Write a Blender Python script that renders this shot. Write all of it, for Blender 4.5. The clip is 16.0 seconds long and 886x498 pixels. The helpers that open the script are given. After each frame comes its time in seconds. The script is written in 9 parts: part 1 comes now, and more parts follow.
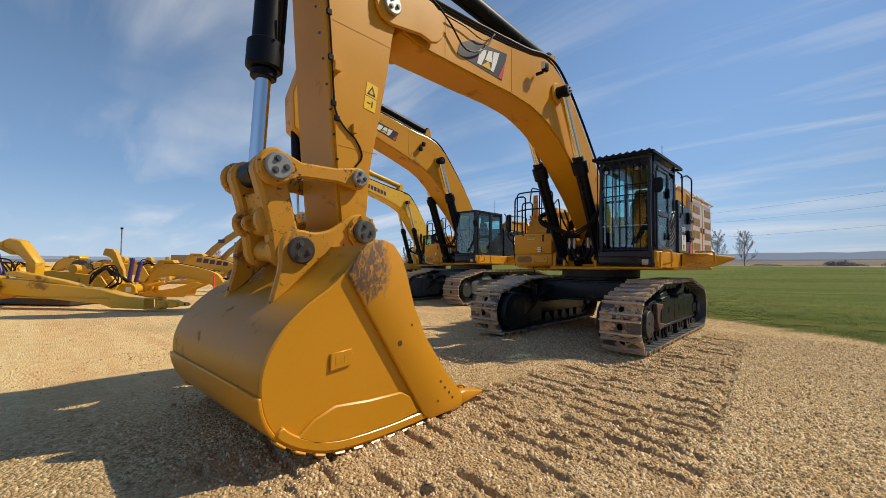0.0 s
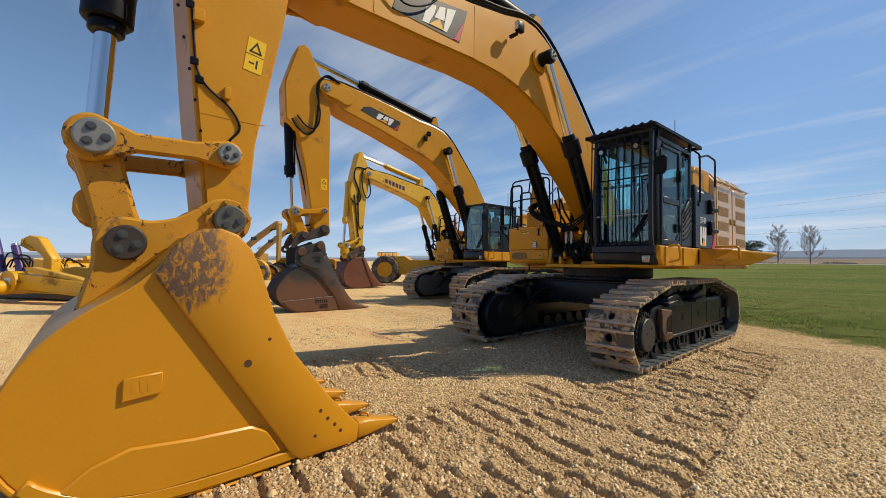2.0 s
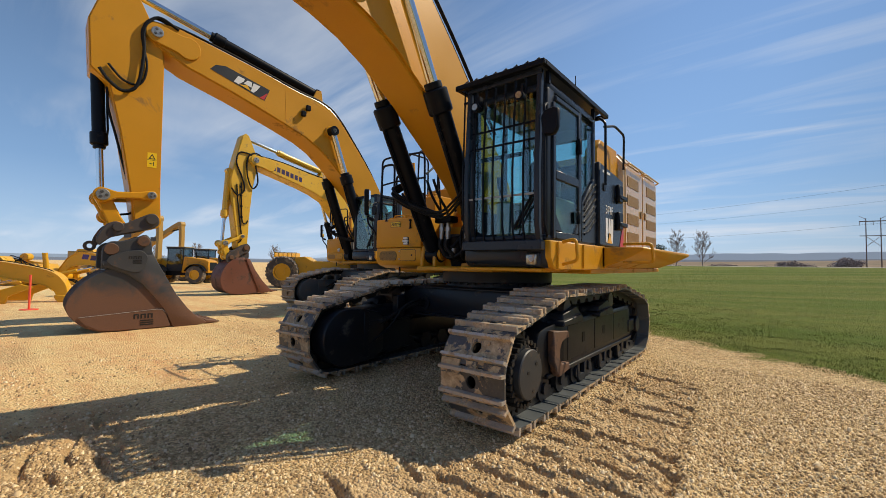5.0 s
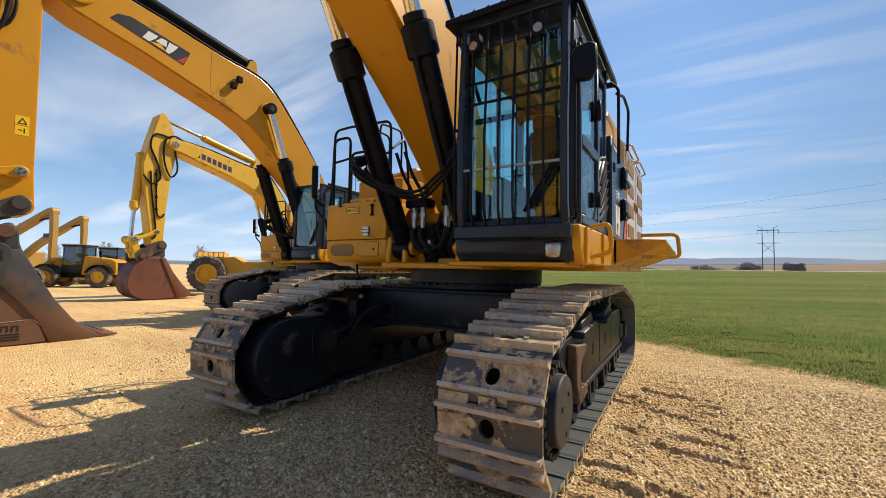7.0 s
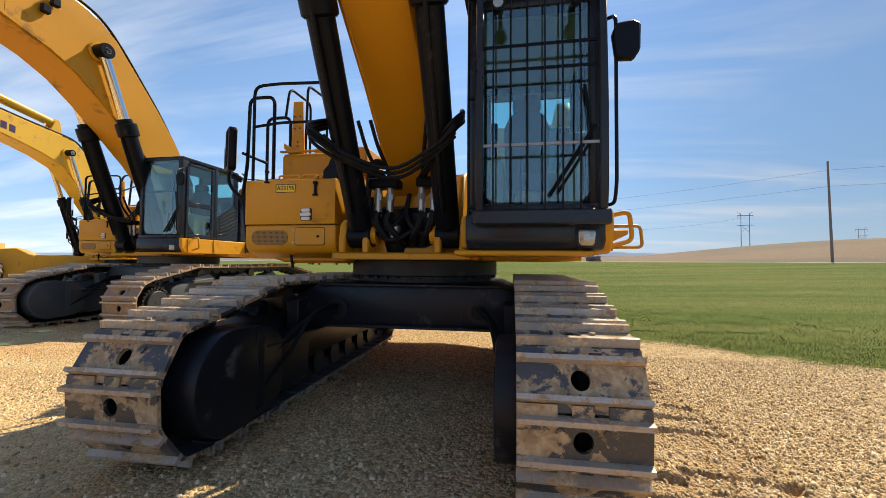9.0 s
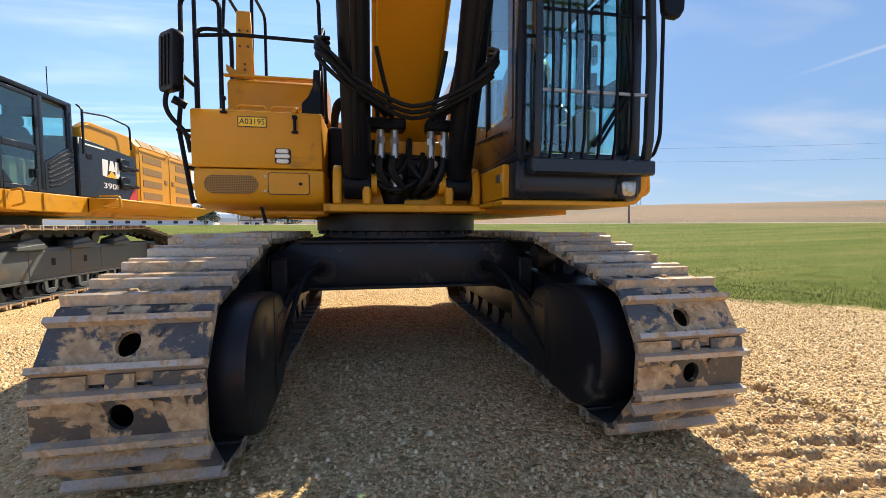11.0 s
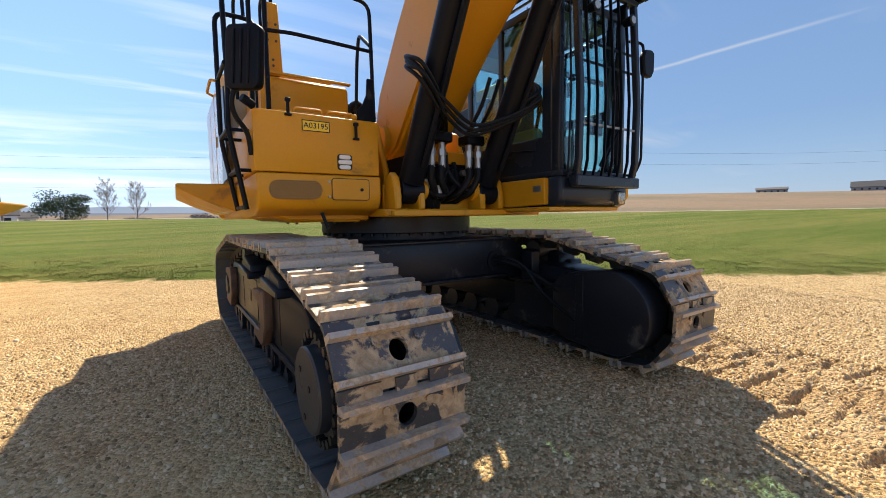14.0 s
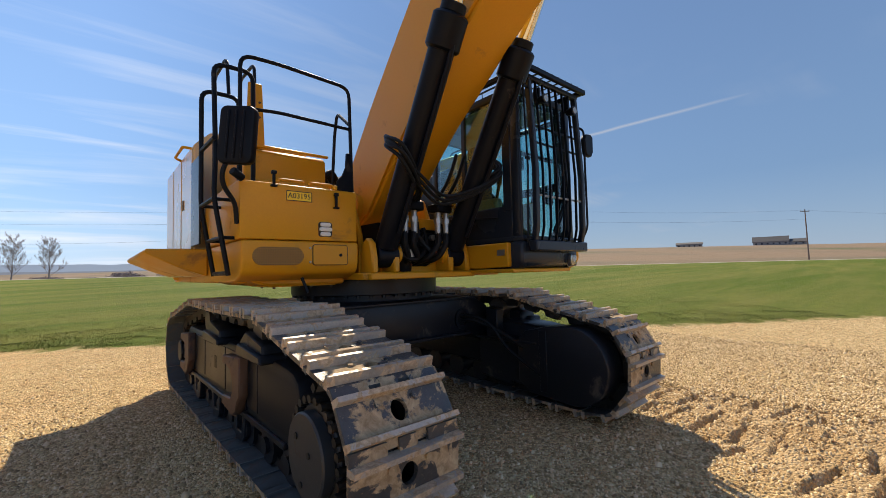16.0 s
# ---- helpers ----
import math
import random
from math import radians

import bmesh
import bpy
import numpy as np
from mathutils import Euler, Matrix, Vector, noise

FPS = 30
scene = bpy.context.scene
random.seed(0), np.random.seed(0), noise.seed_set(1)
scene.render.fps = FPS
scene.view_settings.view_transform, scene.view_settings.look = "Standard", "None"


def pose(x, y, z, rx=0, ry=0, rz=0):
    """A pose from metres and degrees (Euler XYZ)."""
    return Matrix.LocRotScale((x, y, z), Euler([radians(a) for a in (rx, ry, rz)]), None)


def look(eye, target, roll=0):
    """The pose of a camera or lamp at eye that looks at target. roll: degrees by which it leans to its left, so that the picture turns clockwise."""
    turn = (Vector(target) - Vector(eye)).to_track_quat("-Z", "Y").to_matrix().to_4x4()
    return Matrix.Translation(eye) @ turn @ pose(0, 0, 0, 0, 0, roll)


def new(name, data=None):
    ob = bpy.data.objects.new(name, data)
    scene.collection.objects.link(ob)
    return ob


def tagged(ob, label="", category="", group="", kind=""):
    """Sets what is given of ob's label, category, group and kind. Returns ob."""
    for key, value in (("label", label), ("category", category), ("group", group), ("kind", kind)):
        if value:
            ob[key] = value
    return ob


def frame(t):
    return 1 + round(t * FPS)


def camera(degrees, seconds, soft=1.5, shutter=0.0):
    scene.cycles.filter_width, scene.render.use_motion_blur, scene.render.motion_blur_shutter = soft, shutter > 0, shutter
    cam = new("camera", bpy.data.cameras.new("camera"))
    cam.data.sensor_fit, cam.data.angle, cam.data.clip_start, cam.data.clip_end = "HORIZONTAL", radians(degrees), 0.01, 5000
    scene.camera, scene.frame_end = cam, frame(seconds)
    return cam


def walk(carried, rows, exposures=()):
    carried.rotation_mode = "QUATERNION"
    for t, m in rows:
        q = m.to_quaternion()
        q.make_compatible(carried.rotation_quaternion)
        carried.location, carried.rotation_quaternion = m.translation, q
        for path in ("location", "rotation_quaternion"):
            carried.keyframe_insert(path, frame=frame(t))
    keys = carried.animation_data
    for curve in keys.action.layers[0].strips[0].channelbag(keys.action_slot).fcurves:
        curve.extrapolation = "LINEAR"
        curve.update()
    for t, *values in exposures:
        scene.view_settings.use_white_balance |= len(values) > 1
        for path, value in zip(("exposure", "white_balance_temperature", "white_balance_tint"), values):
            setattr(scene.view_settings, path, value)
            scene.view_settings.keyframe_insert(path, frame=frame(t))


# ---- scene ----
cam = camera(94.5, 16.0, soft=0.45)
METRES, EYE, TILT, LEAN, TURN = 10.49, 1.5, 0.0, 0.0, 43.4
ROWS = [
    (0.0, 0.0, 0.0, 0.0, -0.02, 2.23, -0.5),
    (0.5, 0.0324, 0.0172, -0.0005, 2.66, 2.03, -0.53),
    (1.0, 0.0621, 0.0377, 0.0007, 4.47, 1.87, -0.56),
    (1.5, 0.0905, 0.0649, 0.0025, 5.46, 1.79, -0.58),
    (2.0, 0.117, 0.0947, 0.0011, 5.75, 1.77, -0.63),
    (2.5, 0.138, 0.1276, 0.002, 5.34, 1.75, -0.64),
    (3.0, 0.1564, 0.1617, 0.0048, 4.27, 1.81, -0.66),
    (3.5, 0.1788, 0.1969, 0.0047, 2.59, 1.87, -0.65),
    (4.0, 0.1971, 0.2347, 0.0033, 0.46, 1.96, -0.68),
    (4.5, 0.2129, 0.2704, 0.003, -1.81, 2.03, -0.69),
    (5.0, 0.229, 0.3047, 0.0025, -4.0, 2.13, -0.73),
    (7.5, 0.1812, 0.4468, -0.0067, -15.87, 2.73, -0.87),
    (8.0, 0.1566, 0.4673, -0.0062, -20.73, 2.7, -0.77),
    (8.5, 0.1323, 0.4884, -0.0074, -26.64, 2.51, -0.6),
    (9.0, 0.1122, 0.5147, -0.0093, -33.06, 1.96, -0.43),
    (11.5, 0.0093, 0.6506, -0.0211, -57.54, -4.24, 0.1),
    (12.0, -0.0107, 0.6787, -0.0228, -61.5, -5.03, 0.22),
    (12.5, -0.0302, 0.7033, -0.022, -65.54, -5.58, 0.36),
    (13.0, -0.0521, 0.7261, -0.0195, -69.52, -5.76, 0.52),
    (13.5, -0.0688, 0.7459, -0.0149, -73.19, -5.38, 0.7),
    (14.0, -0.0853, 0.7646, -0.0076, -76.43, -4.47, 0.84),
    (14.5, -0.1011, 0.7792, -0.004, -79.13, -2.87, 1.02),
    (15.0, -0.108, 0.7843, -0.0021, -81.29, -0.83, 1.18),
    (15.5, -0.1112, 0.7845, -0.0011, -82.89, 1.37, 1.35),
    (16.0, -0.1125, 0.7833, -0.0005, -83.87, 3.08, 1.45),
]
walk(cam, [(t, pose(0, 0, EYE, TILT, LEAN, TURN) @ pose(METRES * x, METRES * y, METRES * z, 90 + pitch, roll, yaw)) for t, x, y, z, yaw, pitch, roll in ROWS],
     exposures=[(0.0, 0.09, 6600, 10), (5.0, 0.15, 6600, 10), (7.5, 0.54, 6750, 10), (9.0, 0.68, 6750, 10), (11.5, 1.06, 6650, 12), (13.0, 1.06, 6650, 12), (14.5, 0.76, 6700, 12), (16.0, 0.56, 6700, 12)])

# ---- light ----
SUN_AZ, SUN_EL = 32.0, 46.5      # clockwise from +y, and above the ground
world = bpy.data.worlds.new("world")
scene.world = world
world.use_nodes = True


def sky_world():
    nt = world.node_tree
    n, l = nt.nodes, nt.links
    n.clear()
    out = n.new("ShaderNodeOutputWorld")
    bg = n.new("ShaderNodeBackground")
    bg.inputs["Strength"].default_value = 0.132
    sky = n.new("ShaderNodeTexSky")
    sky.sky_type, sky.sun_disc = "NISHITA", False
    sky.sun_elevation, sky.sun_rotation = radians(SUN_EL), radians(SUN_AZ)
    sky.air_density, sky.dust_density, sky.ozone_density = 1.0, 0.0, 4.0
    co = n.new("ShaderNodeTexCoord")
    sep = n.new("ShaderNodeSeparateXYZ")
    l.new(co.outputs["Generated"], sep.inputs[0])

    def math_node(op, a, b=None, c=None, clamp=False):
        m = n.new("ShaderNodeMath")
        m.operation, m.use_clamp = op, clamp
        for i, v in enumerate((a, b, c)):
            if v is None:
                continue
            if isinstance(v, (int, float)):
                m.inputs[i].default_value = v
            else:
                l.new(v, m.inputs[i])
        return m.outputs[0]

    # cirrus lies on a flat layer: direction divided by its height
    h = math_node("MAXIMUM", sep.outputs[2], 0.0)
    hz = math_node("ADD", h, 0.12)
    u = math_node("DIVIDE", sep.outputs[0], hz)
    v = math_node("DIVIDE", sep.outputs[1], hz)
    comb = n.new("ShaderNodeCombineXYZ")
    l.new(u, comb.inputs[0])
    l.new(v, comb.inputs[1])
    turn = n.new("ShaderNodeMapping")
    turn.inputs["Rotation"].default_value = (0, 0, radians(38))
    turn.inputs["Scale"].default_value = (0.30, 1.5, 1.0)
    l.new(comb.outputs[0], turn.inputs[0])
    streak = n.new("ShaderNodeTexNoise")
    streak.inputs["Scale"].default_value, streak.inputs["Detail"].default_value = 1.3, 9
    streak.inputs["Roughness"].default_value, streak.inputs["Distortion"].default_value = 0.55, 0.5
    l.new(turn.outputs[0], streak.inputs["Vector"])
    patch = n.new("ShaderNodeTexNoise")
    patch.inputs["Scale"].default_value, patch.inputs["Detail"].default_value = 0.75, 4
    l.new(comb.outputs[0], patch.inputs["Vector"])
    s = math_node("MULTIPLY_ADD", streak.outputs["Fac"], 4.0, -1.80, True)
    lean = math_node("MULTIPLY_ADD", sep.outputs[0], -0.28, math_node("MULTIPLY", sep.outputs[1], 0.84))      # more cirrus on one side
    p = math_node("ADD", math_node("MULTIPLY_ADD", lean, 1.10, -0.52), math_node("MULTIPLY_ADD", patch.outputs["Fac"], 4.6, -1.95), None, True)
    cloud = math_node("MULTIPLY", s, p)
    cloud = math_node("MULTIPLY_ADD", cloud, 0.9, 0.0)
    low = math_node("MULTIPLY_ADD", h, -1.15, 0.86, True)

    # one contrail, a thin piece of a great circle
    a, b = Vector((0.742, 0.610, 0.266)).normalized(), Vector((0.929, 0.190, 0.317)).normalized()
    axis = a.cross(b).normalized()
    mid = (a + b).normalized()
    d1 = n.new("ShaderNodeVectorMath")
    d1.operation = "DOT_PRODUCT"
    d1.inputs[1].default_value = axis
    l.new(co.outputs["Generated"], d1.inputs[0])
    d2 = n.new("ShaderNodeVectorMath")
    d2.operation = "DOT_PRODUCT"
    d2.inputs[1].default_value = mid
    l.new(co.outputs["Generated"], d2.inputs[0])
    wob = math_node("MULTIPLY_ADD", streak.outputs["Fac"], 0.006, -0.003)
    off = math_node("ABSOLUTE", math_node("ADD", d1.outputs["Value"], wob))
    trail = math_node("MULTIPLY_ADD", off, -230.0, 1.0, True)
    span = math_node("MULTIPLY_ADD", d2.outputs["Value"], 25.0, -25.0 * mid.dot(a) + 0.1, True)
    trail = math_node("MULTIPLY", math_node("MULTIPLY", trail, span), 0.85)
    cloud = math_node("MAXIMUM", cloud, trail)

    tint = n.new("ShaderNodeMix")
    tint.data_type = "RGBA"
    l.new(cloud, tint.inputs["Factor"])
    haze = n.new("ShaderNodeMix")
    haze.data_type = "RGBA"
    l.new(low, haze.inputs["Factor"])
    l.new(sky.outputs[0], haze.inputs["A"])
    veil = n.new("ShaderNodeMix")      # paler right at the horizon
    veil.data_type = "RGBA"
    l.new(math_node("MULTIPLY_ADD", h, -5.5, 1.0, True), veil.inputs["Factor"])
    veil.inputs["A"].default_value = (1.58, 2.80, 4.85, 1)
    veil.inputs["B"].default_value = (2.9, 4.0, 5.7, 1)
    l.new(veil.outputs["Result"], haze.inputs["B"])
    l.new(haze.outputs["Result"], tint.inputs["A"])
    tint.inputs["B"].default_value = (5.1, 5.6, 6.4, 1)
    # the sky is deeper towards the open fields, away from the cirrus
    deep = math_node("MULTIPLY_ADD", math_node("MULTIPLY_ADD", sep.outputs[0], 0.906, math_node("MULTIPLY", sep.outputs[1], 0.423)), 1.15, -0.12, True)
    deep = math_node("MULTIPLY_ADD", math_node("MULTIPLY", math_node("MULTIPLY", deep, deep), math_node("MULTIPLY_ADD", deep, -2.0, 3.0)), -0.48, 1.0)
    west = math_node("MULTIPLY", math_node("MAXIMUM", math_node("MULTIPLY", sep.outputs[0], -1.0), 0.0), h)
    deep = math_node("MULTIPLY", deep, math_node("MULTIPLY_ADD", west, -0.75, 1.0))
    dim = n.new("ShaderNodeVectorMath")
    dim.operation = "SCALE"
    l.new(tint.outputs["Result"], dim.inputs[0])
    l.new(deep, dim.inputs["Scale"])
    l.new(dim.outputs[0], bg.inputs["Color"])
    l.new(bg.outputs[0], out.inputs[0])


sky_world()
sun = new("sun", bpy.data.lights.new("sun", "SUN"))
sun.data.energy, sun.data.angle, sun.data.color = 3.85, radians(0.53), (1.0, 0.875, 0.66)
sun.matrix_world = look((0, 0, 0), (-math.sin(radians(SUN_AZ)) * math.cos(radians(SUN_EL)), -math.cos(radians(SUN_AZ)) * math.cos(radians(SUN_EL)), -math.sin(radians(SUN_EL))))


# ---- materials ----
def nodes_of(name):
    m = bpy.data.materials.new(name)
    m.use_nodes = True
    nt = m.node_tree
    return m, nt.nodes, nt.links, nt.nodes["Principled BSDF"]


def noise_tex(n, l, vec, scale, detail=4, rough=0.55, distortion=0.0):
    t = n.new("ShaderNodeTexNoise")
    t.inputs["Scale"].default_value, t.inputs["Detail"].default_value = scale, detail
    t.inputs["Roughness"].default_value, t.inputs["Distortion"].default_value = rough, distortion
    l.new(vec, t.inputs["Vector"])
    return t.outputs["Fac"]


def ramp(n, l, fac, a, b, lo=(0, 0, 0, 1), hi=(1, 1, 1, 1)):
    r = n.new("ShaderNodeValToRGB")
    r.color_ramp.elements[0].position, r.color_ramp.elements[1].position = a, b
    r.color_ramp.elements[0].color, r.color_ramp.elements[1].color = lo, hi
    l.new(fac, r.inputs[0])
    return r.outputs[0]


def mix(n, l, fac, a, b, blend="MIX"):
    m = n.new("ShaderNodeMix")
    m.data_type, m.blend_type = "RGBA", blend
    for sock, v in (("Factor", fac), ("A", a), ("B", b)):
        if isinstance(v, (tuple, list)):
            m.inputs[sock].default_value = (*v[:3], 1)
        elif isinstance(v, (int, float)):
            m.inputs[sock].default_value = v
        else:
            l.new(v, m.inputs[sock])
    return m.outputs["Result"]


def surface(name, base, rough=0.5, metal=0.0, vary=0.12, dirt=None, amount=0.0, dirt_scale=3.0, grain=60.0, bump=0.06, bump_scale=120.0, coat=0.0, chips=None, per_piece=0.0, chip_level=0.69, crisp=0.0, spec=0.5):
    """A worn surface: slow colour drift, fine grain, patches of dirt, a few chips."""
    m, n, l, p = nodes_of(name)
    co = n.new("ShaderNodeTexCoord").outputs["Object"]
    if per_piece:
        shift = n.new("ShaderNodeVectorMath")
        shift.operation = "MULTIPLY_ADD"
        shift.inputs[1].default_value = (41.0, 23.0, 67.0)
        l.new(n.new("ShaderNodeObjectInfo").outputs["Random"], shift.inputs[0])
        l.new(co, shift.inputs[2])
        co = shift.outputs[0]
    drift = noise_tex(n, l, co, 0.9, 5)
    fine = noise_tex(n, l, co, grain, 6, 0.7)
    dark = tuple(c * (1 - 2 * vary) for c in base)
    light = tuple(min(1, c * (1 + vary)) for c in base)
    col = mix(n, l, drift, dark, light)
    col = mix(n, l, 0.5, col, ramp(n, l, fine, 0.3, 0.7, (0.5 - vary * 0.7,) * 3 + (1,), (0.5 + vary * 0.7,) * 3 + (1,)), "OVERLAY")
    r = ramp(n, l, drift, 0.3, 0.7, (rough * 0.8,) * 3 + (1,), (min(1, rough * 1.2),) * 3 + (1,))
    if per_piece:
        info = n.new("ShaderNodeObjectInfo")
        col = mix(n, l, per_piece, col, mix(n, l, info.outputs["Random"], (0.25,) * 3, (0.75,) * 3), "OVERLAY")
    if dirt:
        patch = noise_tex(n, l, co, dirt_scale, 8, 0.65, 0.4)
        mask = ramp(n, l, patch, crisp - 0.012, crisp + 0.022) if crisp else ramp(n, l, patch, 0.62 - amount * 0.3, 0.70 - amount * 0.22)
        cake = mix(n, l, fine, tuple(c * 0.75 for c in dirt), tuple(c * 1.15 for c in dirt))
        if crisp:      # dried mud: thin and brown in places, thick and pale in others
            cake = mix(n, l, ramp(n, l, noise_tex(n, l, co, dirt_scale * 3.3, 7, 0.7, 0.5), 0.36, 0.62), (dirt[0] * 0.52, dirt[1] * 0.47, dirt[2] * 0.42), cake)
            col = mix(n, l, ramp(n, l, noise_tex(n, l, co, dirt_scale * 9.0, 4, 0.8), 0.64, 0.70), col, tuple(c * 0.7 for c in dirt))
        col = mix(n, l, mask, col, cake)
        r = mix(n, l, mask, r, (0.9,) * 3)
        if metal:
            l.new(mix(n, l, mask, (metal,) * 3, (0.0,) * 3), p.inputs["Metallic"])
    elif metal:
        p.inputs["Metallic"].default_value = metal
    if chips:
        spots = noise_tex(n, l, co, 11.0, 7, 0.75, 0.8)
        mask = ramp(n, l, spots, chip_level, chip_level + 0.02)
        col = mix(n, l, mask, col, chips)
    l.new(col, p.inputs["Base Color"])
    l.new(r, p.inputs["Roughness"])
    p.inputs["Specular IOR Level"].default_value = spec
    p.inputs["Coat Weight"].default_value = coat
    p.inputs["Coat Roughness"].default_value = 0.18
    if bump:
        b = n.new("ShaderNodeBump")
        b.inputs["Strength"].default_value, b.inputs["Distance"].default_value = bump, 0.01
        l.new(noise_tex(n, l, co, bump_scale, 5, 0.65), b.inputs["Height"])
        l.new(b.outputs[0], p.inputs["Normal"])
    return m


YELLOW = surface("yellow_paint", (0.62, 0.285, 0.010), 0.42, vary=0.07, dirt=(0.36, 0.18, 0.04), amount=0.05, dirt_scale=2.0, coat=0.03, spec=0.32, chips=(0.22, 0.11, 0.04), chip_level=0.745)
YELLOW_OLD = surface("worn_yellow_paint", (0.58, 0.275, 0.022), 0.45, vary=0.07, dirt=(0.16, 0.085, 0.04), amount=0.16, dirt_scale=4.0, coat=0.03, spec=0.35, chips=(0.075, 0.038, 0.025), chip_level=0.585)
BUCKET = surface("bucket_yellow_paint", (0.62, 0.275, 0.008), 0.36, vary=0.05, coat=0.1, chips=(0.12, 0.06, 0.03), chip_level=0.735)
BUCKET_BACK = surface("soiled_bucket_paint", (0.50, 0.23, 0.015), 0.42, vary=0.12, dirt=(0.20, 0.10, 0.03), amount=0.12, dirt_scale=2.2, spec=0.35, chips=(0.08, 0.045, 0.03), chip_level=0.70)
# hood yellow made paler: sun glare is put into the base colour
PALE = surface("glare_pale_yellow_paint", (0.66, 0.41, 0.16), 0.28, vary=0.04, coat=0.6)
GRILLE = surface("tan_grille_mesh", (0.28, 0.16, 0.05), 0.6, vary=0.08, grain=300, bump=0.4, bump_scale=400)
LEMON = surface("lemon_yellow_paint", (0.72, 0.43, 0.03), 0.4, vary=0.05, dirt=(0.4, 0.25, 0.08), amount=0.12, coat=0.2)
SCRAPER = surface("scraper_yellow_paint", (0.74, 0.40, 0.012), 0.42, vary=0.08, dirt=(0.30, 0.16, 0.03), amount=0.05, dirt_scale=1.6, coat=0.15)
BLACK = surface("black_paint", (0.005, 0.007, 0.012), 0.40, vary=0.15, dirt=(0.07, 0.06, 0.05), amount=0.02, coat=0.0, spec=0.14)
CABBLACK = surface("cab_dark_paint", (0.017, 0.023, 0.034), 0.28, vary=0.1, coat=0.06, spec=0.25)
SLATE = surface("dusty_slate_steel", (0.085, 0.097, 0.102), 0.5, vary=0.15, dirt=(0.16, 0.12, 0.085), amount=0.12, dirt_scale=3.0)
UNDER = surface("undercarriage_black", (0.010, 0.012, 0.017), 0.40, vary=0.15, dirt=(0.085, 0.075, 0.065), amount=0.05, dirt_scale=4.0, spec=0.3)
RUSTY = surface("rusty_bracket", (0.13, 0.065, 0.035), 0.6, vary=0.2, dirt=(0.05, 0.04, 0.04), amount=0.2)
SHOE = surface("track_shoe_steel", (0.082, 0.080, 0.080), 0.38, 0.25, vary=0.22, dirt=(0.60, 0.44, 0.26), crisp=0.48, dirt_scale=4.5, grain=45, bump=0.3, bump_scale=60, per_piece=0.35)
LINING = surface("grey_cab_lining", (0.20, 0.205, 0.20), 0.75, vary=0.08)
SHOE_TAN = surface("muddy_track_shoe_steel", (0.30, 0.21, 0.135), 0.6, 0.1, vary=0.16, dirt=(0.44, 0.28, 0.14), amount=0.5, dirt_scale=4.5, grain=45, bump=0.3, bump_scale=60, per_piece=0.35)
GROUSER = surface("worn_grouser_steel", (0.48, 0.42, 0.35), 0.42, 0.25, vary=0.22, dirt=(0.66, 0.50, 0.33), crisp=0.50, dirt_scale=8, grain=60, bump=0.25, bump_scale=70, per_piece=0.3)
CHAIN = surface("oily_link_steel", (0.03, 0.028, 0.026), 0.5, 0.4, vary=0.2, dirt=(0.16, 0.11, 0.07), amount=0.2)
CHROME = surface("chrome_rod", (0.72, 0.73, 0.75), 0.10, 1.0, vary=0.03, bump=0)
STEEL = surface("bare_steel", (0.40, 0.40, 0.39), 0.35, 0.8, vary=0.1)
PINCAP = surface("pin_cap_steel", (0.30, 0.31, 0.30), 0.45, 0.5, vary=0.12, dirt=(0.10, 0.08, 0.06), amount=0.12)
HOLE = surface("shadowed_rusty_hole", (0.095, 0.048, 0.018), 0.7, vary=0.25)
BOLT = surface("dull_bolt_steel", (0.16, 0.155, 0.15), 0.32, 0.7, vary=0.15)
PINDARK = surface("greasy_pin_cap", (0.075, 0.060, 0.05), 0.45, 0.3, vary=0.15)
PINGREY = surface("grey_green_pin_cap", (0.13, 0.14, 0.125), 0.42, 0.3, vary=0.15, dirt=(0.07, 0.05, 0.04), amount=0.2, dirt_scale=6)
RUBBER = surface("black_rubber", (0.009, 0.010, 0.012), 0.5, vary=0.2, spec=0.18)
TYRE = surface("dusty_tyre_rubber", (0.085, 0.078, 0.072), 0.85, vary=0.2, dirt=(0.26, 0.20, 0.14), amount=0.42, dirt_scale=2)
REDBROWN = surface("rusty_red_bucket_steel", (0.15, 0.052, 0.032), 0.55, vary=0.2, dirt=(0.08, 0.045, 0.035), amount=0.25)
COUPLER = surface("dark_coupler_steel", (0.065, 0.055, 0.052), 0.5, vary=0.2, dirt=(0.17, 0.09, 0.05), amount=0.25)
RUSTDARK = surface("dark_rusted_bucket_steel", (0.075, 0.048, 0.036), 0.8, vary=0.2, spec=0.12)
EARSTEEL = surface("slate_painted_steel", (0.050, 0.052, 0.056), 0.5, vary=0.15, dirt=(0.12, 0.07, 0.045), amount=0.1)
WELD = surface("pale_weld_bead", (0.36, 0.33, 0.30), 0.6, vary=0.2)
WHITE = surface("white_decal", (0.78, 0.78, 0.77), 0.4, vary=0.02, bump=0)
DECAL = surface("dark_grey_decal", (0.022, 0.024, 0.029), 0.4, vary=0.05, bump=0)
RED = surface("red_decal", (0.55, 0.03, 0.035), 0.4, vary=0.04, bump=0)
DYELLOW = surface("decal_yellow", (0.80, 0.42, 0.01), 0.4, vary=0.03, bump=0)
SIGN = surface("yellow_plate", (0.90, 0.57, 0.008), 0.4, vary=0.03, bump=0)
INK = surface("black_ink", (0.012, 0.012, 0.012), 0.5, vary=0.05, bump=0)
NAVY = surface("navy_decal", (0.045, 0.030, 0.10), 0.4, vary=0.04, bump=0)
PURPLE = surface("purple_cylinder_paint", (0.06, 0.035, 0.20), 0.35, vary=0.1, coat=0.2)
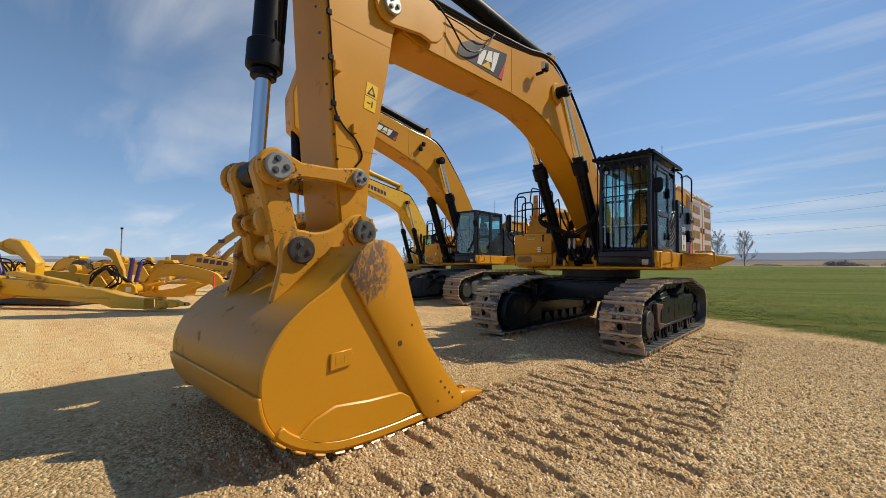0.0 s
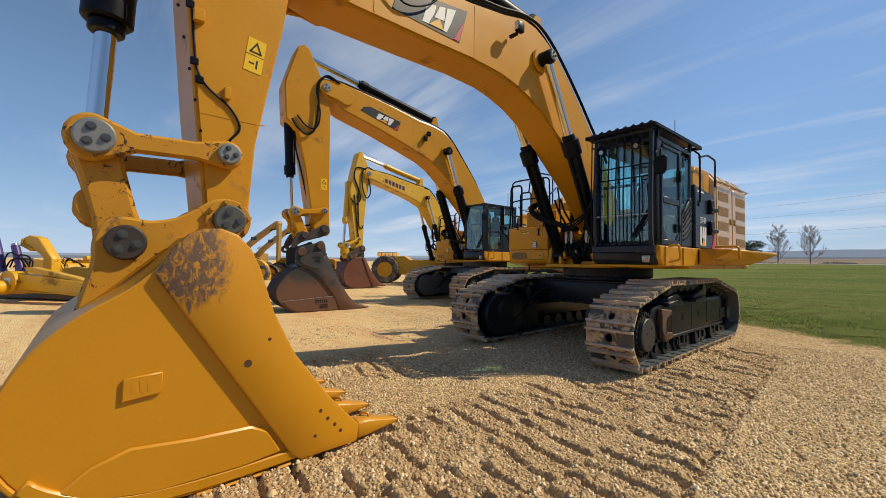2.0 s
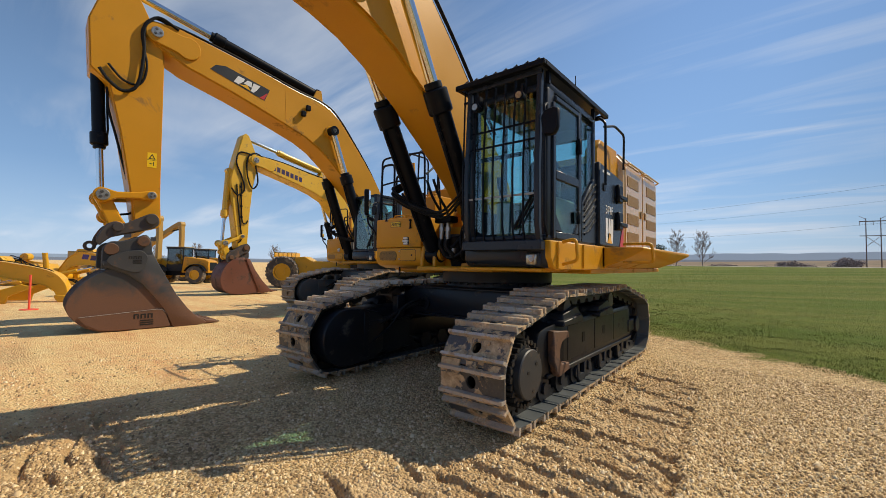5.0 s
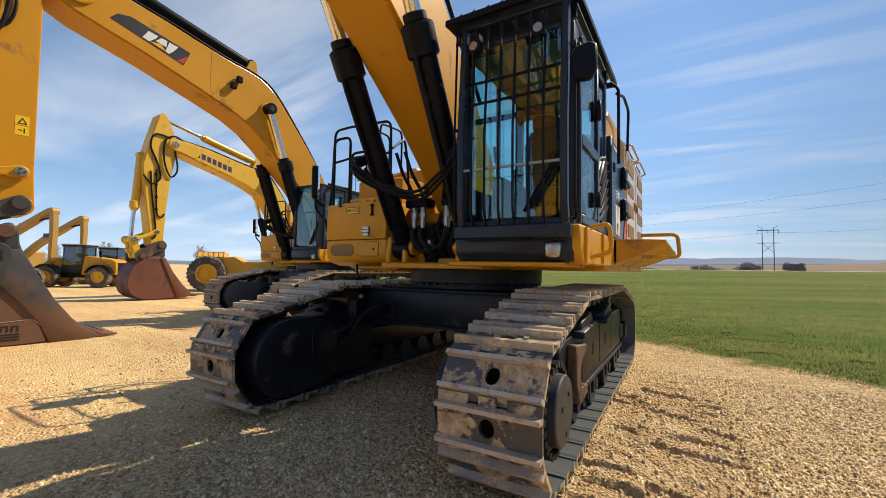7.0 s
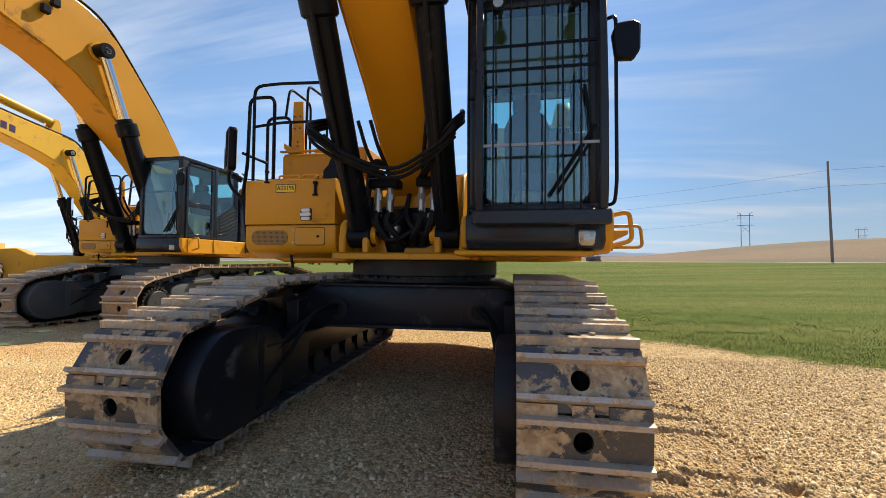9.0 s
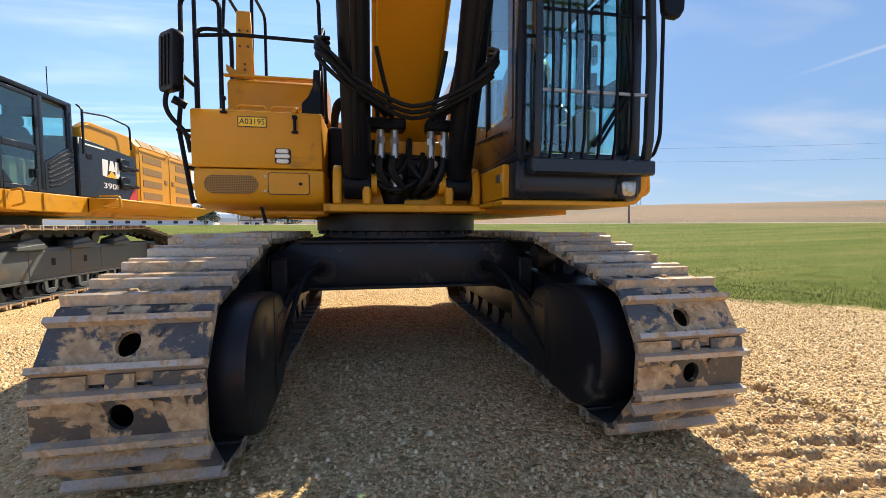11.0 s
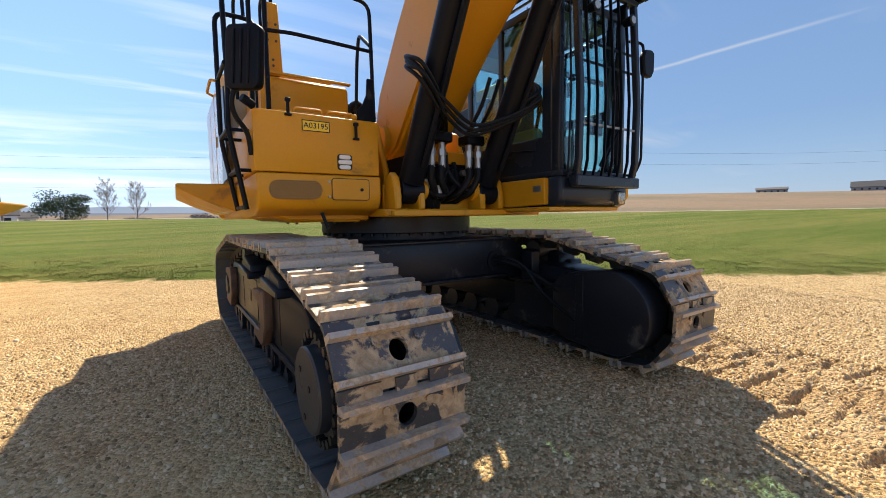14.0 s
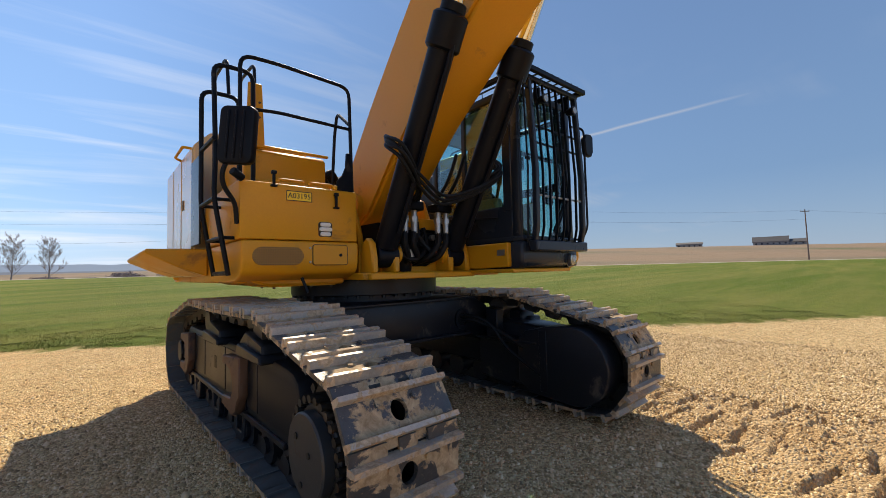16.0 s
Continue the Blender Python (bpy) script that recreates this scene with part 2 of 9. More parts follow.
SEAT = surface("grey_seat_fabric", (0.045, 0.047, 0.05), 0.85, vary=0.1)
TAN = surface("tan_plastic", (0.30, 0.24, 0.13), 0.6, vary=0.06)
LENS = surface("frosted_lamp_lens", (0.70, 0.69, 0.64), 0.15, vary=0.06, coat=0.4)
LAMPGLASS = surface("clear_lamp_glass_over_reflector", (0.42, 0.40, 0.34), 0.12, 0.6, vary=0.25, grain=90, coat=0.5)
ORANGE = surface("orange_stake_paint", (0.85, 0.10, 0.05), 0.5, vary=0.05)
WOOD = surface("weathered_pole_wood", (0.23, 0.165, 0.13), 0.85, vary=0.15)
BARK = surface("grey_bark", (0.31, 0.265, 0.24), 0.9, vary=0.15)
CONIFER = surface("evergreen_needles", (0.045, 0.075, 0.030), 0.8, vary=0.25)
BRUSH = surface("bare_brush", (0.30, 0.25, 0.24), 0.9, vary=0.2)
SIDING = surface("white_siding", (0.70, 0.70, 0.69), 0.6, vary=0.04)
SHINGLE = surface("grey_roof_shingle", (0.10, 0.095, 0.095), 0.8, vary=0.12)
BRICK = surface("grey_house_wall", (0.24, 0.23, 0.235), 0.8, vary=0.1)


def patched(name, base, other, centre, reach, soft_, stretch, scale, rough, gain=1.0, chips=None):
    """Paint with one worn or stained area: a ragged patch round a place on the part, broken up by streaks."""
    m, n, l, p = nodes_of(name)
    co = n.new("ShaderNodeTexCoord").outputs["Object"]
    mp = n.new("ShaderNodeMapping")
    mp.inputs["Location"].default_value = tuple(-c / r for c, r in zip(centre, reach))
    mp.inputs["Scale"].default_value = tuple(1.0 / r for r in reach)
    l.new(co, mp.inputs[0])
    ln = n.new("ShaderNodeVectorMath")
    ln.operation = "LENGTH"
    l.new(mp.outputs[0], ln.inputs[0])
    st = n.new("ShaderNodeMapping")
    st.inputs["Rotation"].default_value = (radians(40), 0, 0)
    st.inputs["Scale"].default_value = stretch
    l.new(co, st.inputs[0])
    streak = noise_tex(n, l, st.outputs[0], scale, 8, 0.68, 0.6)
    k, q = n.new("ShaderNodeMath"), n.new("ShaderNodeMath")
    k.operation, q.operation = "MULTIPLY_ADD", "MULTIPLY_ADD"
    l.new(streak, k.inputs[0])
    k.inputs[1].default_value = -2.6 * gain
    l.new(ln.outputs["Value"], k.inputs[2])
    l.new(k.outputs[0], q.inputs[0])
    q.inputs[1].default_value, q.inputs[2].default_value = 0.4, 0.4 * (1.3 * gain)
    mask = ramp(n, l, q.outputs[0], 0.4 * (1.0 - soft_), 0.4 * (1.0 + soft_), (1, 1, 1, 1), (0, 0, 0, 1))
    if gain > 1:      # broken up into scrapes
        torn = n.new("ShaderNodeMath")
        torn.operation = "MULTIPLY"
        l.new(mask, torn.inputs[0])
        l.new(ramp(n, l, noise_tex(n, l, st.outputs[0], scale * 3.2, 8, 0.75, 1.2), 0.40, 0.50), torn.inputs[1])
        mask = torn.outputs[0]
    fine = noise_tex(n, l, co, 60, 6, 0.7)
    slow = noise_tex(n, l, co, 1.4, 5)
    a = mix(n, l, slow, tuple(c * 0.86 for c in base), tuple(c * 1.08 for c in base))
    b = mix(n, l, fine, tuple(c * 0.6 for c in other), tuple(c * 1.4 for c in other))
    col = mix(n, l, mask, a, b)
    if chips:
        col = mix(n, l, ramp(n, l, noise_tex(n, l, st.outputs[0], 7.0, 7, 0.75, 0.8), 0.71, 0.73), col, chips)
    l.new(col, p.inputs["Base Color"])
    l.new(mix(n, l, mask, (rough,) * 3, (0.62,) * 3), p.inputs["Roughness"])
    bp = n.new("ShaderNodeBump")
    bp.inputs["Strength"].default_value, bp.inputs["Distance"].default_value = 0.12, 0.01
    l.new(fine, bp.inputs["Height"])
    l.new(bp.outputs[0], p.inputs["Normal"])
    return m


CHEEK = patched("scuffed_bucket_cheek", (0.62, 0.275, 0.008), (0.135, 0.080, 0.050), (1.1, -7.62, 1.50), (9.0, 0.24, 0.32), 0.22, (1.0, 1.3, 0.8), 5.0, 0.36, 1.5, (0.10, 0.06, 0.035))
BROWN = patched("two_tone_bucket_steel", (0.046, 0.047, 0.050), (0.140, 0.068, 0.040), (0, -7.9, 0.0), (9.0, 3.4, 0.92), 0.22, (1.0, 0.8, 0.8), 1.9, 0.42, 0.62)


def perforated():
    m, n, l, p = nodes_of("perforated_steel_grille")
    co = n.new("ShaderNodeTexCoord").outputs["Object"]
    v = n.new("ShaderNodeTexVoronoi")
    v.inputs["Scale"].default_value, v.inputs["Randomness"].default_value = 74.0, 0.0
    l.new(co, v.inputs["Vector"])
    l.new(ramp(n, l, v.outputs["Distance"], 0.36, 0.42, (0.006, 0.006, 0.006, 1), (0.30, 0.16, 0.03, 1)), p.inputs["Base Color"])
    p.inputs["Roughness"].default_value = 0.6
    return m


PERF = perforated()


def glass_material(name, tint, gloss=1.0):
    m, n, l, p = nodes_of(name)
    n.remove(p)
    clear, shine, mx, lw = n.new("ShaderNodeBsdfTransparent"), n.new("ShaderNodeBsdfGlossy"), n.new("ShaderNodeMixShader"), n.new("ShaderNodeLayerWeight")
    up, fr = n.new("ShaderNodeMath"), n.new("ShaderNodeMath")
    up.operation, fr.operation = "POWER", "MULTIPLY_ADD"
    l.new(lw.outputs["Facing"], up.inputs[0])
    up.inputs[1].default_value = 5.0
    l.new(up.outputs[0], fr.inputs[0])
    fr.inputs[1].default_value, fr.inputs[2].default_value = 0.45, 0.085
    clear.inputs["Color"].default_value = (*tint, 1)
    shine.inputs["Roughness"].default_value = 0.02
    shine.inputs["Color"].default_value = (gloss, gloss, gloss, 1)
    l.new(fr.outputs[0], mx.inputs[0])
    l.new(clear.outputs[0], mx.inputs[1])
    l.new(shine.outputs[0], mx.inputs[2])
    l.new(mx.outputs[0], n["Material Output"].inputs[0])
    return m


GLASS = glass_material("tinted_cab_glass", (0.72, 0.91, 0.90))
DARK_GLASS = glass_material("smoked_cab_glass", (0.34, 0.42, 0.45))
COVER = surface("dark_grey_cover_paint", (0.030, 0.033, 0.038), 0.45, vary=0.12, dirt=(0.12, 0.09, 0.065), amount=0.08, dirt_scale=5.0)
MIRROR = surface("mirror_glass", (0.75, 0.77, 0.8), 0.03, 1.0, vary=0.0, bump=0)


# ---- building helpers ----
def part(name, bm, material, parent=None, label="", bevel=0.0, segments=1, smooth=38.0):
    """Links a bmesh as one mesh object, under a thing or a part; frees the bmesh."""
    if bevel:
        bm.normal_update()
        sharp = [e for e in bm.edges if len(e.link_faces) == 2 and e.calc_face_angle(0) > radians(28)]
        bmesh.ops.bevel(bm, geom=sharp, offset=bevel, segments=segments, profile=0.5, affect="EDGES", clamp_overlap=True)
    bmesh.ops.recalc_face_normals(bm, faces=bm.faces[:])
    bm.normal_update()
    for f in bm.faces:
        f.smooth = True
    for e in bm.edges:
        e.smooth = len(e.link_faces) == 2 and e.calc_face_angle(0) < radians(smooth)
    me = bpy.data.meshes.new(name)
    bm.to_mesh(me)
    bm.free()
    me.materials.append(material)
    ob = new(name, me)
    ob.parent = parent
    if label:
        tagged(ob, label)
    return ob


def thing(name, loc, label, category, group="", turn=0.0):
    ob = new(name)
    ob.empty_display_size = 0.2
    ob.matrix_basis = pose(*loc, 0, 0, turn)
    return tagged(ob, label, category, group)


def nb():
    return bmesh.new()


def box(bm, x0, x1, y0, y1, z0, z1):
    v = [bm.verts.new((x, y, z)) for x in (x0, x1) for y in (y0, y1) for z in (z0, z1)]
    for q in ((0, 1, 3, 2), (4, 6, 7, 5), (0, 4, 5, 1), (2, 3, 7, 6), (0, 2, 6, 4), (1, 5, 7, 3)):
        bm.faces.new([v[i] for i in q])
    return bm


def prism(bm, prof, lo, hi, axis="x"):
    """Extrudes a closed outline. axis x: (y, z) pairs; y: (x, z); z: (x, y)."""
    def place(a, b, c):
        return {"x": (c, a, b), "y": (a, c, b), "z": (a, b, c)}[axis]
    one = [bm.verts.new(place(a, b, lo)) for a, b in prof]
    two = [bm.verts.new(place(a, b, hi)) for a, b in prof]
    bm.faces.new(one)
    bm.faces.new(two[::-1])
    k = len(prof)
    for i in range(k):
        bm.faces.new((one[i], two[i], two[(i + 1) % k], one[(i + 1) % k]))
    return bm


def cyl(bm, a, b, r, n=20, r2=None):
    a, b = Vector(a), Vector(b)
    m = Matrix.Translation((a + b) / 2) @ (b - a).to_track_quat("Z", "Y").to_matrix().to_4x4()
    bmesh.ops.create_cone(bm, cap_ends=True, segments=n, radius1=r, radius2=r if r2 is None else r2, depth=(b - a).length, matrix=m)
    return bm


def hoop(bm, c, r0, r1, x0, x1, n=32, axis="x"):
    """A flat ring round an axis through c."""
    rows = []
    for i in range(n):
        a = 2 * math.pi * i / n
        row = []
        for r, x in ((r0, x0), (r1, x0), (r1, x1), (r0, x1)):
            u, w = r * math.cos(a), r * math.sin(a)
            row.append(bm.verts.new({"x": (x, c[0] + u, c[1] + w), "z": (c[0] + u, c[1] + w, x), "y": (c[0] + u, x, c[1] + w)}[axis]))
        rows.append(row)
    for i in range(n):
        p, q = rows[i], rows[(i + 1) % n]
        for k in range(4):
            bm.faces.new((p[k], p[(k + 1) % 4], q[(k + 1) % 4], q[k]))
    return bm


def rounded(pts, steps=5):
    """Catmull-Rom points through pts."""
    p = [Vector(q) for q in pts]
    p = [2 * p[0] - p[1]] + p + [2 * p[-1] - p[-2]]
    out = []
    for i in range(1, len(p) - 2):
        for k in range(steps):
            t = k / steps
            out.append(0.5 * (2 * p[i] + (p[i + 1] - p[i - 1]) * t + (2 * p[i - 1] - 5 * p[i] + 4 * p[i + 1] - p[i + 2]) * t * t + (3 * p[i] - p[i - 1] - 3 * p[i + 1] + p[i + 2]) * t ** 3))
    return out + [p[-2]]


def filleted(pts, r=0.08, steps=4):
    """A polyline with rounded corners, as bent pipe."""
    p = [Vector(q) for q in pts]
    out = [p[0]]
    for i in range(1, len(p) - 1):
        u, w = (p[i - 1] - p[i]), (p[i + 1] - p[i])
        d = min(r, u.length * 0.45, w.length * 0.45)
        a, b = p[i] + u.normalized() * d, p[i] + w.normalized() * d
        for k in range(steps + 1):
            t = k / steps
            out.append((1 - t) ** 2 * a + 2 * t * (1 - t) * p[i] + t * t * b)
    return out + [p[-1]]


def tube(bm, pts, r, n=8, taper=None):
    p = [Vector(q) for q in pts]
    d0 = (p[1] - p[0]).normalized()
    up = d0.orthogonal().normalized()
    rings = []
    for i, c in enumerate(p):
        d = (p[min(i + 1, len(p) - 1)] - p[max(i - 1, 0)]).normalized()
        up = (up - d * up.dot(d)).normalized()
        side = d.cross(up)
        rr = r if taper is None else r + (taper - r) * i / (len(p) - 1)
        rings.append([bm.verts.new(c + rr * (math.cos(2 * math.pi * k / n) * up + math.sin(2 * math.pi * k / n) * side)) for k in range(n)])
    for a, b in zip(rings, rings[1:]):
        for k in range(n):
            bm.faces.new((a[k], a[(k + 1) % n], b[(k + 1) % n], b[k]))
    bm.faces.new(rings[0][::-1])
    bm.faces.new(rings[-1])
    return bm


def pipe(name, pts, r, material, parent, bend=0.08, n=8, label=""):
    return part(name, tube(nb(), filleted(pts, bend), r, n), material, parent, label)


def hose(name, pts, r, parent, material=None, label=""):
    return part(name, tube(nb(), rounded(pts), r, 8), material or RUBBER, parent, label)


def offset_outline(pts, d):
    """Moves a closed outline inward by d (counter-clockwise or clockwise alike)."""
    area = sum(a[0] * b[1] - b[0] * a[1] for a, b in zip(pts, pts[1:] + pts[:1]))
    s = 1 if area > 0 else -1
    out = []
    for i, q in enumerate(pts):
        a, b = Vector(pts[i - 1]), Vector(pts[(i + 1) % len(pts)])
        q = Vector(q)
        u, w = (q - a).normalized(), (b - q).normalized()
        nrm = Vector((-(u + w).y, (u + w).x)).normalized() * s
        k = max(0.5, nrm.dot(Vector((-u.y, u.x)) * s))
        out.append(tuple(q + nrm * d / k))
    return out


def rounded_rect(x0, x1, z0, z1, r, steps=4):
    """The outline of a rectangle with round corners."""
    out = []
    for cx, cz, a0 in ((x1 - r, z1 - r, 0), (x0 + r, z1 - r, 90), (x0 + r, z0 + r, 180), (x1 - r, z0 + r, 270)):
        out += [(cx + r * math.cos(radians(a0 + 90 * k / steps)), cz + r * math.sin(radians(a0 + 90 * k / steps))) for k in range(steps + 1)]
    return out


def lettering(name, text, size, m, material, parent):
    """Raised letters, as a mesh, in the parent's space."""
    cu = bpy.data.curves.new(name, "FONT")
    cu.body, cu.size, cu.extrude, cu.align_x, cu.align_y = text, size, 0.002, "CENTER", "CENTER"
    tmp = bpy.data.objects.new(name, cu)
    scene.collection.objects.link(tmp)
    bpy.context.view_layer.update()
    me = bpy.data.meshes.new_from_object(tmp)
    bpy.data.objects.remove(tmp)
    me.transform(m)
    me.materials.clear()
    me.materials.append(material)
    ob = new(name, me)
    ob.parent = parent
    return ob


# ---- excavators: local space, ground at z 0, front towards -y, swing axis at the origin ----
def fuse(bm, a, b):
    """Joins the corner next to a with the corner next to b, so that both pieces are one body."""
    if b is None:
        return
    near_ = lambda p, skip=None: min((v for v in bm.verts if v is not skip), key=lambda v: (v.co - Vector(p)).length)
    u = near_(a)
    v = near_(b, u)
    bmesh.ops.weld_verts(bm, targetmap={u: v})


def shoe_mesh(width, material):
    """One double-grouser shoe; travel along y, outside towards +z, with a mud hole and two link notches."""
    bm = nb()
    w, hole = width / 2, 0.05
    th = 0.028
    # plate round the hole: a ring of quads from an octagon to a rectangle
    outer = [(-w, -0.075), (-0.05, -0.075), (0.05, -0.075), (w, -0.075), (w, 0.075), (0.05, 0.075), (-0.05, 0.075), (-w, 0.075)]
    inner = [(hole * math.cos(a), hole * math.sin(a)) for a in [math.pi * (1.125 + 0.125 * k) for k in range(16)]]
    lev = []
    for z in (0.0, th):
        lev.append(([bm.verts.new((x, y, z)) for x, y in outer], [bm.verts.new((x, y, z)) for x, y in inner]))
    for (o, i) in lev:
        for k in range(8):
            bm.faces.new((o[k], o[(k + 1) % 8], i[(2 * k + 2) % 16], i[2 * k + 1]))
            bm.faces.new((o[k], i[2 * k + 1], i[2 * k]))
    for k in range(8):
        bm.faces.new((lev[0][0][k], lev[0][0][(k + 1) % 8], lev[1][0][(k + 1) % 8], lev[1][0][k]))
    for k in range(16):
        bm.faces.new((lev[0][1][k], lev[0][1][(k + 1) % 16], lev[1][1][(k + 1) % 16], lev[1][1][k]))
    # two grousers, slightly splayed
    for y in (-0.088, 0.088):
        s = 1 if y > 0 else -1
        prism(bm, [(y - 0.020, 0.0), (y + 0.020, 0.0), (y + 0.012 + 0.006 * s, 0.072), (y - 0.012 + 0.006 * s, 0.072)], -w, w)
        fuse(bm, (w, y - 0.020 * s, 0.0), (w, 0.075 * s, 0.0))
    # lips beyond the grousers, cut by the link notches
    prism(bm, [(0.105, -0.004), (0.142, -0.016), (0.142, 0.004), (0.105, 0.022)], -w, w)
    fuse(bm, (w, 0.105, -0.004), (w, 0.108, 0.0))
    for a, b in ((-w, -0.125), (-0.055, 0.055), (0.125, w)):
        prism(bm, [(-0.105, -0.004), (-0.158, -0.010), (-0.158, 0.012), (-0.105, 0.022)], a, b)
        fuse(bm, (a, -0.105, -0.004), (a, -0.108, 0.0) if a == -w else (-0.05, -0.075, 0.0) if a < 0 else None)
        if a > 0:
            fuse(bm, (b, -0.105, -0.004), (b, -0.108, 0.0))
    bmesh.ops.recalc_face_normals(bm, faces=bm.faces[:])
    for x in (-0.115, 0.115):
        old = set(bm.verts)
        cyl(bm, (x, -0.045, th - 0.008), (x, -0.045, th + 0.011), 0.019, 6)
        foot = min((v for v in bm.verts if v not in old), key=lambda v: (round(v.co.z, 4), abs(v.co.x)))
        bmesh.ops.weld_verts(bm, targetmap={foot: min(lev[0][1], key=lambda v: (v.co - foot.co).length)})
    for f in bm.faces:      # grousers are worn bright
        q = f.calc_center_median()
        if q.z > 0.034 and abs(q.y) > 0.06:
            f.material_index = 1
        elif q.z < 0.004:      # the side towards the links is darkened, its shade put into colour
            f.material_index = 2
    me = bpy.data.meshes.new("track_shoe")
    bm.to_mesh(me)
    bm.free()
    me.materials.append(material)
    me.materials.append(GROUSER)
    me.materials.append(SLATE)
    return me


def track_path(front, rear, r, zc, peak, crest):
    """The pitch line of a track, as a closed list of (y, z), from the front bottom round the front wheel."""
    pts = []
    for k in range(15):
        a = radians(270 - k * 11.6)
        pts.append((front + r * math.cos(a), zc + r * math.sin(a)))
    pts += [(crest[0], peak), ((crest[0] + crest[1]) / 2, peak - 0.012), (crest[1], peak)]
    for k in range(15):
        a = radians(72.4 - k * 11.6)
        pts.append((rear + r * math.cos(a), zc + r * math.sin(a)))
    return pts


def along(path, count, start):
    """Evenly spaced points and headings on a closed line, from a length along it."""
    p = [Vector((y, z)) for y, z in path]
    seg = [(p[(i + 1) % len(p)] - p[i]).length for i in range(len(p))]
    total, out = sum(seg), []
    for k in range(count):
        s, i = (start + total * k / count) % total, 0
        while s > seg[i]:
            s -= seg[i]
            i += 1
        a, b = p[i], p[(i + 1) % len(p)]
        out.append((a.lerp(b, s / seg[i]), (b - a).normalized()))
    return out


def undercarriage(root, s, gauge, width, shoe_mat, count, frame_mat, ext=0.0, turn=0.0, shift=0.0):
    """Tracks, wheels and the body between them; ext lengthens it towards the back."""
    before = set(root.children)
    path = track_path(-2.26, 2.02 + ext, 0.435, 0.536, 1.185, (-1.30, 0.95 + ext))
    me = shoe_mesh(width, shoe_mat)
    me.transform(Matrix.Diagonal((1, s * 1.14, s, 1)))
    for side in (1, -1):
        gx = side * gauge
        spots_ = along([(y * s, z * s) for y, z in path], count, 0.073 * s)
        rails = []
        for off in (-0.11, 0.11):      # link chain: two rails of short bars
            bm = nb()
            ring = []
            for q, d in spots_:      # scalloped links, one closed chain
                nrm = Vector((d.y, -d.x))
                for step, deep in ((-0.105, 0.075), (-0.075, 0.125), (0.075, 0.125), (0.105, 0.075)):
                    a, b = q + d * step * s, q + d * step * s + nrm * deep * s
                    ring.append([bm.verts.new((gx + (off + o) * s, *p)) for o, p in ((-0.03, a), (0.03, a), (0.03, b), (-0.03, b))])
            for u, v in zip(ring, ring[1:] + ring[:1]):
                for k in range(4):
                    bm.faces.new((u[k], u[(k + 1) % 4], v[(k + 1) % 4], v[k]))
            bmesh.ops.recalc_face_normals(bm, faces=bm.faces[:])
            rails.append(bm)
        track = part("track", rails[0], CHAIN, root, "steel crawler track with double-grouser shoes")
        part("link_rail", rails[1], CHAIN, track)
        for q, d in spots_:
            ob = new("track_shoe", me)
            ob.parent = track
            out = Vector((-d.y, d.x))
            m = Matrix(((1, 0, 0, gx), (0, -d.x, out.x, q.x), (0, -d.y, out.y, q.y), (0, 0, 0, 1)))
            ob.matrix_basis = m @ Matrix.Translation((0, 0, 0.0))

        def X(a, b):
            return sorted((gx + side * a * s, gx + side * b * s))
        # frame beam, with a rounded top and a lower guard rail
        bm = prism(nb(), [(y * s, z * s) for y, z in ((-1.70, 0.36), (-1.80, 0.43), (-1.82, 0.72), (-1.79, 0.80), (-1.72, 0.85), (-1.60, 0.87), (-1.28, 0.89), (1.60 + ext, 0.89), (1.72 + ext, 0.78), (1.72 + ext, 0.36))], *X(-0.24, 0.19))
        frame_ = part("track_frame", bm, frame_mat, root, "", 0.03 * s, 2)
        part("guard_rail", box(nb(), *X(0.16, 0.21), -1.6 * s, (1.7 + ext) * s, 0.33 * s, 0.38 * s), frame_mat, frame_, "", 0.008)
        for y0 in (-1.30, -0.10) if ext < 0.5 else (-1.30, -0.10, 1.10):     # sloped steps that shed mud
            bm = prism(nb(), [(y * s, z * s) for y, z in ((y0, 0.86), (y0 + 0.02, 0.99), (y0 + 0.42, 1.06), (y0 + 0.62, 0.93), (y0 + 0.62, 0.86))], *X(-0.02, 0.245))
            part("mud_step", bm, frame_mat, frame_, "", 0.015 * s)
            bm = prism(nb(), [(y * s, z * s) for y, z in ((y0 - 0.06, 0.86), (y0 - 0.04, 0.92), (y0 + 0.5, 0.96), (y0 + 0.56, 0.86))], *X(0.08, 0.285))
            part("mud_step", bm, frame_mat, frame_, "", 0.012 * s)
        for y in (-1.05, 0.62):
            bm = cyl(nb(), (gx - 0.16 * s, y * s, 1.03 * s), (gx + 0.16 * s, y * s, 1.03 * s), 0.085 * s, 16)
            cyl(bm, (gx - 0.20 * s, y * s, 1.03 * s), (gx - 0.12 * s, y * s, 1.03 * s), 0.11 * s, 16)
            cyl(bm, (gx + 0.12 * s, y * s, 1.03 * s), (gx + 0.20 * s, y * s, 1.03 * s), 0.11 * s, 16)
            box(bm, gx - 0.03 * s, gx + 0.03 * s, (y - 0.06) * s, (y + 0.06) * s, 0.84 * s, 1.0 * s)
            part("carrier_roller", bm, PINDARK, root, "worn steel carrier roller")
